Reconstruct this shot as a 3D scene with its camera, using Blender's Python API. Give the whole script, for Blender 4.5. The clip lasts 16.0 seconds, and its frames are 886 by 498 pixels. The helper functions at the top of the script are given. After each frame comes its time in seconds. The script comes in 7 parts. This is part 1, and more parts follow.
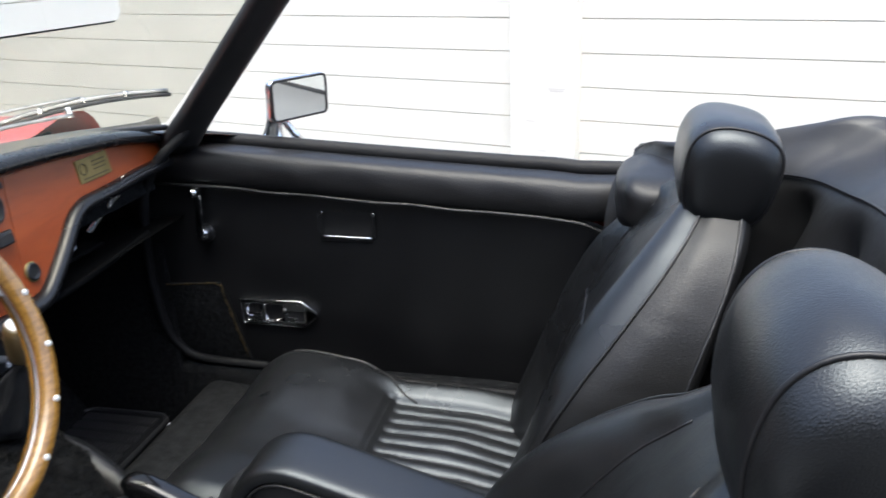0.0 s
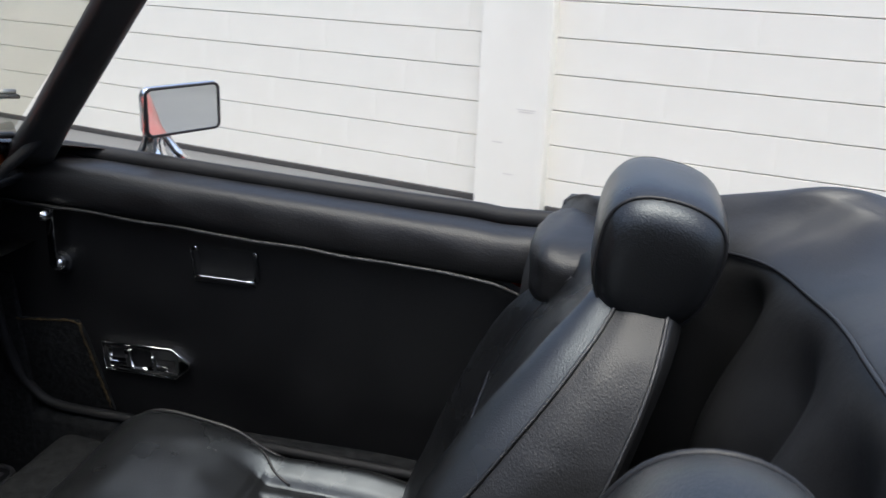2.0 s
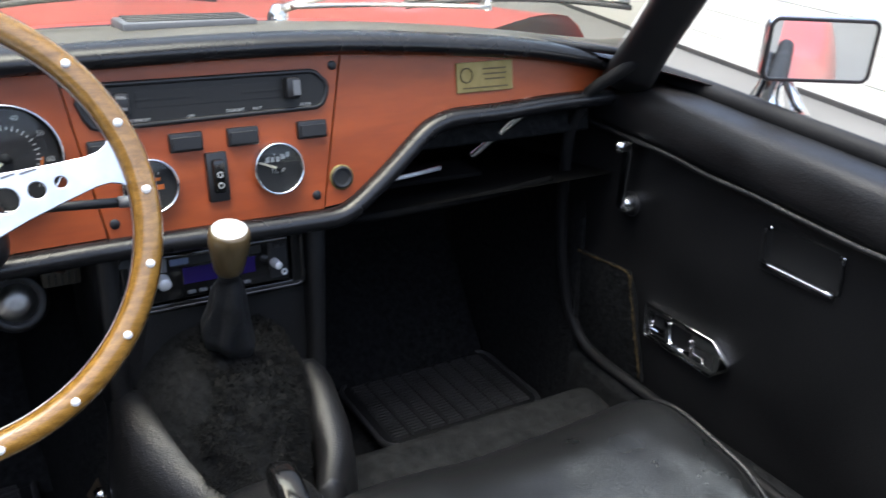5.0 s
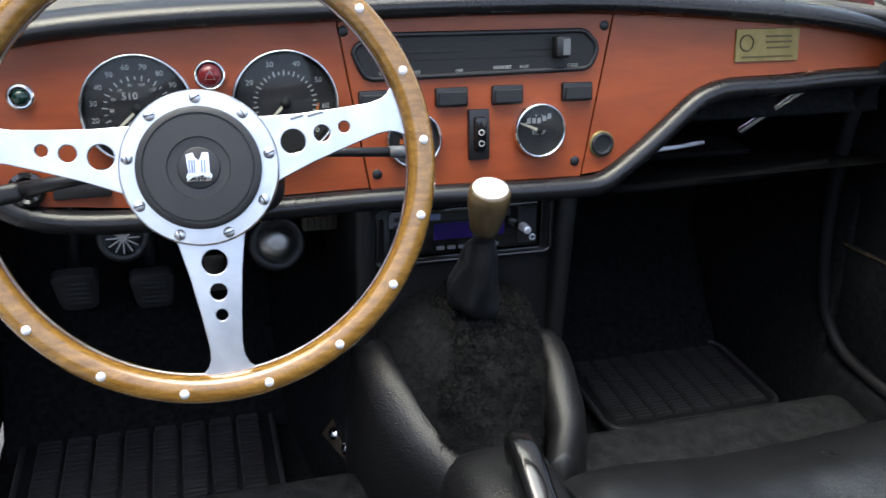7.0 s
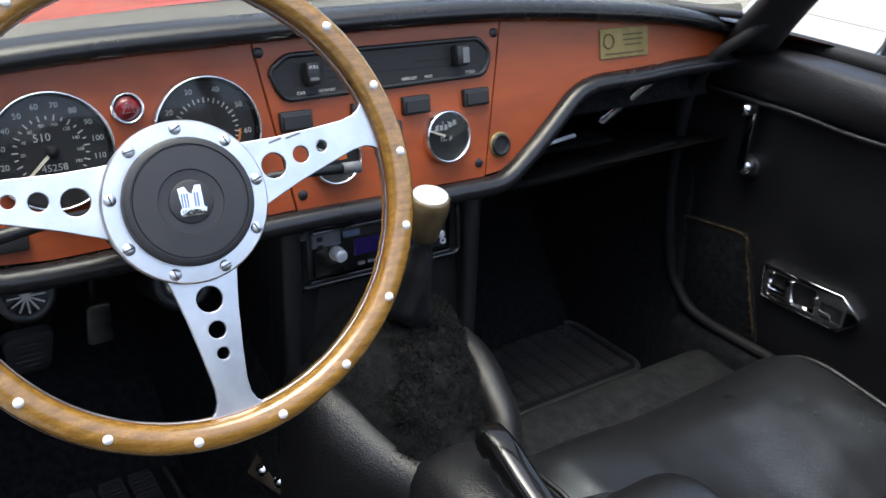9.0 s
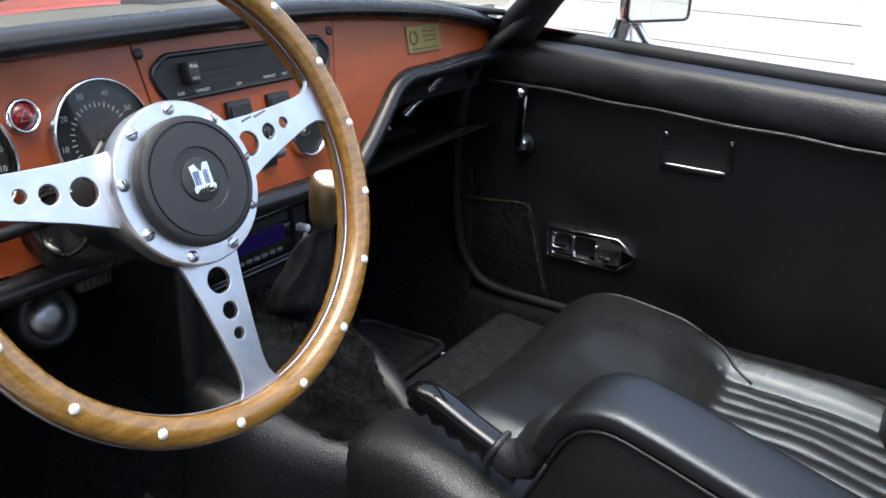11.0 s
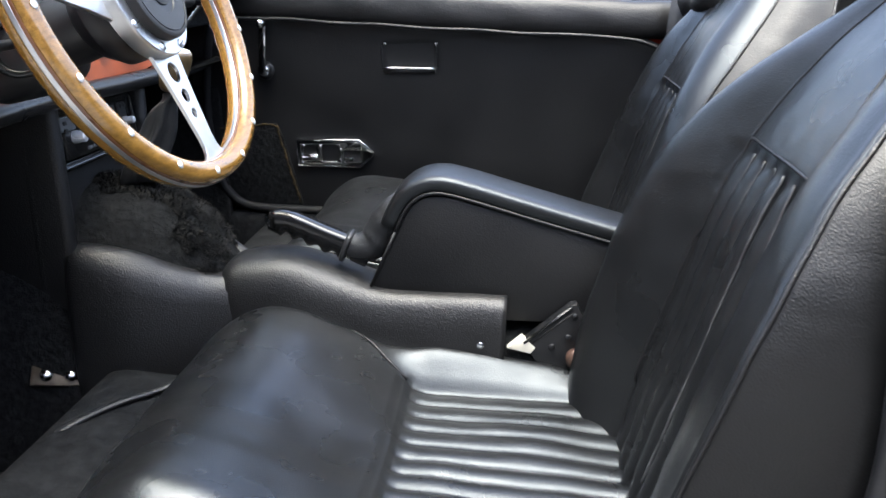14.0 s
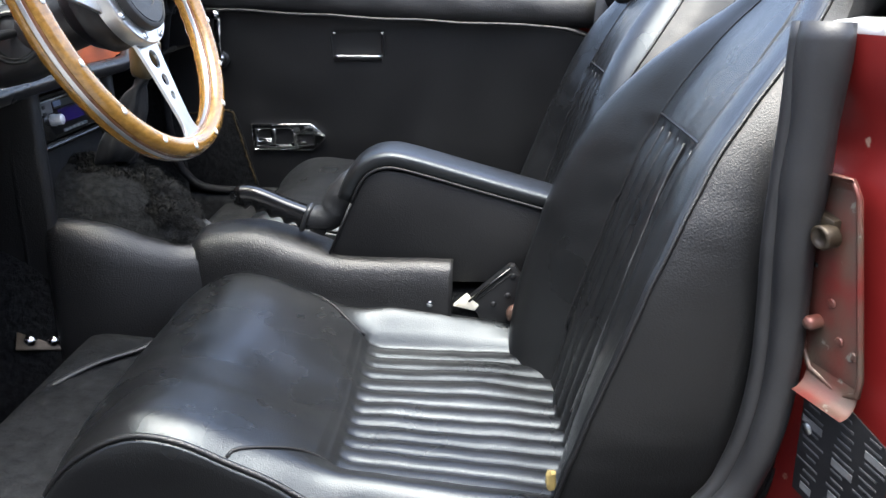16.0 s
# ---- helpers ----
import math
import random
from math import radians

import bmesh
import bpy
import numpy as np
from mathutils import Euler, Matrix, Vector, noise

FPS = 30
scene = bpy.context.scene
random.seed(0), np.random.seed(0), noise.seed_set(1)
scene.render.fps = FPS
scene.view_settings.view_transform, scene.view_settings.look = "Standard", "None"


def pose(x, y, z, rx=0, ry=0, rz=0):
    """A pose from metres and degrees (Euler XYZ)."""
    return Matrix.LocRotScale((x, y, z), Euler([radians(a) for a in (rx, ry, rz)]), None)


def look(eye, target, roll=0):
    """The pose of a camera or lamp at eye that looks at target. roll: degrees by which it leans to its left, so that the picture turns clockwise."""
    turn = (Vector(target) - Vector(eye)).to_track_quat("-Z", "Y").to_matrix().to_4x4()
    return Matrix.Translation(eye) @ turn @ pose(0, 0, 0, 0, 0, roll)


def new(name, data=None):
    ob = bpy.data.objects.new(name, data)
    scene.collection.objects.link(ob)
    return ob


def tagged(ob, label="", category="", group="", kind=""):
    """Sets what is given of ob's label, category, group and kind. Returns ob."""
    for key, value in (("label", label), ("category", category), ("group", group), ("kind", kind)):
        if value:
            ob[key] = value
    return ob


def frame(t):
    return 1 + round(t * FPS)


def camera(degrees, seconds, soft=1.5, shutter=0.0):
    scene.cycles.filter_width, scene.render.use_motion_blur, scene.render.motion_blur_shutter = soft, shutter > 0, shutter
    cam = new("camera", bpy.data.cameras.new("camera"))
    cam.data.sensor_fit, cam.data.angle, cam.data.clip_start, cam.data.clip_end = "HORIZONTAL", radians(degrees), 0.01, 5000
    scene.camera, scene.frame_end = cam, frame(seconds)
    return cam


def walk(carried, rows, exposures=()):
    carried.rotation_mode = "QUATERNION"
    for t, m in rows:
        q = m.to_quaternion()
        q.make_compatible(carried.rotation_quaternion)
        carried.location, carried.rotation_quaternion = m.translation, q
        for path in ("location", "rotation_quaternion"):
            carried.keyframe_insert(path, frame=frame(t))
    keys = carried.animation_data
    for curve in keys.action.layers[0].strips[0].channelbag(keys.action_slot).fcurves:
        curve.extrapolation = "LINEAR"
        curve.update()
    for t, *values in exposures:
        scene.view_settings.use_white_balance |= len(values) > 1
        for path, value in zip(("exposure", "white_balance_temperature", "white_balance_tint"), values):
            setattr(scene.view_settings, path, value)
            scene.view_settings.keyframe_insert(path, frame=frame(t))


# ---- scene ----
cam = camera(54.7, 16.0, shutter=0.4)
PATH = [
    (0, (0.062, -0.824, 1.104), (-0.353, 1.015, 0.437), -1.9),
    (0.5, (0.088, -0.749, 1.084), (-0.215, 1.123, 0.451), -1.0),
    (1, (0.087, -0.688, 1.107), (-0.118, 1.189, 0.45), -0.4),
    (1.5, (0.094, -0.636, 1.097), (-0.118, 1.246, 0.453), 0.7),
    (2, (0.134, -0.557, 1.09), (-0.243, 1.297, 0.442), 2.1),
    (2.5, (0.189, -0.472, 1.076), (-0.452, 1.306, 0.423), 2.6),
    (3, (0.207, -0.412, 1.084), (-0.684, 1.239, 0.392), 3.8),
    (3.5, (0.153, -0.379, 1.076), (-0.889, 1.163, 0.345), 4.2),
    (4, (0.151, -0.313, 1.049), (-1.129, 1.031, 0.303), 3.5),
    (4.5, (0.136, -0.272, 1.031), (-1.307, 0.882, 0.264), 3.2),
    (5, (0.113, -0.259, 1.013), (-1.444, 0.718, 0.225), 3.0),
    (5.2, (0.107, -0.256, 1.007), (-1.488, 0.654, 0.212), 2.8),
    (7.3, (0.06, -0.307, 0.991), (-1.662, 0.221, 0.123), 2.3),
    (7.5, (0.056, -0.318, 0.99), (-1.659, 0.242, 0.126), 2.3),
    (8, (0.042, -0.359, 0.988), (-1.627, 0.342, 0.137), 2.3),
    (8.5, (0.024, -0.405, 0.99), (-1.57, 0.461, 0.148), 2.6),
    (9, (0.008, -0.458, 0.985), (-1.493, 0.585, 0.174), 2.1),
    (9.2, (0.001, -0.48, 0.981), (-1.46, 0.629, 0.183), 1.9),
    (11.3, (-0.129, -0.714, 0.92), (-0.997, 0.957, 0.244), 1.7),
    (11.5, (-0.138, -0.737, 0.91), (-0.95, 0.966, 0.246), 1.6),
    (12, (-0.149, -0.799, 0.873), (-0.844, 0.97, 0.251), 0.5),
    (12.5, (-0.152, -0.862, 0.832), (-0.743, 0.958, 0.25), -0.4),
    (13, (-0.172, -0.928, 0.803), (-0.614, 0.935, 0.226), -0.4),
    (13.5, (-0.194, -0.99, 0.788), (-0.496, 0.897, 0.201), -0.6),
    (14, (-0.207, -1.053, 0.78), (-0.393, 0.845, 0.177), -0.8),
    (14.5, (-0.213, -1.106, 0.779), (-0.322, 0.794, 0.164), -1.0),
    (15, (-0.211, -1.142, 0.781), (-0.279, 0.757, 0.157), -0.8),
    (15.5, (-0.211, -1.16, 0.785), (-0.263, 0.738, 0.156), -0.8),
    (16, (-0.205, -1.175, 0.788), (-0.263, 0.723, 0.162), -0.7),
]
EXPOSURES = [(0.0, 1.9), (1.0, 1.8), (2.0, 1.41), (3.0, 1.32), (4.0, 1.75), (5.0, 2.17), (7.5, 2.05), (9.5, 2.0), (11.5, 2.03), (12.5, 2.3), (13.5, 2.66), (16.0, 2.82)]
walk(cam, [(t, look(eye, target, roll)) for t, eye, target, roll in PATH], EXPOSURES)

# ---- light ----
world = bpy.data.worlds.new("sky")
scene.world = world
world.use_nodes = True
_nt = world.node_tree
_sky = _nt.nodes.new("ShaderNodeTexSky")
_sky.sky_type, _sky.sun_disc = "NISHITA", False
_sky.sun_elevation, _sky.sun_rotation = radians(80), radians(166)
_sky.air_density, _sky.dust_density, _sky.ozone_density = 1.0, 5.0, 1.0
_bg = _nt.nodes["Background"]
_bg.inputs["Strength"].default_value = 0.14
_nt.links.new(_sky.outputs["Color"], _bg.inputs["Color"])
sun = new("sun", bpy.data.lights.new("sun", "SUN"))
sun.data.energy, sun.data.angle, sun.data.color = 1.08, radians(52), (0.80, 0.96, 0.97)
sun.matrix_world = look((0.2, -0.8, 5.0), (0, 0, 0))


# ---- materials ----
def mat(name, c1, c2=None, rough=0.5, metal=0.0, scale=4.0, grain=300.0, bump=0.0, coat=0.0, rvar=0.1, spec=0.5,
        voronoi=False, stretch=(1, 1, 1), detail=5.0, coarse=0.0, wrinkle=0.0, cells=0.0, cell_size=170.0):
    """A surface with two colours mixed in blotches, uneven gloss and a fine grain."""
    m = bpy.data.materials.new(name)
    m.use_nodes = True
    nt = m.node_tree
    n, link = nt.nodes, nt.links.new
    b = n["Principled BSDF"]
    b.inputs["Metallic"].default_value = metal
    b.inputs["Specular IOR Level"].default_value = spec
    b.inputs["Coat Weight"].default_value = coat
    b.inputs["Coat Roughness"].default_value = 0.06
    tc = n.new("ShaderNodeTexCoord")
    mp = n.new("ShaderNodeMapping")
    mp.inputs["Scale"].default_value = stretch
    link(tc.outputs["Object"], mp.inputs["Vector"])
    big = n.new("ShaderNodeTexNoise")
    big.inputs["Scale"].default_value, big.inputs["Detail"].default_value = scale, detail
    link(mp.outputs["Vector"], big.inputs["Vector"])
    ramp = n.new("ShaderNodeValToRGB")
    ramp.color_ramp.elements[0].position, ramp.color_ramp.elements[1].position = 0.3, 0.7
    ramp.color_ramp.elements[0].color = (*c1, 1)
    ramp.color_ramp.elements[1].color = (*(c2 or c1), 1)
    link(big.outputs["Fac"], ramp.inputs["Fac"])
    link(ramp.outputs["Color"], b.inputs["Base Color"])
    fine = n.new("ShaderNodeTexVoronoi" if voronoi else "ShaderNodeTexNoise")
    fine.inputs["Scale"].default_value = grain
    link(mp.outputs["Vector"], fine.inputs["Vector"])
    out = fine.outputs["Distance"] if voronoi else fine.outputs["Fac"]
    rr = n.new("ShaderNodeMapRange")
    rr.inputs["To Min"].default_value, rr.inputs["To Max"].default_value = max(rough - rvar, 0.02), min(rough + rvar, 1)
    link(big.outputs["Fac"], rr.inputs["Value"])
    link(rr.outputs["Result"], b.inputs["Roughness"])
    if bump:
        bp = n.new("ShaderNodeBump")
        bp.inputs["Strength"].default_value, bp.inputs["Distance"].default_value = bump, 0.001
        link(out, bp.inputs["Height"])
        if coarse:
            b2 = n.new("ShaderNodeBump")
            b2.inputs["Strength"].default_value, b2.inputs["Distance"].default_value = coarse, 0.004
            link(big.outputs["Fac"], b2.inputs["Height"])
            link(b2.outputs["Normal"], bp.inputs["Normal"])
        if wrinkle:
            crease = n.new("ShaderNodeTexNoise")
            crease.inputs["Scale"].default_value, crease.inputs["Detail"].default_value = 95.0, 3.0
            crease.inputs["Distortion"].default_value = 1.6
            link(mp.outputs["Vector"], crease.inputs["Vector"])
            b3 = n.new("ShaderNodeBump")
            b3.inputs["Strength"].default_value, b3.inputs["Distance"].default_value = wrinkle, 0.0016
            link(crease.outputs["Fac"], b3.inputs["Height"])
            if coarse:
                link(b3.outputs["Normal"], b2.inputs["Normal"])
            else:
                link(b3.outputs["Normal"], bp.inputs["Normal"])
        if cells:
            crackle(nt, mp, bp, cells, cell_size)
        link(bp.outputs["Normal"], b.inputs["Normal"])
    return m


def crackle(nt, mp, bp, strength, size):
    """Fine creases that close round small islands of hide, in patches."""
    n, link = nt.nodes, nt.links.new
    warp = n.new("ShaderNodeTexNoise")
    warp.inputs["Scale"].default_value, warp.inputs["Detail"].default_value = size * 0.5, 2.0
    link(mp.outputs["Vector"], warp.inputs["Vector"])
    bend = n.new("ShaderNodeVectorMath")
    bend.operation = "MULTIPLY_ADD"
    bend.inputs[1].default_value = (1.2 / size,) * 3
    link(warp.outputs["Color"], bend.inputs[0])
    link(mp.outputs["Vector"], bend.inputs[2])
    cell = n.new("ShaderNodeTexVoronoi")
    cell.feature = "DISTANCE_TO_EDGE"
    cell.inputs["Scale"].default_value = size
    link(bend.outputs["Vector"], cell.inputs["Vector"])
    edge = n.new("ShaderNodeMapRange")
    edge.interpolation_type = "SMOOTHSTEP"
    edge.inputs["From Max"].default_value = 0.22
    link(cell.outputs["Distance"], edge.inputs["Value"])
    patch = n.new("ShaderNodeTexNoise")
    patch.inputs["Scale"].default_value, patch.inputs["Detail"].default_value = 14.0, 3.0
    link(mp.outputs["Vector"], patch.inputs["Vector"])
    much = n.new("ShaderNodeMapRange")
    much.inputs["From Min"].default_value, much.inputs["From Max"].default_value = 0.35, 0.65
    much.inputs["To Min"].default_value, much.inputs["To Max"].default_value = strength * 0.65, strength
    link(patch.outputs["Fac"], much.inputs["Value"])
    b4 = n.new("ShaderNodeBump")
    b4.inputs["Distance"].default_value = 0.0012
    link(much.outputs["Result"], b4.inputs["Strength"])
    link(edge.outputs["Result"], b4.inputs["Height"])
    under = bp.inputs["Normal"].links
    if under:
        link(under[0].from_socket, b4.inputs["Normal"])
    link(b4.outputs["Normal"], bp.inputs["Normal"])


def wood(name, dark, light, rough, coat, along, rings, fac=0.2):
    m = mat(name, dark, light, rough, scale=6.0, grain=900, bump=0.05, coat=coat, stretch=along, detail=8)
    nt = m.node_tree
    n, link = nt.nodes, nt.links.new
    wave = n.new("ShaderNodeTexWave")
    wave.inputs["Scale"].default_value, wave.inputs["Distortion"].default_value = rings, 9.0
    wave.inputs["Detail"].default_value, wave.inputs["Detail Scale"].default_value = 3.0, 2.0
    mp = [x for x in n if x.type == "MAPPING"][0]
    link(mp.outputs["Vector"], wave.inputs["Vector"])
    ramp = [x for x in n if x.type == "VALTORGB"][0]
    mix = n.new("ShaderNodeMix")
    mix.data_type, mix.blend_type = "RGBA", "MULTIPLY"
    mix.inputs["Factor"].default_value = fac
    link(ramp.outputs["Color"], mix.inputs["A"])
    link(wave.outputs["Color"], mix.inputs["B"])
    link(mix.outputs["Result"], n["Principled BSDF"].inputs["Base Color"])
    return m


def glass(name, tint, rough=0.0):
    m = bpy.data.materials.new(name)
    m.use_nodes = True
    nt = m.node_tree
    nt.nodes.remove(nt.nodes["Principled BSDF"])
    clear, gloss = (nt.nodes.new("ShaderNodeBsdf" + k) for k in ("Transparent", "Glossy"))
    mix = nt.nodes.new("ShaderNodeMixShader")
    fr = nt.nodes.new("ShaderNodeFresnel")
    fr.inputs["IOR"].default_value = 1.45
    clear.inputs["Color"].default_value = (*tint, 1)
    gloss.inputs["Roughness"].default_value = rough
    nt.links.new(fr.outputs["Fac"], mix.inputs["Fac"])
    nt.links.new(clear.outputs["BSDF"], mix.inputs[1])
    nt.links.new(gloss.outputs["BSDF"], mix.inputs[2])
    nt.links.new(mix.outputs["Shader"], nt.nodes["Material Output"].inputs["Surface"])
    return m


def dusty(m, amount):
    """A thin uneven pale film on a pane, painted in for its hazy reflection."""
    nt = m.node_tree
    n, link = nt.nodes, nt.links.new
    out = n["Material Output"].inputs["Surface"]
    pane = out.links[0].from_socket
    film = n.new("ShaderNodeBsdfDiffuse")
    film.inputs["Color"].default_value = (0.86, 0.84, 0.79, 1)
    tc, no, amt, mix = (n.new(k) for k in ("ShaderNodeTexCoord", "ShaderNodeTexNoise", "ShaderNodeMapRange", "ShaderNodeMixShader"))
    no.inputs["Scale"].default_value, no.inputs["Detail"].default_value = 7.0, 6.0
    link(tc.outputs["Object"], no.inputs["Vector"])
    amt.inputs["To Min"].default_value, amt.inputs["To Max"].default_value = 0.6 * amount, 1.4 * amount
    link(no.outputs["Fac"], amt.inputs["Value"])
    link(amt.outputs["Result"], mix.inputs["Fac"])
    link(pane, mix.inputs[1])
    link(film.outputs["BSDF"], mix.inputs[2])
    link(mix.outputs["Shader"], out)


LEATHER = mat("seat leather", (0.0062, 0.0064, 0.0068), (0.0092, 0.0094, 0.0098), 0.29, scale=7, grain=640, bump=0.16, rvar=0.09, voronoi=True, spec=0.52, coarse=0.07, wrinkle=0.06, cells=0.13, cell_size=500.0)
# bluish specular tint puts the sky's blue into the leather's sheen
LEATHER.node_tree.nodes["Principled BSDF"].inputs["Specular Tint"].default_value = (0.86, 0.94, 1.0, 1)
FLANK_VINYL = mat("seat flank vinyl", (0.0062, 0.0063, 0.0065), (0.0092, 0.0093, 0.0094), 0.40, scale=9, grain=560, bump=0.2, voronoi=True, coarse=0.07, wrinkle=0.07, cells=0.12, cell_size=500.0, spec=0.38)
SIDE_LEATHER = mat("seat side vinyl", (0.007, 0.007, 0.0075), (0.010, 0.010, 0.0105), 0.34, scale=9, grain=560, bump=0.32, voronoi=True, coarse=0.08, wrinkle=0.12, cells=0.26, cell_size=360.0)
VINYL = mat("door vinyl", (0.0045, 0.0045, 0.005), (0.008, 0.008, 0.0085), 0.46, scale=9, grain=520, bump=0.26, voronoi=True, coarse=0.35, wrinkle=0.12, rvar=0.14)
GAITER = mat("worn soft leather", (0.010, 0.0105, 0.0115), (0.024, 0.025, 0.027), 0.36, scale=30, grain=560, bump=0.3, voronoi=True, coarse=0.7, wrinkle=0.4)
DOOR_ROLL = mat("padded door roll vinyl", (0.0045, 0.0045, 0.005), (0.0075, 0.0075, 0.008), 0.42, scale=9, grain=520, bump=0.26, voronoi=True, coarse=0.5, wrinkle=0.16, rvar=0.12, spec=0.35)
DASH_VINYL = mat("dash vinyl", (0.085, 0.078, 0.062), (0.115, 0.106, 0.086), 0.45, scale=9, grain=600, bump=0.3, voronoi=True)
ROLL_VINYL = mat("padded roll vinyl", (0.006, 0.006, 0.007), (0.011, 0.011, 0.012), 0.28, scale=10, grain=500, bump=0.12, voronoi=True)
HOOD_CLOTH = mat("hood vinyl", (0.0075, 0.0076, 0.0080), (0.015, 0.0152, 0.0158), 0.44, scale=11, grain=700, bump=0.25, coarse=0.8, wrinkle=0.12)
STITCH = mat("worn stitching", (0.02, 0.02, 0.021), (0.075, 0.075, 0.078), 0.4, scale=60, grain=900, bump=0.2)
PIPING = mat("piping", (0.006, 0.006, 0.007), (0.012, 0.012, 0.013), 0.42, spec=0.35, grain=900, bump=0.1)
MAT_RUBBER = mat("lightened mat rubber", (0.022, 0.022, 0.023), (0.036, 0.036, 0.037), 0.42, scale=25, grain=600, bump=0.3)
WORN_CARPET = mat("worn black carpet", (0.006, 0.0064, 0.0070), (0.017, 0.0175, 0.0182), 0.95, scale=70, grain=900, bump=1.0, spec=0.08, coarse=1.0)
CARPET = mat("black carpet", (0.005, 0.0053, 0.0057), (0.016, 0.0164, 0.017), 0.95, scale=110, grain=900, bump=1.0, spec=0.08, coarse=1.0)
FLEECE = mat("black fleece", (0.005, 0.005, 0.005), (0.013, 0.0128, 0.0122), 1.0, scale=90, grain=700, bump=1.0, spec=0.1, coarse=1.0)
FRAY = mat("frayed edging", (0.016, 0.013, 0.008), (0.075, 0.053, 0.026), 0.95, scale=140, grain=900, bump=1.0, spec=0.1)
TRIM_CLOTH = mat("black trim cloth", (0.0025, 0.0025, 0.0025), (0.005, 0.005, 0.005), 0.7, scale=40, grain=900, bump=0.5, spec=0.03)
RUBBER = mat("black rubber", (0.010, 0.010, 0.011), (0.020, 0.020, 0.021), 0.42, scale=20, grain=500, bump=0.15)
TRIM_RUBBER = mat("dull trim rubber", (0.006, 0.006, 0.0065), (0.011, 0.011, 0.012), 0.62, scale=20, grain=500, bump=0.25, spec=0.25)
PLASTIC = mat("black plastic", (0.008, 0.008, 0.009), (0.014, 0.014, 0.015), 0.4, scale=20, grain=800, bump=0.08)
GREEN_LENS = mat("green lens", (0.004, 0.022, 0.015), (0.006, 0.03, 0.02), 0.12, coat=0.5)
GLOSS_BLACK = mat("gloss black plastic", (0.005, 0.005, 0.005), (0.008, 0.008, 0.008), 0.12, scale=15, grain=500, bump=0.03, coat=0.3)
GRIP = mat("grip plastic", (0.004, 0.004, 0.004), (0.007, 0.007, 0.007), 0.11, scale=20, grain=300, bump=0.02, spec=0.5, rvar=0.04)
BOSS = mat("boss pad", (0.014, 0.014, 0.015), (0.020, 0.020, 0.021), 0.48, scale=30, grain=900, bump=0.08, voronoi=True)
VENEER = wood("dash veneer", (0.260, 0.047, 0.0100), (0.325, 0.065, 0.0130), 0.40, 0.08, (1, 2.2, 9), 2.2, 0.14)
RIM_WOOD = wood("rim wood", (0.19, 0.090, 0.015), (0.34, 0.176, 0.036), 0.2, 0.9, (0.2, 1, 1), 150, 0.30)
_wave = [x for x in RIM_WOOD.node_tree.nodes if x.type == "TEX_WAVE"][0]
_wave.wave_type, _wave.rings_direction = "RINGS", "Z"
_wave.inputs["Distortion"].default_value, _wave.inputs["Detail Scale"].default_value = 16.0, 5.0
[x for x in RIM_WOOD.node_tree.nodes if x.type == "TEX_NOISE"][0].inputs["Scale"].default_value = 260.0
[x for x in RIM_WOOD.node_tree.nodes if x.type == "MAPPING"][0].inputs["Rotation"].default_value = (0, 0, radians(-24))
RIM_DARK = mat("rim groove wood", (0.10, 0.035, 0.012), (0.16, 0.06, 0.02), 0.3, scale=40, grain=600, coat=0.6)
KNOB_WOOD = mat("knob wood", (0.060, 0.040, 0.016), (0.10, 0.068, 0.030), 0.32, scale=40, grain=500, bump=0.04, coat=0.4, stretch=(3, 3, 0.6))
ALU = mat("polished aluminium", (0.60, 0.61, 0.63), (0.74, 0.74, 0.73), 0.34, 1.0, scale=45, grain=900, bump=0.10, rvar=0.10, coarse=0.10)
LATCH = mat("worn bright plating", (0.74, 0.74, 0.74), (0.84, 0.84, 0.83), 0.10, 1.0, scale=45, grain=400, bump=0.05, coarse=0.6, rvar=0.04)
CHROME = mat("chrome", (0.72, 0.73, 0.74), (0.80, 0.80, 0.80), 0.08, 1.0, scale=20, grain=300, rvar=0.04)
STEEL = mat("worn steel", (0.34, 0.33, 0.31), (0.55, 0.54, 0.52), 0.36, 1.0, scale=50, grain=500, bump=0.1, rvar=0.12)
ZINC = mat("painted bracket", (0.085, 0.070, 0.052), (0.15, 0.018, 0.014), 0.40, 0.35, scale=28, grain=300, bump=0.15)
RUSTED = mat("browned steel", (0.030, 0.021, 0.013), (0.065, 0.050, 0.034), 0.40, 0.5, scale=60, grain=400, bump=0.25)
WHITE_INLAY = mat("pale rivet", (0.75, 0.74, 0.70), (0.82, 0.81, 0.78), 0.35)
KNOB_CAP = mat("white knob cap", (0.75, 0.76, 0.77), (0.82, 0.82, 0.82), 0.2, coat=0.4)
DIAL = mat("dial black", (0.006, 0.006, 0.006), (0.009, 0.009, 0.009), 0.6)
PRINT = mat("white print", (0.46, 0.46, 0.44), (0.52, 0.52, 0.50), 0.6)
ORANGE_PRINT = mat("orange print", (0.55, 0.13, 0.02), (0.6, 0.15, 0.02), 0.6)
NEEDLE = mat("needle", (0.66, 0.62, 0.48), (0.7, 0.66, 0.5), 0.5)
BRASS = mat("brass plate", (0.20, 0.155, 0.055), (0.28, 0.22, 0.09), 0.4, 0.6, scale=60, grain=400, bump=0.05)
BRASS_DARK = mat("engraving", (0.07, 0.05, 0.02), (0.09, 0.065, 0.025), 0.6)
RED_LENS = mat("red lens", (0.16, 0.006, 0.008), (0.20, 0.010, 0.010), 0.15, coat=0.5)
AMBER_WIRE = mat("amber sleeve", (0.45, 0.14, 0.02), (0.55, 0.20, 0.03), 0.35)
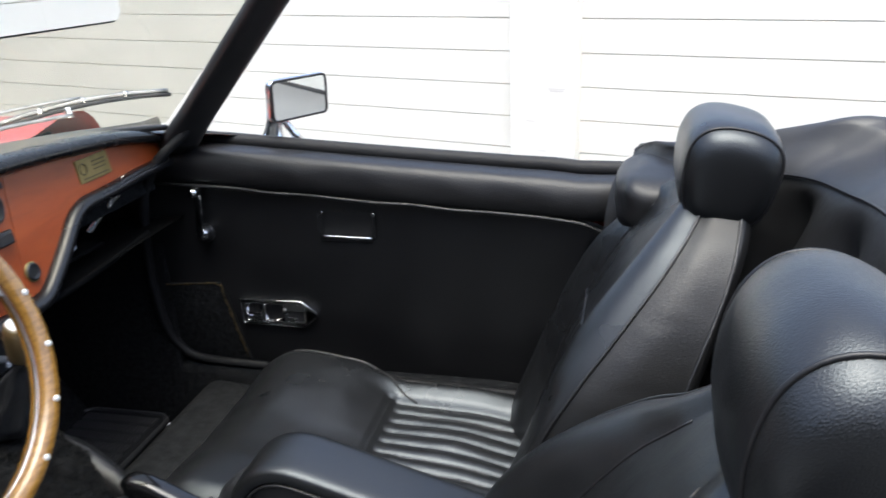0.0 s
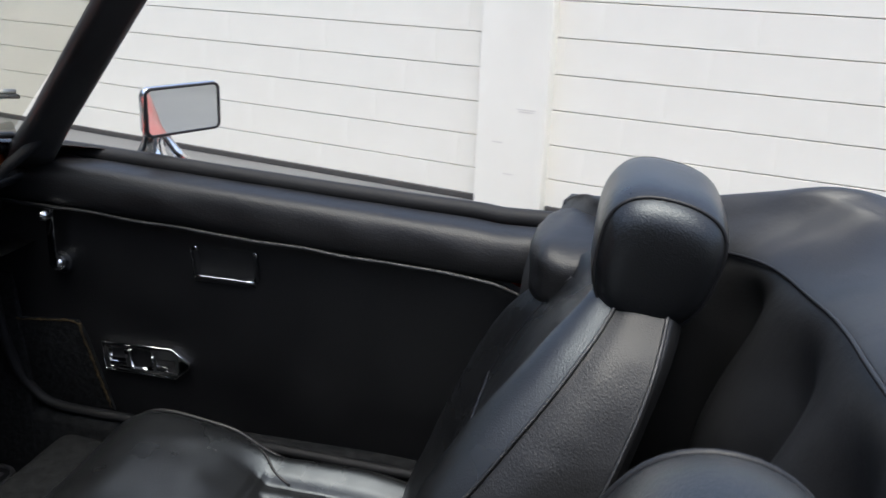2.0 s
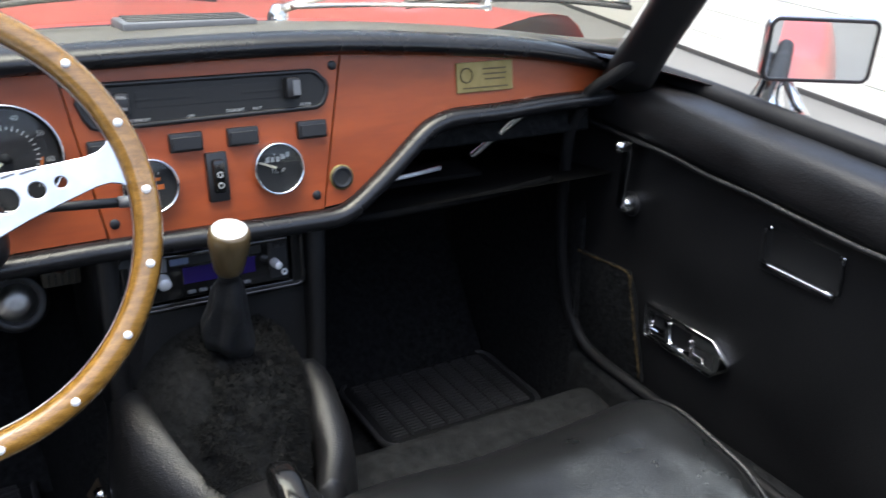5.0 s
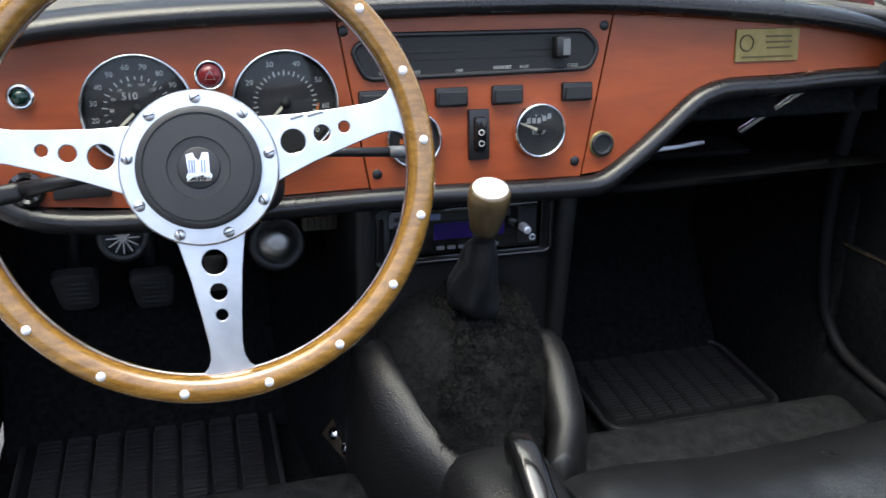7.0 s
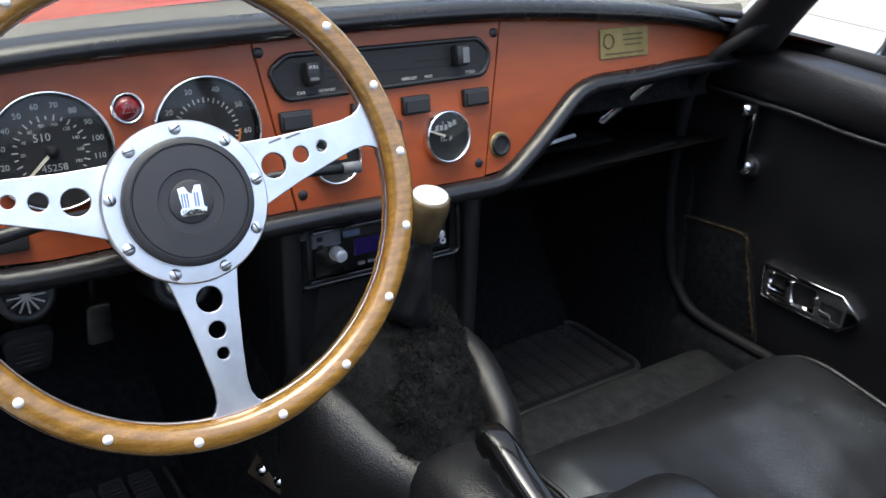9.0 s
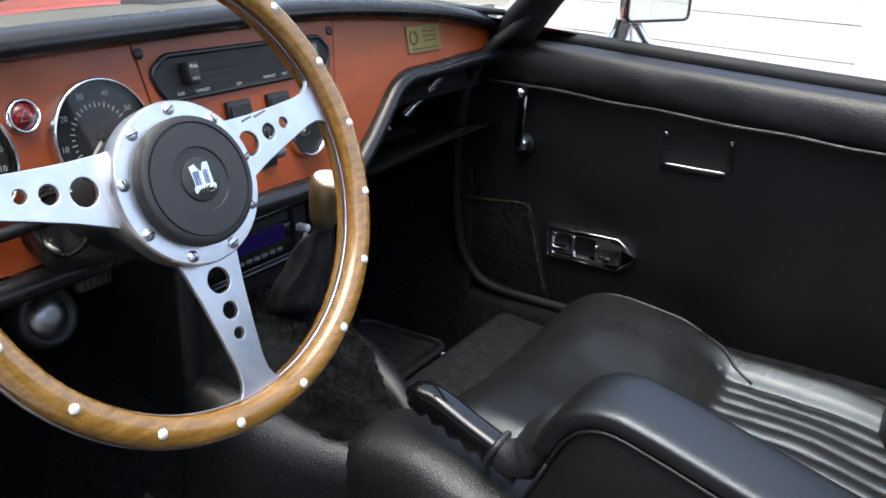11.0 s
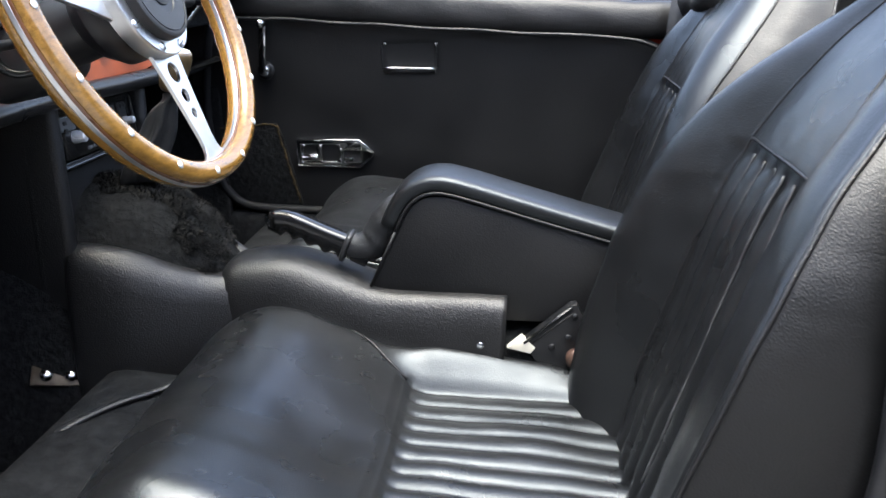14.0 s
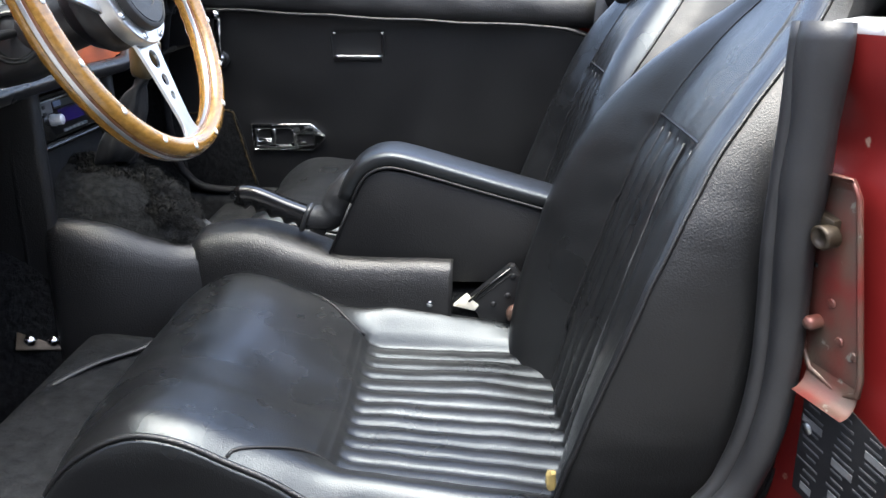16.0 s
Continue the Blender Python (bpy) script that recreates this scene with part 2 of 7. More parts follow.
BROWN_WIRE = mat("brown sleeve", (0.12, 0.05, 0.025), (0.16, 0.07, 0.03), 0.4)
PAINT = mat("red car paint", (0.36, 0.044, 0.022), (0.40, 0.052, 0.027), 0.35, scale=3, grain=800, coat=0.35, rvar=0.05)
CHIPPED = mat("chipped pale paint", (0.55, 0.52, 0.47), (0.82, 0.80, 0.76), 0.5, scale=70, grain=300, bump=0.4)
LCD = mat("radio display", (0.012, 0.007, 0.060), (0.022, 0.011, 0.10), 0.15, coat=0.4)
PANEL_BLUE = mat("blue-grey panel", (0.12, 0.16, 0.26), (0.16, 0.20, 0.30), 0.3)
SILVER = mat("silver plastic", (0.66, 0.67, 0.68), (0.74, 0.75, 0.76), 0.26, 0.4, grain=400)
GREY_PLASTIC = mat("grey plastic", (0.10, 0.105, 0.115), (0.14, 0.145, 0.155), 0.35)
DULL_WHITE = mat("grubby connector", (0.05, 0.045, 0.034), (0.09, 0.08, 0.06), 0.6, scale=60)
TAG_WHITE = mat("cream tag", (0.62, 0.58, 0.48), (0.72, 0.68, 0.58), 0.6, scale=40)
FOAM = mat("torn foam", (0.16, 0.115, 0.035), (0.30, 0.22, 0.08), 0.9, scale=90, grain=300, bump=1.0)
FADED_PRINT = mat("faded print", (0.035, 0.035, 0.037), (0.055, 0.055, 0.057), 0.5)
PLATE_GREY = mat("plate field", (0.09, 0.09, 0.09), (0.14, 0.14, 0.14), 0.5, scale=60)
CREAM_WALL = mat("white painted block", (0.80, 0.775, 0.69), (0.86, 0.835, 0.75), 0.6, scale=2.5, grain=160, bump=0.25, coarse=0.15)
MORTAR = mat("painted joint", (0.66, 0.63, 0.57), (0.72, 0.69, 0.63), 0.8, scale=8, grain=200, bump=0.4)
PLAIN_WALL = mat("plain white wall", (0.70, 0.69, 0.66), (0.78, 0.77, 0.74), 0.7, scale=1.2, grain=60, bump=0.15)
GREY_WALL = mat("plain grey wall", (0.085, 0.085, 0.085), (0.12, 0.12, 0.12), 0.8, scale=1.2, grain=60, bump=0.15)
FLOOR = mat("grey concrete", (0.105, 0.105, 0.105), (0.14, 0.14, 0.138), 0.6, scale=1.8, grain=120, bump=0.2)
SKIRT = mat("dark skirting", (0.05, 0.048, 0.045), (0.075, 0.07, 0.066), 0.6, scale=8)
GLASS = glass("windscreen glass", (0.96, 0.95, 0.86))
# pale diffuse film stands for the veil of reflected sky on the windscreen
dusty(GLASS, 0.22)
CLEAR = glass("dial glass", (0.96, 0.96, 0.96))
MIRROR = mat("mirror glass", (0.82, 0.85, 0.86), (0.82, 0.85, 0.86), 0.01, 1.0, rvar=0.0)


def chipped(m, colour, scale, where):
    """Small chips of another colour scattered over a surface."""
    nt = m.node_tree
    n, link = nt.nodes, nt.links.new
    b = n["Principled BSDF"]
    old = b.inputs["Base Color"].links[0].from_socket
    no = n.new("ShaderNodeTexNoise")
    no.inputs["Scale"].default_value, no.inputs["Detail"].default_value = scale, 6.0
    link([x for x in n if x.type == "TEX_COORD"][0].outputs["Object"], no.inputs["Vector"])
    ramp = n.new("ShaderNodeValToRGB")
    ramp.color_ramp.elements[0].position, ramp.color_ramp.elements[1].position = where, where + 0.03
    link(no.outputs["Fac"], ramp.inputs["Fac"])
    mix = n.new("ShaderNodeMix")
    mix.data_type = "RGBA"
    link(ramp.outputs["Color"], mix.inputs["Factor"])
    link(old, mix.inputs["A"])
    mix.inputs["B"].default_value = (*colour, 1)
    link(mix.outputs["Result"], b.inputs["Base Color"])
    return m


JAMB_PAINT = chipped(mat("worn red jamb paint", (0.13, 0.008, 0.008), (0.17, 0.013, 0.011), 0.34, scale=14, grain=300, coat=0.3, rvar=0.12, bump=0.08), (0.30, 0.20, 0.15), 34, 0.665)
chipped(ZINC, (0.20, 0.18, 0.15), 60, 0.64)


# ---- building helpers ----
def mesh(name, verts, faces, material, parent=None, label="", smooth=True, m=None, edges=False):
    me = bpy.data.meshes.new(name)
    if m is not None:
        verts = [m @ Vector(v) for v in verts]
    me.from_pydata([tuple(v) for v in verts], [], faces)
    me.materials.append(material)
    if smooth:
        me.polygons.foreach_set("use_smooth", [True] * len(me.polygons))
    me.update()
    if smooth and edges:
        me.set_sharp_from_angle(angle=radians(38))
    ob = new(name, me)
    hang(ob, parent)
    if label:
        tagged(ob, label)
    return ob


def hang(ob, parent):
    if parent is not None:
        ob.parent = parent
        if parent.parent is None:
            ob.matrix_parent_inverse = Matrix.Translation(parent.location).inverted()
    return ob


def thing(name, at, label, category, group="", kind=""):
    ob = new(name)
    ob.location = at
    ob.empty_display_size = 0.05
    return tagged(ob, label, category, group, kind)


def part(name, bm, material, parent, label="", smooth=True, m=None):
    me = bpy.data.meshes.new(name)
    if m is not None:
        bm.transform(m)
    bmesh.ops.recalc_face_normals(bm, faces=bm.faces)
    bm.to_mesh(me)
    bm.free()
    me.materials.append(material)
    if smooth:
        me.polygons.foreach_set("use_smooth", [True] * len(me.polygons))
        me.set_sharp_from_angle(angle=radians(35))
    ob = new(name, me)
    hang(ob, parent)
    if label:
        tagged(ob, label)
    return ob


def again(ob, m, parent=None):
    """Another piece on the same mesh; m moves it from where the first one is."""
    o = new(ob.name.split(".")[0], ob.data)
    hang(o, parent or ob.parent)
    o.matrix_basis = m
    if "label" in ob:
        tagged(o, ob["label"])
    return o


def rbox(sx, sy, sz, r=0.004, seg=2):
    bm = bmesh.new()
    bmesh.ops.create_cube(bm, size=1)
    bmesh.ops.scale(bm, vec=(sx, sy, sz), verts=bm.verts)
    r = min(r, 0.49 * min(sx, sy, sz))
    bmesh.ops.bevel(bm, geom=list(bm.edges), offset=r, segments=seg, profile=0.5, affect="EDGES")
    return bm


def lathe(profile, seg=32):
    """A turned form from (radius, height) rows."""
    v, f, rings = [], [], []
    for r, z in profile:
        if r < 1e-6:
            rings.append([len(v)])
            v.append((0, 0, z))
        else:
            rings.append(list(range(len(v), len(v) + seg)))
            v += [(r * math.cos(2 * math.pi * k / seg), r * math.sin(2 * math.pi * k / seg), z) for k in range(seg)]
    for a, b in zip(rings, rings[1:]):
        for k in range(seg):
            q = [a[k % len(a)], a[(k + 1) % len(a)], b[(k + 1) % len(b)], b[k % len(b)]]
            q = [x for n, x in enumerate(q) if x not in q[:n]]
            if len(q) > 2:
                f.append(q)
    return v, f


def plate(outer, holes=(), depth=0.004, bevel=0.0):
    """A plate with holes from outlines in x and y; its face lies at z = depth."""
    bm = bmesh.new()
    for loop in (outer, *holes):
        vs = [bm.verts.new((x, y, 0)) for x, y in loop]
        for a, b in zip(vs, vs[1:] + vs[:1]):
            bm.edges.new((a, b))
    bmesh.ops.triangle_fill(bm, edges=list(bm.edges), use_beauty=True)
    top = bmesh.ops.extrude_face_region(bm, geom=list(bm.faces))
    bmesh.ops.translate(bm, vec=(0, 0, depth), verts=[g for g in top["geom"] if isinstance(g, bmesh.types.BMVert)])
    if bevel:
        rim = [e for e in bm.edges if all(abs(v.co.z - depth) < 1e-6 for v in e.verts) and len({round(f.normal.z) for f in e.link_faces if f.normal_update() is None}) > 1]
        bmesh.ops.bevel(bm, geom=rim, offset=bevel, segments=2, profile=0.5, affect="EDGES")
    return bm


def circle(cx, cy, r, n=24):
    return [(cx + r * math.cos(2 * math.pi * k / n), cy + r * math.sin(2 * math.pi * k / n)) for k in range(n)]


def spline(points, n):
    """n points evenly along a smooth line through the given ones."""
    p = [Vector(q) for q in points]
    p = [2 * p[0] - p[1]] + p + [2 * p[-1] - p[-2]]
    fine = []
    for a, b, c, d in zip(p, p[1:], p[2:], p[3:]):
        for k in range(24):
            t = k / 24
            fine.append(0.5 * (2 * b + (c - a) * t + (2 * a - 5 * b + 4 * c - d) * t * t + (3 * b - a - 3 * c + d) * t ** 3))
    fine.append(p[-2])
    far = [0.0]
    for a, b in zip(fine, fine[1:]):
        far.append(far[-1] + (b - a).length)
    out = []
    for k in range(n):
        want = far[-1] * k / (n - 1)
        j = min(max(next((i for i, s in enumerate(far) if s >= want), len(far) - 1), 1), len(far) - 1)
        w = (want - far[j - 1]) / max(far[j] - far[j - 1], 1e-9)
        out.append(fine[j - 1].lerp(fine[j], w))
    return out


def curve1(rows):
    """A smooth function through (x, y) rows."""
    xs, ys = zip(*rows)

    def at(x):
        x = min(max(x, xs[0]), xs[-1])
        j = max(i for i in range(len(xs) - 1) if xs[i] <= x)
        t = (x - xs[j]) / (xs[j + 1] - xs[j])
        s0 = (ys[j + 1] - ys[j - 1]) / (xs[j + 1] - xs[j - 1]) if j else (ys[1] - ys[0]) / (xs[1] - xs[0])
        s1 = (ys[j + 2] - ys[j]) / (xs[j + 2] - xs[j]) if j + 2 < len(xs) else (ys[-1] - ys[-2]) / (xs[-1] - xs[-2])
        h = xs[j + 1] - xs[j]
        return (2 * t**3 - 3 * t**2 + 1) * ys[j] + (t**3 - 2 * t**2 + t) * h * s0 + (3 * t**2 - 2 * t**3) * ys[j + 1] + (t**3 - t**2) * h * s1
    return at


def grid(fn, nu, nv, wrap=False):
    v = [fn(a / (nu - 1), b / (nv if wrap else nv - 1)) for a in range(nu) for b in range(nv)]
    f = []
    for a in range(nu - 1):
        for b in range(nv if wrap else nv - 1):
            c = (b + 1) % nv
            f.append((a * nv + b, a * nv + c, (a + 1) * nv + c, (a + 1) * nv + b))
    return v, f


def loft(rings, caps=True):
    n = len(rings[0])
    v = [p for r in rings for p in r]
    f = [(a * n + b, a * n + (b + 1) % n, (a + 1) * n + (b + 1) % n, (a + 1) * n + b) for a in range(len(rings) - 1) for b in range(n)]
    if caps:
        f += [tuple(range(n))[::-1], tuple(range((len(rings) - 1) * n, len(rings) * n))]
    return v, f


def tube(path, r, seg=10, closed=False, squash=1.0, up=(0, 0, 1)):
    """A round bar along a line; r may be a list; squash flattens it along up."""
    p = [Vector(q) for q in path]
    n = len(p)
    rr = r if isinstance(r, (list, tuple)) else [r] * n
    rings = []
    side = None
    for k in range(n):
        a = p[k - 1] if closed or k else p[k]
        b = p[(k + 1) % n] if closed or k < n - 1 else p[k]
        d = (b - a).normalized()
        if side is None:
            u = Vector(up)
            side = d.cross(u)
            if side.length < 1e-4:
                side = d.cross(Vector((1, 0, 0)))
        side = (side - d * side.dot(d)).normalized()
        top = side.cross(d)
        rings.append([p[k] + rr[k] * (math.cos(2 * math.pi * j / seg) * side + squash * math.sin(2 * math.pi * j / seg) * top) for j in range(seg)])
    if closed:
        v, f = loft(rings + [rings[0]], False)
        return v, f
    return loft(rings)


def text(name, body, size, m, material, parent, align="CENTER"):
    cu = bpy.data.curves.new(name, "FONT")
    cu.body, cu.size, cu.align_x, cu.align_y = body, size, align, "CENTER"
    cu.extrude = 0.0002
    cu.resolution_u = 2
    cu.materials.append(material)
    tmp = bpy.data.objects.new(name, cu)
    me = bpy.data.meshes.new_from_object(tmp)
    bpy.data.objects.remove(tmp)
    me.transform(m)
    ob = new(name, me)
    hang(ob, parent)
    return ob


def bar(name, w, h, m, material, parent):
    return part(name, rbox(w, h, 0.0006, 0.0001, 1), material, parent, m=m, smooth=False)


def axes(origin, ux, uy, uz):
    return Matrix.Translation(origin) @ Matrix((ux, uy, uz)).transposed().to_4x4()


def steps(a, b, n):
    return [a + (b - a) * k / n for k in range(n + 1)]


def smooth01(a, b, x):
    t = min(max((x - a) / (b - a), 0), 1)
    return t * t * (3 - 2 * t)


def screw(parent, m, r=0.004, material=None, name="screw"):
    v, f = lathe([(r, 0), (r, 0.0008), (r * 0.8, 0.0016), (0, 0.002)], 14)
    s = mesh(name, v, f, material or CHROME, parent, m=m, edges=True)
    return s


MID = -0.02  # the car's centre line

# ---- the yard: ground and walls ----
ground = part("ground", rbox(40, 40, 0.1, 0.001, 1), FLOOR, None, m=Matrix.Translation((0, 0, -0.05)), smooth=False)
tagged(ground, "smooth grey concrete floor under the car", "floor", kind="structure")
WALL_A = math.atan(-0.2895)  # the far wall runs at an angle to the car
WALL = Matrix.Translation((0, 3.17, 0)) @ Matrix.Rotation(WALL_A, 4, "Z")  # x along the wall, y away from the car


def plain_wall(name, m, length, height, label, material=PLAIN_WALL):
    w = part(name, rbox(length, 0.2, height, 0.002, 1), material, None, m=m @ Matrix.Translation((0, 0.1, height / 2)), smooth=False)
    return tagged(w, label, "wall", kind="structure")


wall_north = part("wall_north", rbox(17, 0.2, 1.40, 0.002, 1), MORTAR, None, m=WALL @ Matrix.Translation((0, 0.112, 0.70)), smooth=False)
tagged(wall_north, "white painted block wall with flush horizontal joints", "wall", kind="structure")
# three unseen walls added; their height and tone shape light and reflections
plain_wall("wall_south", Matrix.Translation((0, -5.2, 0)) @ Matrix.Rotation(math.pi, 4, "Z"), 17, 3.6, "unseen grey wall added on the open door side to darken reflections", GREY_WALL)
plain_wall("wall_west", Matrix.Translation((-8.0, 0, 0)) @ Matrix.Rotation(math.pi / 2, 4, "Z"), 14, 3.2, "unseen grey wall added ahead of the car", GREY_WALL)
plain_wall("wall_east", Matrix.Translation((7.0, 0, 0)) @ Matrix.Rotation(-math.pi / 2, 4, "Z"), 14, 2.2, "unseen white wall added behind the car")
for wx, wn in ((-0.342, "pillar"), (-4.87, "pillar")):
    part(wn, rbox(0.33 if wx > -1 else 0.5, 0.09, 1.42, 0.004, 2), CREAM_WALL, wall_north, m=WALL @ Matrix.Translation((wx, -0.02, 0.71)), smooth=False)
for a, b in ((-8.5, -5.13), (-4.61, -0.512), (-0.172, 8.5)):
    part("skirting", rbox(b - a, 0.02, 0.03, 0.003, 1), SKIRT, wall_north, m=WALL @ Matrix.Translation(((a + b) / 2, -0.004, 0.015)), smooth=False)
# scuffs on the pillar and the blocks beside it
for sx, sz, sw in ((-0.27, 0.462, 0.085), (-0.27, 0.452, 0.07), (-0.40, 0.305, 0.05), (-0.34, 0.165, 0.045)):
    part("scuff", rbox(sw, 0.002, 0.006, 0.0005, 1), MORTAR, wall_north, "thin brown scuff mark", m=WALL @ Matrix.Translation((sx, -0.0652, sz)), smooth=False)

# ---- the car's shell ----
car = thing("roadster", (-0.4, MID, 0.2), "red two-seat roadster body with its black hood folded", "car")


def mirror_y(y):
    return 2 * MID - y


# bonnet and wings ahead of the windscreen
crown = curve1([(-2.6, 0.52), (-2.3, 0.66), (-1.9, 0.765), (-1.5, 0.802), (-1.2, 0.808), (-0.95, 0.825), (-0.86, 0.835)])


def bonnet(a, b):
    x = -2.5 + a * 1.55
    v = 2 * b - 1
    y = v * 0.73
    hump = math.exp(-((abs(y) - 0.60) / 0.11) ** 2) * (0.030 + 0.012 * smooth01(-1.1, -1.5, x))
    fall = -0.14 * max(0, (abs(y) - 0.62) / 0.11) ** 2.2
    power = 0.02 * math.exp(-(y / 0.16) ** 2)
    return (x, MID + y, crown(x) - 0.020 + hump + fall + power)


v, f = grid(bonnet, 40, 61)
mesh("bonnet", v, f, PAINT, car, "glossy red bonnet with raised wings")


def scuttle(a, b):
    y = (2 * b - 1) * 0.70
    x0 = -0.955
    x1 = -0.90 + 0.20 * (abs(y) / 0.56) ** 2.2
    x = x0 + (max(x1, x0 + 0.02) - x0) * a
    return (x, MID + y, 0.835 - 0.05 * (abs(y) / 0.6) ** 3 + 0.012 * a)


v, f = grid(scuttle, 8, 41)
mesh("scuttle", v, f, PAINT, car, "red scuttle panel under the wipers")


def flank(side):
    """Outer skin from the front wing past the door to the tail."""
    prof = [(0.600, 0.0), (0.655, -0.006), (0.695, -0.03), (0.722, -0.10), (0.735, -0.20), (0.722, -0.35), (0.69, -0.47), (0.66, -0.52)]
    pts = spline([(0, p[0], p[1]) for p in prof], 26)

    def fn(a, b):
        x = -0.95 + a * 2.45
        p = pts[round(b * 25)]
        top = 0.742 - 0.05 * (x + 0.34) - 0.02 * math.exp(-((x - 0.05) / 0.3) ** 2) * 0 + (0.06 * smooth01(0.12, 0.5, x) if x > 0.1 else 0)
        bow = -0.05 * smooth01(0.6, 1.5, x)
        return (x, MID + side * (p.y + 0.02 + bow), top + p.z)
    return fn


v, f = grid(flank(1), 60, 26)
mesh("flank", v, f, PAINT, car, "red outer skin of the passenger side")

# rear deck behind the folded hood
v, f = grid(lambda a, b: (0.62 + a * 0.85, MID + (2 * b - 1) * 0.66, 0.80 - 0.10 * a * a - 0.06 * abs(2 * b - 1) ** 3), 16, 31)
mesh("rear_deck", v, f, PAINT, car, "red rear deck")
v, f = tube([(0.66, MID - 0.6 + 0.02 * k, 0.815 - 0.05 * abs(k / 30 - 1) ** 3) for k in range(61)], 0.006, 8, squash=0.5)
mesh("deck_trim", v, f, CHROME, car, "thin chrome trim strip")

# floor pan, bulkheads, tunnel
part("floor_pan", rbox(1.9, 1.14, 0.03, 0.004, 1), CARPET, car, "black carpeted cabin floor", m=Matrix.Translation((-0.25, MID, 0.185)), smooth=False)
part("bulkhead", rbox(0.03, 1.14, 0.58, 0.004, 1), CARPET, car, "black carpeted front bulkhead", m=Matrix.Translation((-1.17, MID, 0.485)), smooth=False)
part("rear_bulkhead", rbox(0.03, 1.14, 0.60, 0.004, 1), CARPET, car, "black carpeted panel behind the seats", m=Matrix.Translation((0.42, MID, 0.50)) @ Matrix.Rotation(radians(8), 4, "Y"), smooth=False)
toe = rbox(0.03, 1.12, 0.34, 0.004, 1)
part("toe_board", toe, CARPET, car, "sloping black toe board", m=Matrix.Translation((-1.08, MID, 0.30)) @ Matrix.Rotation(radians(-38), 4, "Y"), smooth=False)
for s, nm in ((1, "side_trim"), (-1, "side_trim")):
    part(nm, rbox(0.42, 0.02, 0.58, 0.005, 2), CARPET, car, "black footwell side lining", m=Matrix.Translation((-1.00, MID + s * 0.585, 0.49)), smooth=False)
    part("sill", rbox(1.15, 0.06, 0.15, 0.02, 3), WORN_CARPET, car, "carpeted door sill", m=Matrix.Translation((-0.38, MID + s * 0.606, 0.265)))
part("floor_side", rbox(0.5, 0.03, 0.5, 0.01, 1), VINYL, car, "black quarter trim behind the door", m=Matrix.Translation((0.32, MID + 0.56, 0.55)), smooth=False)
part("floor_side", rbox(0.4, 0.03, 0.5, 0.01, 1), VINYL, car, "black quarter trim behind the door", m=Matrix.Translation((0.32, MID - 0.56, 0.5)), smooth=False)

# transmission tunnel, carpeted
tun_w = curve1([(-1.15, 0.17), (-0.85, 0.13), (-0.70, 0.10), (-0.58, 0.06), (-0.3, 0.055), (0.35, 0.06)])
tun_h = curve1([(-1.15, 0.56), (-0.85, 0.545), (-0.72, 0.535), (-0.66, 0.525), (-0.60, 0.475), (-0.55, 0.40), (-0.3, 0.36), (0.35, 0.36)])


def tunnel(a, b):
    x = -1.15 + a * 1.5
    t = (b - 0.5) * math.pi * 1.0
    w, h = tun_w(x), tun_h(x) - 0.2
    s, c = math.sin(t), math.cos(t)
    y = w * (abs(s) ** 0.8) * (1 if s > 0 else -1) * (1 + 0.15 * (1 - c))
    z = 0.2 + h * abs(c) ** 0.55
    return (x, MID - 0.005 + y, z)


v, f = grid(tunnel, 70, 33)
mesh("tunnel", v, f, CARPET, car, "black carpeted transmission tunnel")

# cross member ahead of the passenger seat and the matching one
for y0, y1 in ((0.09, 0.53), (-0.57, -0.13)):
    part("cross_member", rbox(0.13, y1 - y0, 0.13, 0.03, 3), WORN_CARPET, car, "carpeted seat cross member", m=Matrix.Translation((-0.655, (y0 + y1) / 2, 0.268)) @ Matrix.Rotation(radians(6), 4, "Y"))

# windscreen: curved glass between two black pillars
PIL0, PIL1 = Vector((-0.708, 0.532, 0.80)), Vector((-0.400, 0.405, 1.12))


def pillar_mesh(side):
    d = (PIL1 - PIL0).normalized()
    across = Vector((0.62, 0.50, -0.05))
    across = (across - d * across.dot(d)).normalized()
    out = across.cross(d).normalized()
    rings = []
    for k in range(15):
        t = -0.06 + 1.06 * k / 14
        c = PIL0.lerp(PIL1, t)
        w = 0.028 + 0.005 * smooth01(0.16, -0.05, t)
        ring = []
        for j in range(16):
            an = 2 * math.pi * j / 16
            ca, sa = math.cos(an), math.sin(an)
            p = c + across * (w * math.copysign(abs(ca) ** 0.6, ca)) + out * (0.016 * math.copysign(abs(sa) ** 0.6, sa))
            ring.append((p.x, p.y if side > 0 else mirror_y(p.y), p.z))
        rings.append(ring)
    return loft(rings)


for s in (1, -1):
    v, f = pillar_mesh(s)
    mesh("windscreen_pillar", v, f, RUBBER, car, "black padded windscreen pillar")
    d = (PIL1 - PIL0).normalized()
    path = []
    for k in range(12):
        p = PIL0.lerp(PIL1, -0.02 + 1.0 * k / 11) + Vector((0.026, 0.010, 0.012))
        path.append((p.x, p.y if s > 0 else mirror_y(p.y), p.z))
    v, f = tube(path, 0.007, 8)
    mesh("pillar_seal", v, f, RUBBER, car, "ribbed rubber draught seal")


def screen(a, b):
    v = 2 * b - 1
    bow = 1 - abs(v) ** 2.2
    base = Vector((-0.725 - 0.17 * bow, MID + v * 0.535, 0.83 + 0.025 * bow))
    top = Vector((-0.415 - 0.10 * bow, MID + v * 0.415, 1.12 + 0.015 * bow))
    return tuple(base.lerp(top, a))


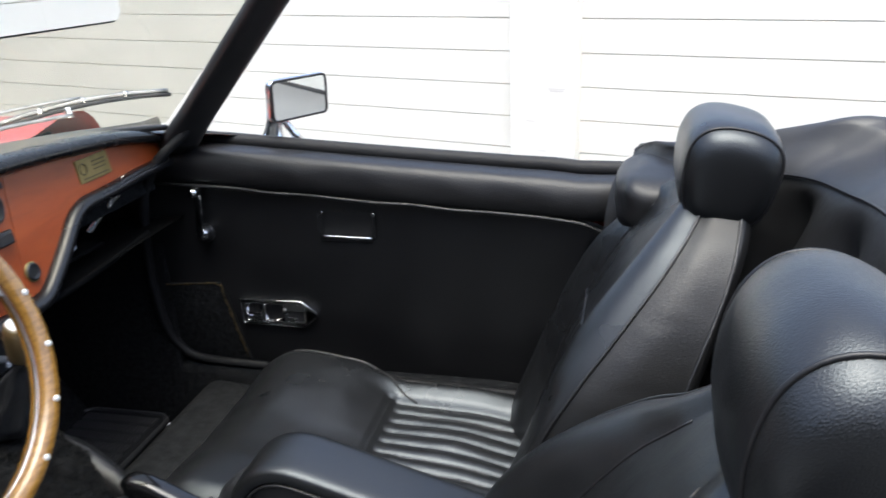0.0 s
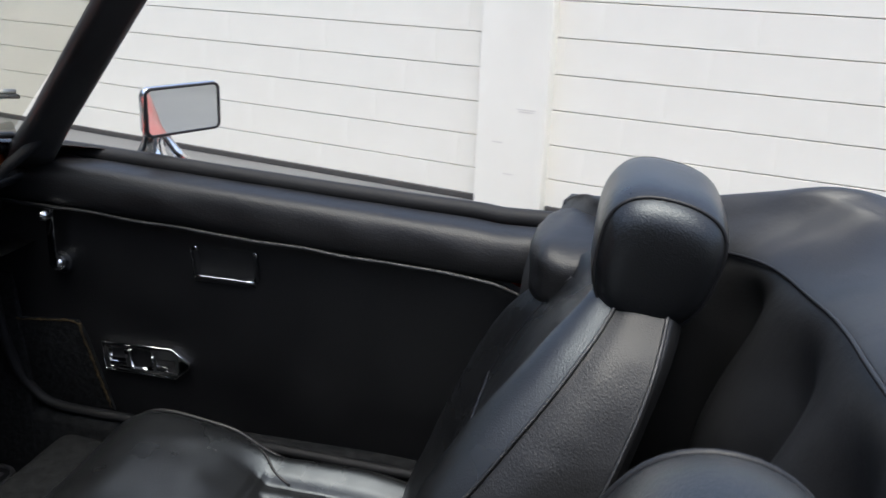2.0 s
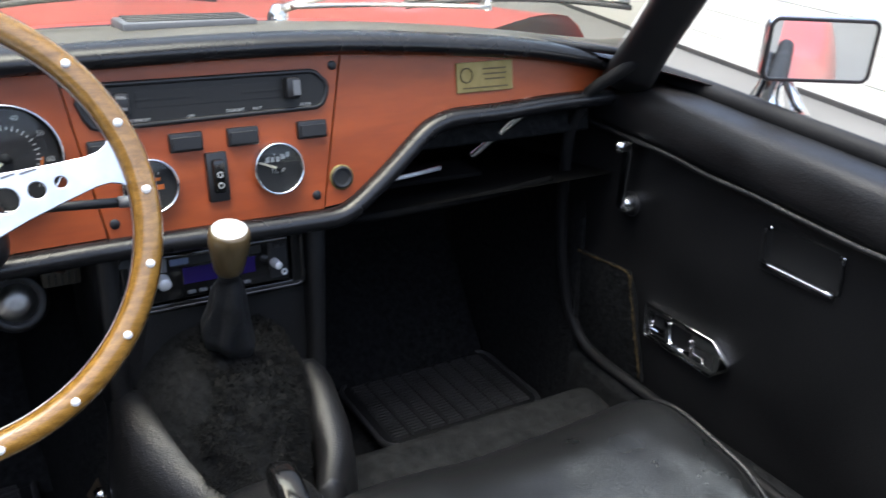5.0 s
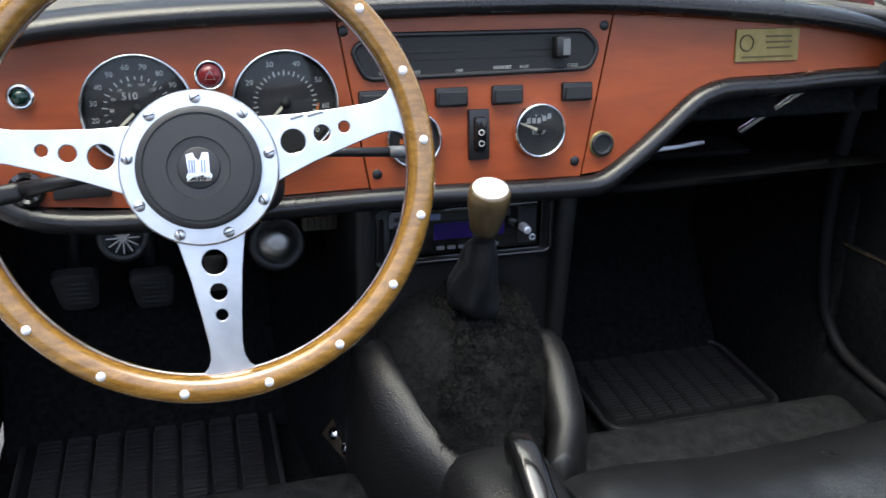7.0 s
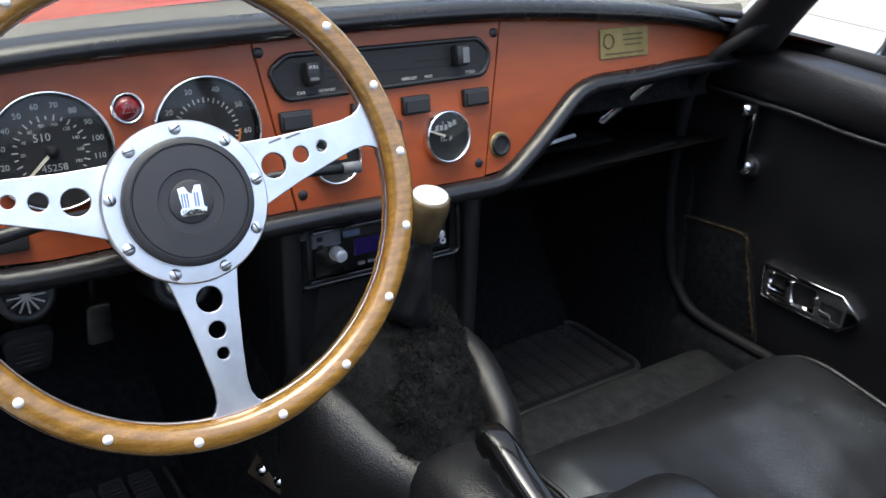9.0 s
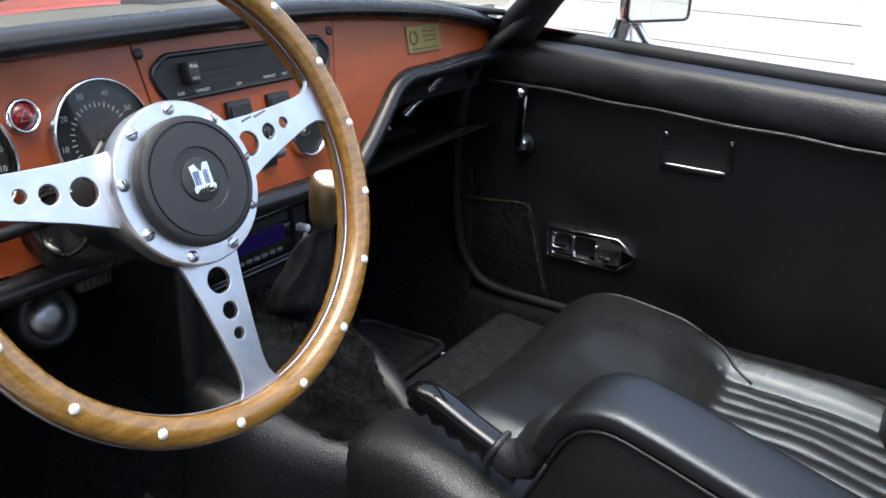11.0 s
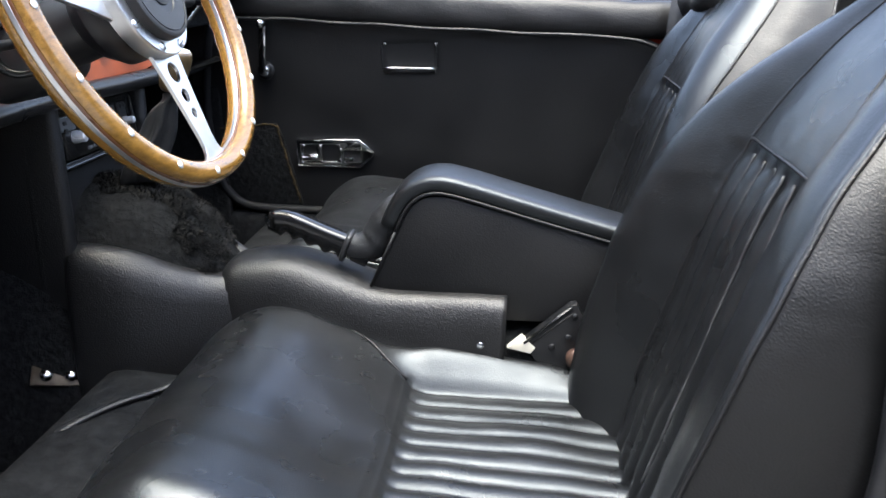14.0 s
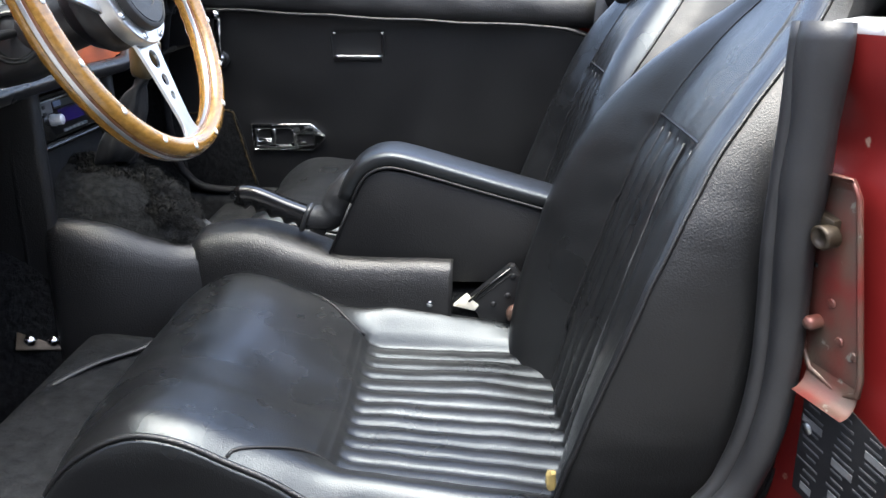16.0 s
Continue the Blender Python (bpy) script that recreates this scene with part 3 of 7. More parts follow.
v, f = grid(screen, 12, 33)
pane = mesh("windscreen", v, f, GLASS, car, "curved windscreen glass with a faint tint")
pane.visible_shadow = False
v, f = tube([Vector(screen(1.0, k / 32)) + Vector((0.006, 0, 0.004)) for k in range(33)], 0.022, 10, squash=0.7)
mesh("header_rail", v, f, RUBBER, car, "black windscreen header rail")
v, f = tube([Vector(screen(0.0, k / 32)) + Vector((0, 0, -0.008)) for k in range(33)], 0.005, 8)
mesh("screen_seal", v, f, RUBBER, car, "black rubber windscreen seal")

# door jamb on the open driver's side
JB = axes(Vector((0.05, -0.515, 0)), Vector((0.447, -0.894, 0)), Vector((0, 0, 1)), Vector((-0.894, -0.447, 0)))


def jamb_front(a, b):
    z = 0.20 + 0.54 * a
    s = -0.015 + 0.26 * b + 0.03 * (0.75 - z)
    d = 0.006 * math.sin(z * 9) - 0.010 * smooth01(0.62, 0.66, z) + 0.012 * smooth01(0.66, 0.72, z)
    return JB @ Vector((s, z, d - 0.004 - 0.03 * smooth01(0.6, 1.0, b)))


v, f = grid(jamb_front, 44, 20)
mesh("door_jamb", v, f, JAMB_PAINT, car, "worn red paint on the door jamb")
v, f = grid(lambda a, b: (0.14 + 0.9 * a, -0.735 + 0.05 * b ** 3 + 0.04 * a * a, 0.20 + 0.54 * b), 12, 16)
mesh("rear_wing", v, f, PAINT, car, "red rear wing skin")
cap = rbox(0.20, 0.010, 0.05, 0.003, 3)
bmesh.ops.subdivide_edges(cap, edges=list(cap.edges), cuts=3, use_grid_fill=True)
for q in cap.verts:
    q.co.y += 0.004 * noise.noise(q.co * 55) + 0.0015 * noise.noise(q.co * 160)
part("jamb_cap", cap, CHIPPED, car, "chipped pale paint on the jamb top", m=Matrix.Translation((0.030, 0, 0)) @ JB @ Matrix.Translation((0.085, 0.745, -0.01)) @ Matrix.Rotation(radians(2), 4, "Z"))
# striker plate with its rolled rim, bolt and pegs
JM = JB @ Matrix.Translation((0.052, 0.562, 0.004)) @ Matrix(((1, -0.17, 0, 0), (0, 1, 0, 0), (0, 0, 1, 0), (0, 0, 0, 1)))
so = [(-0.026, -0.062), (-0.020, -0.076), (0.010, -0.086), (0.024, -0.080), (0.027, -0.066), (0.027, 0.066), (0.022, 0.077), (-0.018, 0.078), (-0.027, 0.066)]
part("striker_plate", plate(so, depth=0.003, bevel=0.0008), ZINC, car, "worn striker plate with chipped paint", m=JM)
v, f = tube([(x, y, 0.004) for x, y in so], 0.0026, 8, closed=True)
mesh("plate_rim", v, f, ZINC, car, m=JM)
for sgn, y0, ln in ((-1, -0.070, 0.020), (1, 0.070, 0.010)):
    v, f = grid(lambda a, b: (-0.022 + 0.046 * a, y0 + sgn * ln * math.sin(b * math.pi / 2) - 0.006 * a * (sgn < 0), 0.004 + ln * 0.9 * (1 - math.cos(b * math.pi / 2))), 8, 7)
    v2 = [(x, y, z - 0.0015) for x, y, z in v]
    v, f = v + v2, f + [tuple(i + len(v) for i in q[::-1]) for q in f]
    mesh("plate_flange", v, f, ZINC, car, "bent flange of the striker plate", m=JM)
part("striker_block", rbox(0.030, 0.022, 0.010, 0.003, 2), RUSTED, car, "steel striker block", m=JM @ Matrix.Translation((-0.006, 0.040, 0.006)) @ Matrix.Rotation(radians(-14), 4, "Z"))
v, f = lathe([(0.009, 0), (0.009, 0.012), (0.007, 0.014), (0.006, 0.011), (0, 0.011)], 20)
mesh("striker_bolt", v, f, RUSTED, car, "steel striker bolt", m=JM @ Matrix.Translation((0.006, 0.035, 0.008)))
for sx, sy in ((0.001, -0.018), (0.020, -0.052), (0.008, -0.045)):
    screw(car, JM @ Matrix.Translation((sx, sy, 0.003)), 0.0038, ZINC)
v, f = lathe([(0.0055, 0), (0.0055, 0.010), (0.004, 0.013), (0, 0.0135)], 14)
mesh("dowel", v, f, ZINC, car, m=JM @ Matrix.Translation((-0.012, -0.036, 0.003)))
# flat black discs stand for the shade in two bolt holes
for hy in (0.022, 0.007):
    v, f = lathe([(0.0022, 0), (0.0022, 0.0006), (0, 0.0006)], 10)
    mesh("hole_disc", v, f, DIAL, car, m=JM @ Matrix.Translation((-0.014, hy, 0.003)))
# identification plate, its entries as plain bars
PM = JB @ Matrix.Translation((0.082, 0.420, 0.004)) @ Matrix(((1.12, 0.02, 0, 0), (-0.30, 1.08, 0, 0), (0, 0, 1, 0), (0, 0, 0, 1)))
idp = part("id_plate", plate([(-0.036, -0.052), (0.036, -0.052), (0.037, 0.030), (0.030, 0.038), (-0.030, 0.050), (-0.037, 0.046)], depth=0.0015), PLASTIC, car, "black and silver identification plate with worn print", m=PM, smooth=False)
rnd = random.Random(4)
for k in range(13):
    for j in range(3):
        w = rnd.uniform(0.008, 0.019)
        x = -0.024 + 0.024 * j + rnd.uniform(-0.003, 0.003)
        y = 0.036 - 0.0066 * k
        big = (k, j) in ((2, 2), (4, 0), (6, 1), (8, 2), (10, 1), (12, 0))
        bar("print_bar", w, 0.0058 if big else 0.0018, PM @ Matrix.Translation((x, y, 0.0018)), PLATE_GREY if big else FADED_PRINT, idp)
screw(car, PM @ Matrix.Translation((0.028, -0.040, 0.002)), 0.0042, STEEL)
screw(car, PM @ Matrix.Translation((-0.030, 0.004, 0.002)), 0.0042, STEEL)
# rubber seal round the rear of the door opening
SEAL = spline([(0.049, -0.545, 0.748), (0.047, -0.548, 0.705), (0.046, -0.55, 0.676), (0.044, -0.55, 0.63), (0.043, -0.55, 0.58), (0.045, -0.55, 0.526), (0.045, -0.55, 0.477), (0.040, -0.55, 0.431), (0.029, -0.55, 0.389), (0.010, -0.55, 0.352), (-0.05, -0.55, 0.30), (-0.2, -0.56, 0.275)], 48)
v, f = tube(SEAL, [0.0135 + 0.006 * smooth01(0.45, 0.0, k / 47) + 0.0012 * math.sin(k * 0.9) * smooth01(0.4, 0.1, k / 47) for k in range(48)], 12, squash=0.8)
mesh("door_seal", v, f, RUBBER, car, "thick black rubber door seal")
v, f = tube([p + Vector((-0.014, 0.010, 0.0)) for p in SEAL], 0.008, 10)
mesh("seal_lip", v, f, RUBBER, car, "rubber lip of the seal")
part("quarter_trim", rbox(0.22, 0.03, 0.34, 0.01, 2), VINYL, car, "black quarter trim behind the passenger door", m=Matrix.Translation((0.155, 0.548, 0.555)))
# seal round the front of the passenger's door opening
PS = spline([(-0.672, 0.520, 0.832), (-0.700, 0.505, 0.803), (-0.735, 0.488, 0.770), (-0.752, 0.488, 0.742), (-0.777, 0.495, 0.70), (-0.806, 0.524, 0.56), (-0.808, 0.55, 0.43), (-0.785, 0.563, 0.372), (-0.74, 0.566, 0.349), (-0.60, 0.567, 0.342), (-0.40, 0.56, 0.335), (0.0, 0.55, 0.325)], 70)
v, f = tube(PS, 0.0085, 10)
mesh("door_seal", v, f, TRIM_RUBBER, car, "black trim seal round the far door opening")

# ---- passenger door ----
door = thing("passenger_door", (-0.38, 0.62, 0.30), "closed passenger door trimmed in black vinyl with a padded top roll", "car door")
seam_z = curve1([(-0.85, 0.730), (-0.66, 0.721), (-0.48, 0.709), (-0.27, 0.696), (-0.14, 0.689), (-0.02, 0.681), (0.03, 0.662), (0.06, 0.645)])


def door_y(x, z):
    return 0.622 - 0.105 * z - 0.022 * smooth01(-0.25, 0.06, x)


def door_panel(a, b):
    x = -0.84 + a * 0.90
    top = seam_z(x)
    z = 0.325 + (top - 0.325) * b
    puff = 0.006 * (1 - (2 * b - 1) ** 8)
    dent = -0.006 * (smooth01(-0.475, -0.465, x) - smooth01(-0.378, -0.368, x)) * (smooth01(0.615, 0.623, z) - smooth01(0.664, 0.672, z))
    wave = 0.0012 * noise.noise(Vector((x * 9, z * 9, 0)))
    return (x, door_y(x, z) - puff - dent + wave, z)


v, f = grid(door_panel, 170, 70)
mesh("door_card", v, f, VINYL, door, "black vinyl door card with a recessed pull")
ROLL = [(0.022, -0.006), (0.013, -0.003), (0.008, 0.004), (0.007, 0.016), (0.0095, 0.030), (0.015, 0.042), (0.023, 0.0495), (0.036, 0.053), (0.060, 0.0535), (0.083, 0.051), (0.092, 0.045)]
roll_p = spline([(0, p[0], p[1]) for p in ROLL], 22)


def top_roll(a, b):
    x = -0.80 + a * 0.85
    p = roll_p[round(b * 21)]
    z0 = seam_z(min(x, -0.02)) - 0.003
    soft = 0.0016 * noise.noise(Vector((x * 14, b * 5, 3))) + 0.0012 * noise.noise(Vector((x * 55, b * 3, 7))) * smooth01(0.5, 0.1, b)
    ends = 0.012 * smooth01(0.02, 0.05, x)
    return (x, 0.519 - 0.01 * smooth01(-0.3, 0.06, x) + p.y + soft + ends * 0.5, z0 + p.z * (1.11 if p.z > 0 else 1) - ends * (1 - b) * 0.3)


v, f = grid(top_roll, 90, 22)
mesh("top_roll", v, f, DOOR_ROLL, door, "padded black vinyl roll along the door top")
v, f = tube([(x, min(door_y(x, seam_z(x)) - 0.011, 0.527 - 0.01 * smooth01(-0.3, 0.06, x)) + 0.001 * math.sin(x * 60), seam_z(x) - 0.008 + 0.001 * math.sin(x * 37)) for x in [-0.80 + 0.0138 * k for k in range(62)]], 0.0034, 8)
mesh("card_welt", v, f, SIDE_LEATHER, door, "folded vinyl welt")
v, f = tube([(x, 0.612 + 0.004, seam_z(min(x, -0.02)) + 0.057) for x in [-0.76 + 0.02 * k for k in range(44)]], 0.0145, 10)
mesh("window_seal", v, f, TRIM_RUBBER, door, "black rubber window slot seal")
# pull: chrome strip at the foot of the recess, small corner eyes
DM = lambda x, z, off=0.0: axes(Vector((x, door_y(x, z) - 0.006 - off, z)), Vector((1, 0, 0)), Vector((0, -0.105, 1)).normalized(), Vector((0, -1, -0.105)).normalized())
# black sheet laid in the shallow recess for its shaded inside
part("pull_cavity", rbox(0.094, 0.05, 0.004, 0.001, 1), DIAL, door, m=DM(-0.421, 0.645, -0.0075))
v, f = tube([DM(x, 0.6225 - 0.002 * (k / 8), 0.002) @ Vector((0, 0, 0)) for k, x in enumerate([-0.468 + 0.0117 * k for k in range(9)])], 0.0062, 8, squash=0.6)
mesh("pull_strip", v, f, CHROME, door, "chrome strip of the door pull")
v, f = tube([DM(x, 0.6165, 0.002) @ Vector((0, 0, 0)) for x in (-0.47, -0.42, -0.374)], 0.004, 8)
mesh("pull_lip", v, f, VINYL, door)
for px in (-0.4725, -0.3695):
    v, f = tube([DM(px, 0.622 + 0.0052 * k, 0.0015) @ Vector((0.0006 * math.sin(k * 1.7), 0, 0)) for k in range(9)], [0.0028 - 0.0012 * abs(k / 4 - 1) for k in range(9)], 8)
    mesh("pull_welt", v, f, VINYL, door, "puckered vinyl edge of the recess")
for x, z in ((-0.466, 0.667), (-0.371, 0.666)):
    screw(door, DM(x, z, 0.001), 0.0035)
# latch plate
lat = [(-0.0745, -0.026), (-0.0745, 0.026), (0.048, 0.026), (0.075, 0.003), (0.075, -0.004), (0.048, -0.029)]
LM = DM(-0.573, 0.460, 0.0)
part("latch_plate", plate(lat, [[(-0.066, -0.020), (-0.066, 0.017), (0.01, 0.017), (0.01, -0.020)], [(0.018, -0.018), (0.018, 0.004), (0.05, 0.004), (0.05, -0.018)]], 0.006, 0.0012), CHROME, door, "chromed door latch plate", m=LM)
v, f = tube([LM @ Vector((x, y, 0.0062)) for x, y in lat], 0.0016, 6, closed=True)
mesh("latch_rim", v, f, LATCH, door, "bright raised rim of the latch plate")
part("latch_tongue", rbox(0.030, 0.012, 0.006, 0.002, 2), LATCH, door, m=LM @ Matrix.Translation((-0.048, -0.010, 0.003)) @ Matrix.Rotation(radians(-18), 4, "X"))
v, f = grid(lambda a, b: LM @ Vector((-0.067 + 0.078 * a, -0.0205 + 0.038 * b, 0.005 - 0.016 * math.sin(math.pi * a) ** 0.5 * math.sin(math.pi * b) ** 0.6)), 24, 16)
mesh("latch_cup", v, f, CHROME, door, "chromed hollow behind the lever")
part("lock_cup", rbox(0.034, 0.024, 0.003, 0.001, 1), PLASTIC, door, m=LM @ Matrix.Translation((0.034, -0.007, -0.002)))
part("latch_lever", rbox(0.012, 0.034, 0.010, 0.003, 2), LATCH, door, "chrome latch lever", m=LM @ Matrix.Translation((-0.03, 0.0, 0.005)))
part("latch_lever", rbox(0.040, 0.010, 0.008, 0.003, 2), LATCH, door, m=LM @ Matrix.Translation((-0.045, -0.013, 0.004)))
part("lock_slide", rbox(0.02, 0.008, 0.008, 0.002, 2), LATCH, door, m=LM @ Matrix.Translation((0.026, -0.012, 0.004)))
part("lock_slide", rbox(0.006, 0.012, 0.008, 0.002, 2), LATCH, door, m=LM @ Matrix.Translation((0.012, 0.003, 0.006)))
# window winder
W0, W1 = Vector((-0.695, 0.530, 0.622)), Vector((-0.687, 0.522, 0.706))
wd = (W1 - W0).normalized()
wx = wd.cross(Vector((0, 1, 0))).normalized()
winder = part("winder_arm", rbox(0.014, 0.007, (W1 - W0).length + 0.012, 0.003, 2), CHROME, door, "chrome window winder arm", m=axes((W0 + W1) / 2, wx, wd.cross(wx), wd))
v, f = lathe([(0.013, 0), (0.014, 0.006), (0.011, 0.016), (0.006, 0.02), (0, 0.021)], 20)
mesh("winder_boss", v, f, CHROME, winder, m=axes(W0 + Vector((0, 0.018, -0.002)), Vector((1, 0, 0)), Vector((0, 0, 1)), Vector((0, -1, 0))))
v, f = lathe([(0.016, 0), (0.018, 0.003), (0.015, 0.006), (0, 0.006)], 20)
mesh("winder_rose", v, f, PLASTIC, winder, m=axes(W0 + Vector((0, 0.022, -0.004)), Vector((1, 0, 0)), Vector((0, 0, 1)), Vector((0, -1, 0))))
v, f = lathe([(0.006, 0), (0.0085, 0.004), (0.0085, 0.018), (0.006, 0.022), (0, 0.023)], 16)
mesh("winder_knob", v, f, CHROME, winder, m=axes(W1, Vector((1, 0, 0)), Vector((0, 0, 1)), Vector((0, -1, 0))))
# carpet pad over the lower front corner, with a frayed border
pad = [(-0.800, 0.510), (-0.684, 0.518), (-0.672, 0.488), (-0.645, 0.352), (-0.790, 0.352)]
cp = plate([(x + 0.70, z - 0.43) for x, z in pad], depth=0.006, bevel=0.0015)
part("carpet_pad", cp, CARPET, door, "black carpet pad with a frayed tan edge", m=DM(-0.70, 0.43, 0.002))
edge = [DM(p.x, p.z, 0.008) @ Vector((0, 0, 0)) for p in spline([(-0.795, 0, 0.507), (-0.74, 0, 0.512), (-0.688, 0, 0.514), (-0.677, 0, 0.485), (-0.65, 0, 0.358)], 60)]
rnd = random.Random(8)
edge = [p + Vector((rnd.uniform(-1, 1), 0, rnd.uniform(-1, 1))) * 0.0012 for p in edge]
v, f = tube(edge, [0.0008 + 0.0022 * rnd.random() for _ in edge], 6)
mesh("frayed_edge", v, f, FRAY, door, "frayed tan carpet edging")

# ---- door mirror ----
mir = thing("door_mirror", (-0.535, 0.655, 0.757), "rectangular chrome door mirror on a splayed stem", "mirror")
mu = Vector((0.450, 0.893, 0.0)).normalized()
mn = Vector((0.893, -0.450, 0.0)).normalized()
mv = mn.cross(mu).normalized()
mu = mv.cross(mn).normalized()
MM = axes(Vector((-0.536, 0.662, 0.850)), mu, mv, mn) @ Matrix.Rotation(radians(1.0), 4, "X")


def rrect(w, h, r, n=6, skew=0.0):
    out = []
    for cx, cy, a0 in ((w - r, h - r, 0), (-w + r, h - r, 90), (-w + r, -h + r, 180), (w - r, -h + r, 270)):
        for k in range(n + 1):
            a = radians(a0 + 90 * k / n)
            out.append((cx + r * math.cos(a), cy + r * math.sin(a) + skew * cx))
    return out


rings = [[(x, y, z) for x, y in rrect(w, h, r)] for w, h, r, z in ((0.034, 0.018, 0.014, -0.032), (0.056, 0.030, 0.016, -0.026), (0.067, 0.0375, 0.013, -0.012), (0.069, 0.039, 0.012, 0.0), (0.068, 0.038, 0.012, 0.003))]
v, f = loft(rings)
mesh("mirror_shell", v, f, CHROME, mir, "chrome mirror shell", m=MM, edges=True)
part("mirror_bezel", plate(rrect(0.0675, 0.0375, 0.011), [rrect(0.0635, 0.0335, 0.008)], 0.004, 0.001), PLASTIC, mir, "black mirror rim", m=MM @ Matrix.Translation((0, 0, 0.002)))
part("mirror_glass", plate(rrect(0.064, 0.034, 0.008), depth=0.001), MIRROR, mir, "mirror glass", m=MM @ Matrix.Translation((0, 0, 0.003)), smooth=False)
rings = []
for z, xa, xb, hy in ((0.824, -0.594, -0.562, 0.009), (0.812, -0.595, -0.566, 0.010), (0.798, -0.598, -0.568, 0.012), (0.784, -0.605, -0.566, 0.015), (0.774, -0.612, -0.562, 0.018), (0.768, -0.616, -0.558, 0.020)):
    rings.append([((xa + xb) / 2 + (xb - xa) / 2 * math.copysign(abs(math.cos(t)) ** 0.6, math.cos(t)), 0.646 + hy * math.copysign(abs(math.sin(t)) ** 0.6, math.sin(t)), z) for t in steps(0, 2 * math.pi, 20)[:-1]])
v, f = loft(rings)
mesh("mirror_stem", v, f, CHROME, mir, "broad chrome stem")
v, f = tube([(-0.570, 0.650, 0.822), (-0.562, 0.652, 0.806), (-0.548, 0.655, 0.784), (-0.536, 0.657, 0.768)], [0.008, 0.007, 0.007, 0.009], 10)
mesh("mirror_strut", v, f, CHROME, mir, "slanting chrome strut")
part("mirror_foot", rbox(0.096, 0.040, 0.008, 0.003, 2), CHROME, mir, m=Matrix.Translation((-0.573, 0.650, 0.766)) @ Matrix.Rotation(radians(3), 4, "Y"))

# ---- interior mirror ----
imir = thing("interior_mirror", (-0.50, MID, 1.08), "long rear-view mirror with a thin black rim", "mirror")
IM = axes(Vector((-0.525, MID + 0.0, 1.062)), Vector((0.06, 0.995, 0)).normalized(), Vector((-0.035, 0, 1)).normalized(), Vector((0.995, -0.06, 0.035)).normalized())
part("mirror_back", plate(rrect(0.118, 0.029, 0.016), depth=0.010, bevel=0.002), PLASTIC, imir, m=IM @ Matrix.Translation((0, 0, -0.012)))
part("mirror_glass", plate(rrect(0.1155, 0.0265, 0.014), depth=0.0015), MIRROR, imir, "mirror glass", m=IM, smooth=False)
v, f = tube([(-0.535, MID, 1.075), (-0.53, MID, 1.10), (-0.515, MID, 1.128)], 0.006, 8)
mesh("mirror_arm", v, f, PLASTIC, imir)

# ---- windscreen wipers ----


def wiper(tip0, tip1, pivot, bend, label):
    wp = thing("windscreen_wiper", pivot, label, "wiper", "windscreen wipers")
    a, b, p = Vector(tip0), Vector(tip1), Vector(pivot)
    mid = a.lerp(b, 0.5)
    out = Vector((-0.5, 0, 0.6)).normalized()
    blade = [a.lerp(b, k / 16) + out * (0.006 + bend * (1 - (2 * k / 16 - 1) ** 2)) for k in range(17)]
    v, f = tube(blade, 0.0042, 8)
    mesh("blade_frame", v, f, STEEL, wp, "bright metal blade frame")
    v, f = tube([q - out * 0.008 for q in blade], 0.0036, 6)
    mesh("blade_rubber", v, f, RUBBER, wp, "black blade rubber")
    for k in (4, 8, 12):
        part("blade_clip", rbox(0.008, 0.012, 0.010, 0.002, 1), CHROME, wp, m=Matrix.Translation(blade[k]))
    arm = spline([p + Vector((0, 0, 0.012)), p.lerp(mid, 0.35) + out * 0.035, p.lerp(mid, 0.8) + out * 0.03, mid + out * (bend + 0.012)], 14)
    v, f = tube(arm, [0.0095 - 0.0055 * smooth01(0.1, 0.6, k / 13) for k in range(14)], 8, squash=0.6)
    mesh("wiper_arm", v, f, STEEL, wp, "chrome wiper arm")
    v, f = lathe([(0.013, -0.012), (0.013, 0.006), (0.010, 0.012), (0.006, 0.018), (0, 0.02)], 16)
    mesh("pivot_cap", v, f, CHROME, wp, m=Matrix.Translation(p))


wiper((-0.858, 0.275, 0.868), (-0.712, 0.518, 0.880), (-0.905, 0.125, 0.848), 0.012, "chrome wiper parked on the passenger side glass")
wiper((-0.90, -0.20, 0.872), (-0.888, 0.045, 0.878), (-0.905, -0.35, 0.845), 0.010, "chrome wiper parked on the driver side glass")

# ---- dashboard ----
dash = thing("dashboard", (-0.75, MID, 0.66), "orange-red veneered dashboard with padded black rolls and open shelf", "dashboard")
DU, DV, DN = Vector((0, 1, 0)), Vector((-0.2, 0, 1)).normalized(), Vector((1, 0, 0.2)).normalized()


def dpos(y, z, off=0.0):
    return Vector((-0.594 - 0.2 * z, y, z)) + DN * off


def dmat(y, z, off=0.0, spin=0.0):
    return axes(dpos(y, z, off), DU, DV, DN) @ Matrix.Rotation(radians(spin), 4, "Z")


def dash_plate(name, outline, depth, material, parent, off=0.0, label="", bevel=0.0):
    bm = plate([(y, (z - 0.75) * 1.0198) for y, z in outline], depth=depth, bevel=bevel)
    return part(name, bm, material, parent, label, smooth=False, m=dmat(0, 0.75, off))


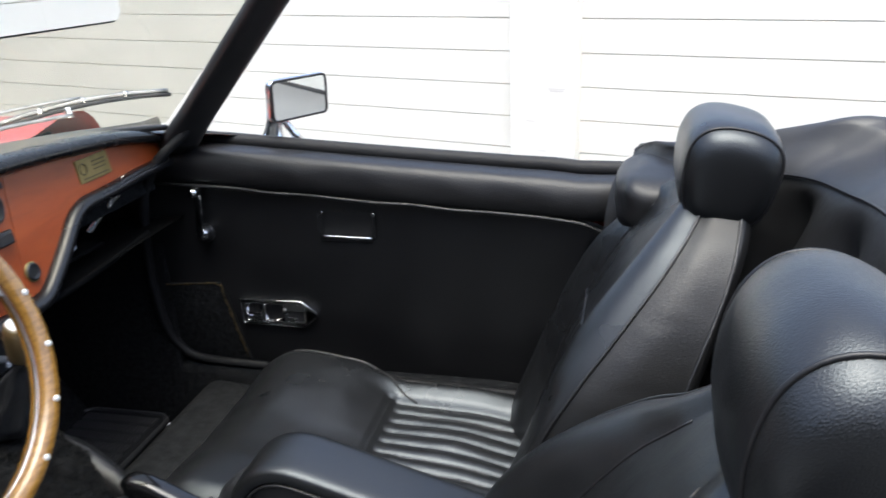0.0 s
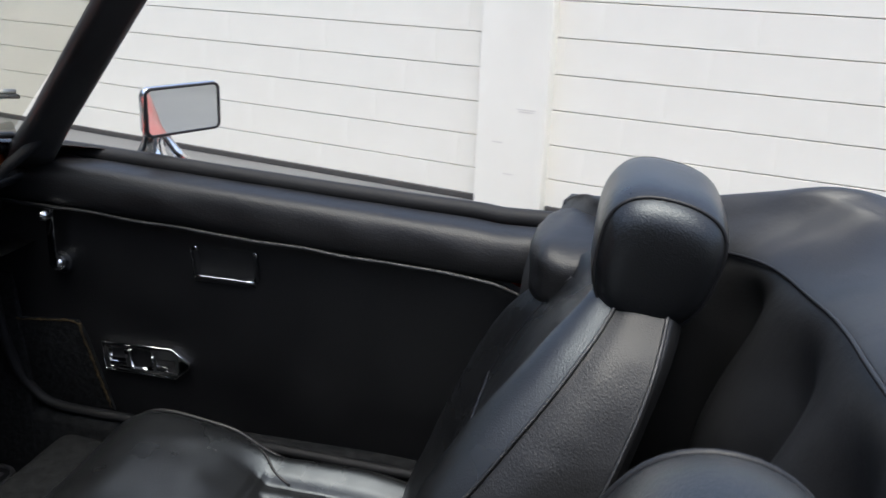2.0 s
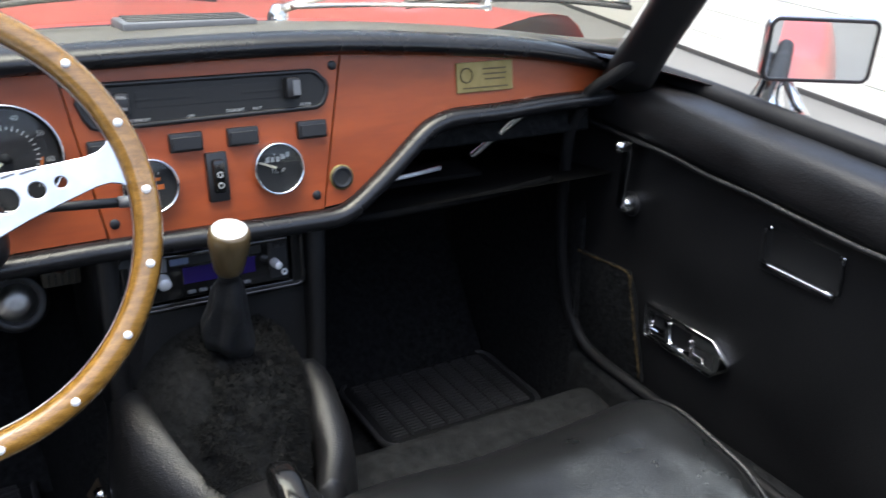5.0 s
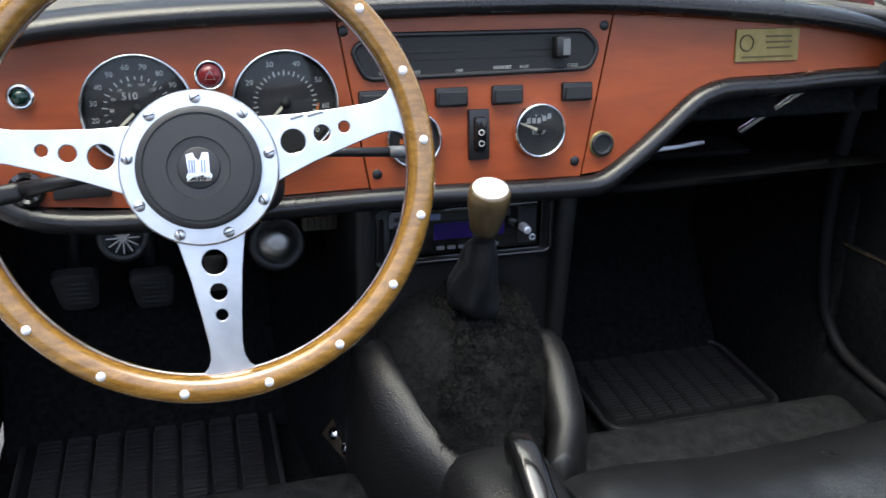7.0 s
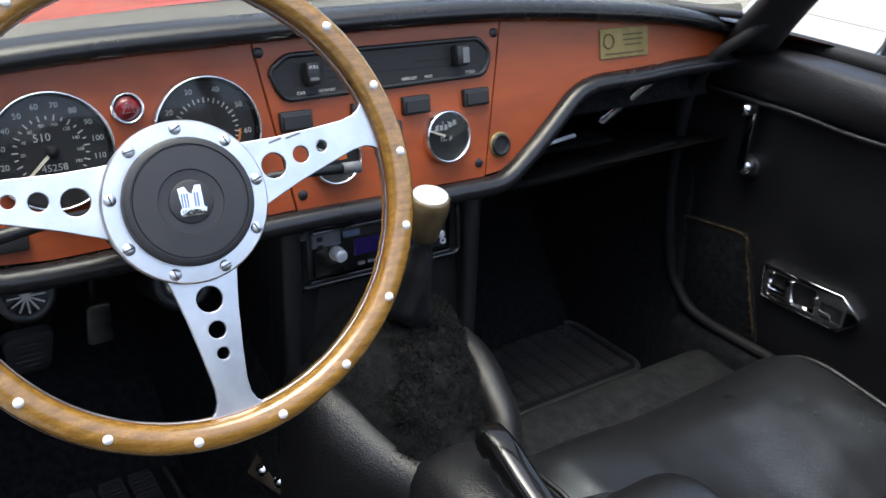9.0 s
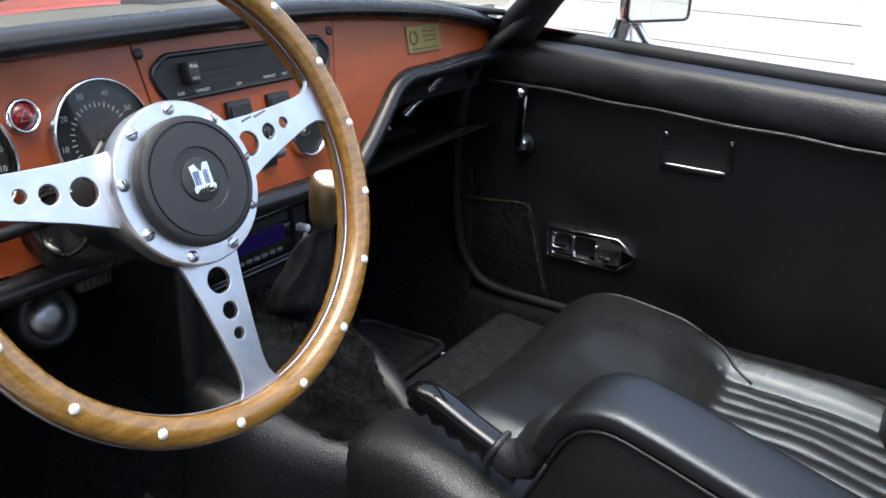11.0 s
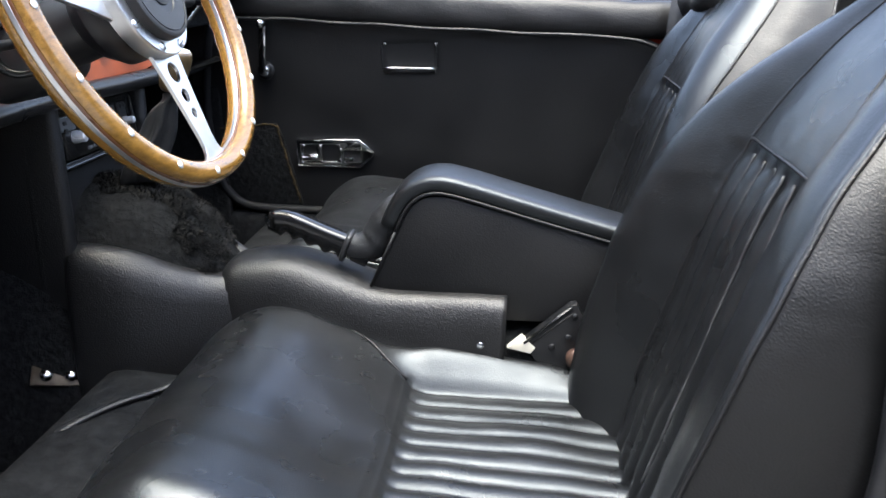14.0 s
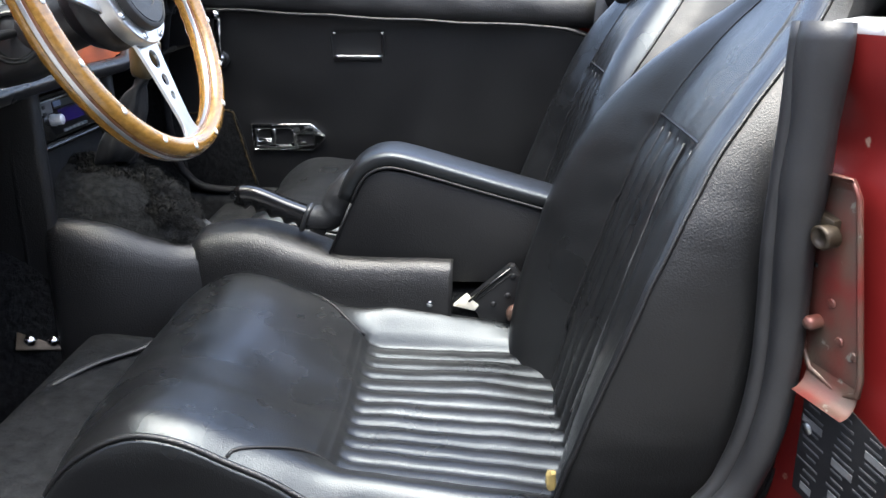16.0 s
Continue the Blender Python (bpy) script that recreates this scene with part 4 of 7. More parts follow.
TOP = curve1([(-0.60, 0.775), (-0.50, 0.798), (-0.43, 0.814), (-0.36, 0.822), (-0.27, 0.827), (-0.15, 0.830), (0.0, 0.833), (0.14, 0.832), (0.30, 0.822), (0.40, 0.812), (0.48, 0.799), (0.56, 0.782), (0.60, 0.772)])
LOW = [(-0.50, 0.735), (-0.485, 0.715), (-0.466, 0.692), (-0.43, 0.674), (-0.354, 0.667), (-0.20, 0.669), (-0.115, 0.670), (0.0, 0.668), (0.105, 0.667), (0.130, 0.670), (0.150, 0.680), (0.194, 0.712), (0.240, 0.749), (0.262, 0.759), (0.285, 0.763), (0.352, 0.764), (0.427, 0.768), (0.552, 0.770)]


left = [(y, TOP(y) + 0.004) for y in steps(-0.153, -0.53, 18)] + [(-0.53, 0.76)] + [p for p in LOW if p[0] < -0.13] + [(-0.1268, 0.670)]
centre = [(0.1405, 0.836), (-0.1520, 0.834)] + [(-0.1248, 0.668), (0.1062, 0.666)]
right = [(y, TOP(y) + 0.004) for y in steps(0.575, 0.143, 18)] + [(0.1085, 0.668)] + [p for p in LOW if p[0] > 0.12] + [(0.575, 0.771)]
dash_plate("fascia_panel", left, 0.008, VENEER, dash, -0.008, "orange-red veneer fascia")
dash_plate("fascia_panel", centre, 0.010, VENEER, dash, -0.0085, "orange-red veneer centre panel", 0.0012)
dash_plate("fascia_panel", right, 0.008, VENEER, dash, -0.008, "orange-red veneer fascia")
part("dash_core", rbox(0.02, 1.08, 0.12, 0.003, 1), CARPET, dash, m=Matrix.Translation((-0.785, MID, 0.765)) @ Matrix.Rotation(radians(-11), 4, "Y"), smooth=False)

# padded top: a roll over the fascia, then the shelf to the glass
pad_prof = [(-0.012, 0.001), (0.006, 0.001), (0.015, 0.004), (0.020, 0.011), (0.017, 0.019), (0.006, 0.024), (-0.02, 0.0255)]
pad_pts = spline([(p[0], 0, p[1]) for p in pad_prof], 20)


def top_pad(a, b):
    y = -0.58 + 1.16 * a
    n = round(b * 39)
    base = dpos(y, TOP(y))
    if n < 20:
        p = pad_pts[n]
        return (base.x + p.x, y, base.z + p.z)
    t = (n - 19) / 20
    v = min(abs(y - MID) / 0.55, 1)
    xg = -0.905 + 0.185 * v ** 2.2
    x0 = base.x - 0.02
    x1 = min(xg, x0 - 0.01)
    z0 = base.z + 0.0255
    z1 = 0.848 - 0.02 * v ** 3
    return (x0 + (x1 - x0) * t, y, z0 + (z1 - z0) * t + 0.004 * math.sin(math.pi * t))


v, f = grid(lambda a, b: top_pad(a, b * 17 / 39), 80, 18)
mesh("top_roll", v, f, ROLL_VINYL, dash, "padded black roll along the top of the fascia")
v, f = grid(lambda a, b: top_pad(a, (17 + 22 * b) / 39), 80, 23)
mesh("top_pad", v, f, DASH_VINYL, dash, "grey-brown padded dash top")
low_path = [dpos(y, z, 0.004) + DV * -0.012 for y, z in LOW]
low_s = spline([tuple(p) for p in low_path[1:]], 110)
v, f = tube(low_s, 0.0125, 12, squash=0.9)
mesh("lower_roll", v, f, ROLL_VINYL, dash, "padded black roll along the lower fascia edge")
# underside behind the roll and the open parcel shelf, tilted and blackened for shade
v, f = grid(lambda a, b: (-0.735 - 0.28 * b, 0.125 + 0.43 * a, 0.645 + 0.006 * a - 0.035 * b), 10, 6)
shelf = mesh("parcel_shelf", v, f, TRIM_CLOTH, dash, "open black parcel shelf")
v, f = tube(spline([(-0.728, 0.118, 0.650), (-0.735, 0.18, 0.643), (-0.742, 0.30, 0.643), (-0.747, 0.37, 0.645), (-0.752, 0.45, 0.649)], 40), 0.0055, 10)
mesh("shelf_lip", v, f, TRIM_CLOTH, dash, "rolled lip of the parcel shelf")
part("shelf_back", rbox(0.01, 0.46, 0.16, 0.002, 1), CARPET, dash, m=Matrix.Translation((-1.0, 0.34, 0.72)), smooth=False)
part("dash_under", rbox(0.28, 0.66, 0.006, 0.002, 1), PLASTIC, dash, m=Matrix.Translation((-0.89, -0.23, 0.668)), smooth=False)
# papers lying on the shelf, coloured near black for the shade there
part("leaflet", rbox(0.06, 0.16, 0.006, 0.001, 1), TRIM_CLOTH, dash, m=Matrix.Translation((-0.80, 0.27, 0.664)), smooth=False)
v, f = tube([(-0.772, 0.205, 0.672), (-0.775, 0.25, 0.674), (-0.78, 0.29, 0.676)], 0.003, 6)
mesh("pen", v, f, SILVER, dash)
# chrome release lever under the fascia
v, f = tube(spline([(-0.746, 0.398, 0.762), (-0.752, 0.393, 0.748), (-0.768, 0.376, 0.722), (-0.782, 0.357, 0.697), (-0.792, 0.345, 0.681)], 24), [0.0062 + 0.0014 * math.sin(k * 0.27) for k in range(24)], 12)
lev = mesh("release_lever", v, f, LATCH, dash, "chrome release lever")
v, f = tube([(-0.746, 0.398, 0.766), (-0.748, 0.397, 0.754)], 0.0085, 12)
mesh("lever_pivot", v, f, LATCH, lev)


# dials
def dial(name, y, z, r, label, marks, start, sweep, texts, needle, rim=0.0030, tsize=0.0072, tr=0.70):
    g = new(name)
    g.empty_display_size = 0.02
    hang(g, dash)
    g.matrix_parent_inverse = Matrix.Translation(dash.location).inverted()
    tagged(g, label)
    m = dmat(y, z)
    v, f = lathe([(r - rim - 0.0005, 0.0035), (r - rim, 0.010), (r - rim * 0.5, 0.0125), (r, 0.010), (r + 0.0005, 0.0)], 48)
    mesh("bezel", v, f, CHROME, g, "thin chrome bezel", m=m)
    v, f = lathe([(r * 0.90, 0.0036), (r * 0.92, 0.0085), (r - rim * 0.9, 0.0105)], 48)
    mesh("inner_ring", v, f, GLOSS_BLACK, g, "deep black inner ring", m=m)
    v, f = lathe([(r - rim, 0.0035), (r * 0.5, 0.0030), (0, 0.0030)], 48)
    mesh("dial_face", v, f, DIAL, g, "matt black dial face", m=m, smooth=False)
    v, f = lathe([(r - rim, 0.0095), (r * 0.5, 0.0105), (0, 0.0108)], 40)
    gl = mesh("dial_glass", v, f, CLEAR, g, m=m)
    gl.visible_shadow = False
    for k in range(marks):
        a = radians(start - sweep * k / (marks - 1))
        bar("mark", 0.10 * r if k % 2 == 0 else 0.06 * r, 0.0011, m @ Matrix.Rotation(a, 4, "Z") @ Matrix.Translation((r * 0.56 if len(texts) > 3 else r * 0.55, 0, 0.0038)), PRINT, g)
    for body, a, rad in texts:
        c, s = math.cos(radians(a)), math.sin(radians(a))
        text("numeral", body, tsize, m @ Matrix.Translation((rad * r * c, rad * r * s, 0.0040)), PRINT, g)
    if needle is not None:
        nm = m @ Matrix.Rotation(radians(needle), 4, "Z")
        part("needle", plate([(-0.04 * r, -0.0014), (-0.04 * r, 0.0014), (0.80 * r, 0.0010), (0.80 * r, -0.0010)], depth=0.001), NEEDLE, g, "pale needle", m=nm @ Matrix.Translation((0, 0, 0.0060)), smooth=False)
        v, f = lathe([(0.10 * r, 0.003), (0.10 * r, 0.008), (0, 0.008)], 20)
        mesh("needle_hub", v, f, DIAL, g, m=m)
    return g, m


def ring_text(vals, start, sweep, rad):
    n = len(vals)
    return [(str(v), start - sweep * k / (n - 1), rad) for k, v in enumerate(vals)]


speedo, SM = dial("speedometer", -0.339, 0.757, 0.0505, "large round speedometer with white figures", 23, 225, 270,
                  ring_text(range(10, 130, 10), 216, 252, 0.76), 222, tsize=0.0070)
text("odometer", "45258", 0.0085, SM @ Matrix.Translation((0.0, -0.014, 0.0042)), PRINT, speedo)
text("trip_counter", "510", 0.0095, SM @ Matrix.Translation((-0.006, 0.012, 0.0042)), PRINT, speedo)
for k, val in enumerate(range(20, 200, 20)):
    a = radians(207 - 252 * (val / 193))
    text("numeral", str(val), 0.0042, SM @ Matrix.Translation((0.0225 * math.cos(a), 0.0225 * math.sin(a), 0.0040)), PRINT, speedo)
tacho, TM = dial("tachometer", -0.205, 0.757, 0.0505, "large round rev counter with white figures and a red sector", 29, 225, 270,
                 ring_text((10, 20, 30, 40, 50, 60, 70), 187, 232, 0.76), 224, tsize=0.0074)
for k in range(6):
    a = radians(-6 - 6 * k)
    bar("red_sector", 0.0022, 0.0036, TM @ Matrix.Rotation(a, 4, "Z") @ Matrix.Translation((0.031, 0, 0.0036)), ORANGE_PRINT, tacho)
temp, _m = dial("temperature_gauge", 0.056, 0.718, 0.0285, "small round temperature gauge", 5, 150, 100, [("TEMP", -90, 0.10)], 158, rim=0.003, tsize=0.0068)
for k in range(5):
    part("gauge_block", rbox(0.004, 0.0055, 0.0006, 0.0001, 1), PRINT, temp, m=_m @ Matrix.Translation((-0.011 + 0.0058 * k, 0.010 + 0.002 * abs(k - 2) * (1 if k > 2 else 0), 0.0040)), smooth=False)
fuel, _m = dial("fuel_gauge", -0.080, 0.716, 0.0285, "small round fuel gauge", 5, 150, 100, [], 150, rim=0.003)
bar("print_bar", 0.028, 0.005, _m @ Matrix.Translation((0, -0.002, 0.0040)), ORANGE_PRINT, fuel)
bar("print_bar", 0.022, 0.003, _m @ Matrix.Translation((0, 0.006, 0.0040)), ORANGE_PRINT, fuel)
# warning lamps
v, f = lathe([(0.0, 0.008), (0.010, 0.006), (0.0112, 0.0), ], 24)
hz = mesh("hazard_lamp", v, f, RED_LENS, dash, "dark red hazard lamp", m=dmat(-0.273, 0.785, 0.001))
v, f = lathe([(0.0112, 0.0), (0.0118, 0.008), (0.0135, 0.008), (0.0145, 0.0)], 28)
mesh("lamp_ring", v, f, CHROME, hz, m=dmat(-0.273, 0.785))
tri = [(0.0055 * math.cos(radians(a)), 0.0055 * math.sin(radians(a))) for a in (90, 210, 330)]
v, f = tube([Vector((x, y, 0.0088)) for x, y in tri], 0.0006, 5, closed=True)
mesh("triangle_mark", v, f, PRINT, hz, m=dmat(-0.273, 0.784))
v, f = lathe([(0.0, 0.008), (0.0065, 0.006), (0.008, 0.0)], 24)
gr = mesh("warning_lamp", v, f, GREEN_LENS, dash, "small dark green warning lamp", m=dmat(-0.436, 0.772, 0.001))
v, f = lathe([(0.008, 0.0), (0.0085, 0.006), (0.0115, 0.004), (0.013, 0.0)], 28)
mesh("lamp_ring", v, f, CHROME, gr, m=dmat(-0.436, 0.772))
# heater control slot
slot = [(-0.137, 0.801), (-0.135, 0.806), (-0.121, 0.815), (-0.115, 0.8165), (0.103, 0.8165), (0.109, 0.8145), (0.119, 0.805), (0.121, 0.799), (0.119, 0.791), (0.114, 0.782), (0.107, 0.7785), (-0.119, 0.7755), (-0.126, 0.778), (-0.132, 0.787)]
hc = dash_plate("heater_panel", slot, 0.0012, DIAL, dash, 0.002, "black heater control panel with white lettering")
v, f = tube([dpos(y, z, 0.003) for y, z in slot], 0.0028, 8, closed=True)
mesh("slot_rim", v, f, PLASTIC, hc)
bar("groove", 0.165, 0.016, dmat(0.0, 0.800, 0.0034), DIAL, hc)
bar("groove", 0.060, 0.002, dmat(0.055, 0.800, 0.0042), DIAL, hc)
bar("groove", 0.060, 0.002, dmat(-0.055, 0.800, 0.0042), DIAL, hc)
part("slide_knob", rbox(0.016, 0.022, 0.014, 0.003, 2), PLASTIC, hc, "black slide knob", m=dmat(0.078, 0.801, 0.010))
part("slide_knob", rbox(0.014, 0.022, 0.014, 0.003, 2), PLASTIC, hc, "black slide knob lettered PULL", m=dmat(-0.098, 0.798, 0.010))
text("lettering", "PULL", 0.0045, dmat(-0.098, 0.804, 0.0172), PRINT, hc)
bar("print_bar", 0.009, 0.003, dmat(-0.098, 0.793, 0.0172), GREY_PLASTIC, hc)
# grey bar painted on the right knob as its highlight
bar("knob_shine", 0.008, 0.016, dmat(0.081, 0.801, 0.0172), GREY_PLASTIC, hc)
for body, y in (("CAR", -0.108), ("DEFROST", -0.080), ("OFF", -0.030), ("DEFROST", 0.016), ("HOT", 0.040), ("COLD", 0.094)):
    text("lettering", body, 0.0046, dmat(y, 0.7805 + 0.002 * (y > 0), 0.0036), PRINT, hc)
# switch blanks, rocker, lighter, screws, plaque
for y in (-0.117, -0.039, 0.021, 0.099):
    sw = part("blank_switch", rbox(0.034, 0.0195, 0.009, 0.002, 2), PLASTIC, dash, "black blank switch", m=dmat(y, 0.7555, 0.003))
    part("switch_face", rbox(0.029, 0.013, 0.002, 0.0006, 1), GREY_PLASTIC if False else PLASTIC, sw, m=dmat(y, 0.7545, 0.0083))
rk = part("rocker_frame", rbox(0.0225, 0.052, 0.009, 0.002, 2), PLASTIC, dash, "black rocker switch", m=dmat(-0.0105, 0.717, 0.003))
part("rocker", rbox(0.013, 0.036, 0.010, 0.003, 2), GLOSS_BLACK, rk, m=dmat(-0.0105, 0.718, 0.008, 0) @ Matrix.Rotation(radians(6), 4, "X"))
for dz in (-0.009, 0.002):
    v, f = tube([dmat(-0.0105, 0.718 + dz, 0.0142) @ Vector((x, y, 0)) for x, y in circle(0, 0, 0.0028, 12)], 0.0005, 4, closed=True)
    mesh("rocker_mark", v, f, PRINT, rk)
v, f = lathe([(0.013, 0.0), (0.0125, 0.004), (0.010, 0.0055), (0.0085, 0.002), (0, 0.001)], 28)
lt = mesh("lighter_socket", v, f, PLASTIC, dash, "black cigar lighter socket with a brass collar", m=dmat(0.131, 0.699))
v, f = lathe([(0.0145, 0.0), (0.0145, 0.0018), (0.0128, 0.0022)], 28)
mesh("collar", v, f, BRASS, lt, m=dmat(0.131, 0.699))
# flat black disc stands for the shade inside the socket
v, f = lathe([(0.0086, 0.0025), (0.0, 0.0022)], 24)
mesh("socket_mouth", v, f, DIAL, lt, "black disc for the shaded hollow of the socket", m=dmat(0.131, 0.699))
for y, z in ((-0.146, 0.821), (0.130, 0.821), (-0.118, 0.683), (0.099, 0.683)):
    screw(dash, dmat(y, z, 0.0015), 0.0052, PLASTIC)
pq = part("brass_plaque", rbox(0.082, 0.036, 0.0025, 0.0006, 1), BRASS, dash, "small engraved brass plaque", m=dmat(0.331, 0.7965, 0.001), smooth=False)
v, f = tube([dmat(0.304, 0.799, 0.0026) @ Vector((x, y, 0)) for x, y in circle(0, 0, 0.0085, 20)], 0.001, 5, closed=True)
mesh("engraved_ring", v, f, BRASS_DARK, pq)
for dy, dz, w in ((0.014, 0.009, 0.034), (0.014, 0.003, 0.034), (0.014, -0.003, 0.030), (0.0, -0.0125, 0.066)):
    bar("print_bar", w, 0.002, dmat(0.331 + dy, 0.7965 + dz, 0.0026), BRASS_DARK, pq)
# small fittings at the far left of the fascia
part("small_switch", rbox(0.05, 0.016, 0.008, 0.002, 2), PLASTIC, dash, m=dmat(-0.395, 0.688, 0.003))
v, f = lathe([(0.015, 0), (0.0165, 0.004), (0.016, 0.010), (0.012, 0.012), (0.009, 0.010), (0.006, 0.012), (0, 0.012)], 20)
mesh("choke_knob", v, f, GLOSS_BLACK, dash, "black choke knob", m=dmat(-0.440, 0.692, 0.002), edges=True)
# demister vent on the dash top
dv = part("demister_vent", rbox(0.05, 0.145, 0.012, 0.003, 2), GREY_PLASTIC, dash, "grey demister vent", m=Matrix.Translation((-0.838, -0.005, 0.859)) @ Matrix.Rotation(radians(3), 4, "Z"))
for k in range(4):
    part("vent_slat", rbox(0.005, 0.13, 0.008, 0.001, 1), PLASTIC, dv, m=Matrix.Translation((-0.855 + 0.011 * k, -0.005, 0.8625)))
v, f = tube([(-0.845 - 0.02 * (1 - (2 * t - 1) ** 2) + 0.05 * t, 0.12 + 0.24 * t, 0.872) for t in steps(0, 1, 12)], 0.006, 8, squash=0.5)
mesh("glass_trim", v, f, STEEL, dash, "bright trim strip at the foot of the glass")
v, f = lathe([(0.006, 0), (0.006, 0.012), (0.004, 0.016), (0, 0.017)], 12)
mesh("washer_jet", v, f, CHROME, dash, m=Matrix.Translation((-0.80, 0.36, 0.868)))

# ---- steering column and wheel ----
WC, WN = Vector((-0.5506, -0.2895, 0.7668)), Vector((0.9273, -0.0732, 0.3670)).normalized()
WV = (Vector((0, 0, 1)) - WN * WN.z).normalized()
WU = WV.cross(WN)
WM = axes(WC, WU, WV, WN)
WH = WM @ Matrix.Translation((0, 0, 0.0065))  # the hub stands proud of the rim
col = thing("steering_column", WC - WN * 0.2, "black steering column cowl with stalks", "steering column")
v, f = lathe([(0.0, -0.34), (0.022, -0.34), (0.024, -0.16), (0.030, -0.15), (0.033, -0.05), (0.030, -0.035), (0.0, -0.03)], 28)
mesh("column_tube", v, f, PLASTIC, col, m=WM)
cw = part("cowl", rbox(0.098, 0.074, 0.080, 0.024, 5), PLASTIC, col, "black moulded cowl", m=WM @ Matrix.Translation((0.014, -0.002, -0.136)))
v, f = lathe([(0.026, -0.004), (0.027, 0.004), (0.022, 0.006), (0.0195, 0.0), (0.018, -0.006), (0.0, -0.007)], 28)
mesh("stalk_socket", v, f, GLOSS_BLACK, cw, "open round socket of the stalk", m=WM @ axes(Vector((-0.030, 0.0, -0.112)), Vector((0.42, 0, 0.907)), Vector((0, 1, 0)), Vector((-0.907, 0, 0.42))))
for px, py, pw_, ph in ((0.002, 0.018, 0.004, 0.008), (0.000, 0.007, 0.003, 0.006), (-0.004, -0.005, 0.006, 0.004)):
    bar("print_bar", pw_, ph, WM @ Matrix.Translation((px, py, -0.0957)), PRINT, cw)
v, f = lathe([(0.0045, 0), (0.0045, 0.003), (0, 0.004)], 12)
mesh("cowl_screw", v, f, STEEL, cw, m=WM @ Matrix.Translation((0.045, -0.018, -0.0965)))
v, f = lathe([(0.022, 0), (0.020, 0.004), (0.013, 0.008), (0.006, 0.010), (0, 0.008)], 24)
lk = mesh("ignition_lock", v, f, STEEL, col, "metal ignition lock in a black collar", m=axes(Vector((-0.85, -0.21, 0.560)), DU, Vector((-0.3, 0, 0.95)).normalized(), Vector((0.95, 0, 0.3)).normalized()))
v, f = lathe([(0.030, -0.10), (0.034, -0.02), (0.034, 0.0), (0.029, 0.006), (0.022, 0.0)], 28)
mesh("lock_collar", v, f, PLASTIC, lk, m=axes(Vector((-0.85, -0.21, 0.560)), DU, Vector((-0.3, 0, 0.95)).normalized(), Vector((0.95, 0, 0.3)).normalized()))
v, f = tube([WM @ Vector(p) for p in ((0.03, -0.005, -0.10), (0.09, 0.012, -0.085), (0.152, 0.010, -0.08))], [0.005, 0.004, 0.0045], 8)
mesh("stalk", v, f, PLASTIC, col, "thin black stalk")
v, f = tube([WM @ Vector(p) for p in ((0.152, 0.010, -0.08), (0.168, 0.010, -0.08))], 0.0052, 10)
mesh("stalk_tip", v, f, GREY_PLASTIC, col)
v, f = tube([WM @ Vector(p) for p in ((-0.028, 0.004, -0.110), (-0.09, 0.000, -0.102), (-0.150, -0.010, -0.094))], [0.0045, 0.005, 0.0065], 10)
st = mesh("stalk", v, f, PLASTIC, col, "thin black stalk")
part("stalk_paddle", rbox(0.048, 0.016, 0.010, 0.005, 3), PLASTIC, st, "flat black switch paddle", m=WM @ Matrix.Translation((-0.170, -0.015, -0.092)) @ Matrix.Rotation(radians(10), 4, "Z"))
bar("print_bar", 0.006, 0.003, WM @ Matrix.Translation((-0.165, -0.017, -0.0856)) @ Matrix.Rotation(radians(10), 4, "Z"), PRINT, st)

wheel = thing("steering_wheel", WC, "wood-rimmed steering wheel with three drilled aluminium spokes", "steering wheel")
R, RV = 0.1646, 0.1659


def rim_layer(name, z0, z1, material, proud, label=""):
    """One glued layer of the rim, between two depths, with finger ridges at the back."""
    ring = []
    zs = steps(z0, z1, 7)
    for k in range(216):
        a = 2 * math.pi * k / 216
        sec = []
        for side, row in ((1, zs), (-1, zs[::-1])):
            for z in row:
                q = abs((z + 0.0043) / 0.0146)
                w = 0.0108 * max(0.0, 1 - q ** 3.0) ** 0.45 + proud
                g = smooth01(-0.008, -0.016, z) * 0.0009 * math.cos(a * 54)
                sec.append(((R + side * (w + g)) * math.cos(a), (R + side * (w + g)) * math.sin(a), z + g))
        ring.append(sec)
    v, f = loft(ring + [ring[0]], False)
    ob = mesh(name, v, f, material, wheel, label)
    ob.matrix_basis = WM
    return ob


rim_layer("rim_front", 0.0102, 0.0012, RIM_WOOD, 0.0, "varnished honey-coloured wooden rim")
rim_layer("rim_band", 0.0012, -0.0016, RIM_DARK, 0.0001, "dark wood layer of the rim")
rim_layer("rim_core", -0.0016, -0.0058, ALU, 0.0004, "bright aluminium core edge")
rim_layer("rim_back", -0.0058, -0.0188, RIM_WOOD, 0.0, "varnished wooden back of the rim")
v, f = lathe([(0.0, 0.0), (0.0034, 0.0), (0.0034, 0.0008), (0.0, 0.0011)], 14)
riv = None
rivet_at = [43.1, 24.0, 5.3, -14.6, -34.4, -55.5, -76.0, -97.3, -118.0, -138.9, -158.6, -178.4, -198.2, -217.9, -237.5, -257.3, -277.0, -296.9]
for deg in rivet_at:
    a = radians(deg)
    q = WM @ Matrix.Translation((RV * math.cos(a), RV * math.sin(a), 0.0100))
    if riv is None:
        riv = mesh("rivet", v, f, WHITE_INLAY, wheel, "pale round rivet", m=Matrix.Identity(4))
        riv.matrix_basis = q
    else:
        again(riv, q, wheel)


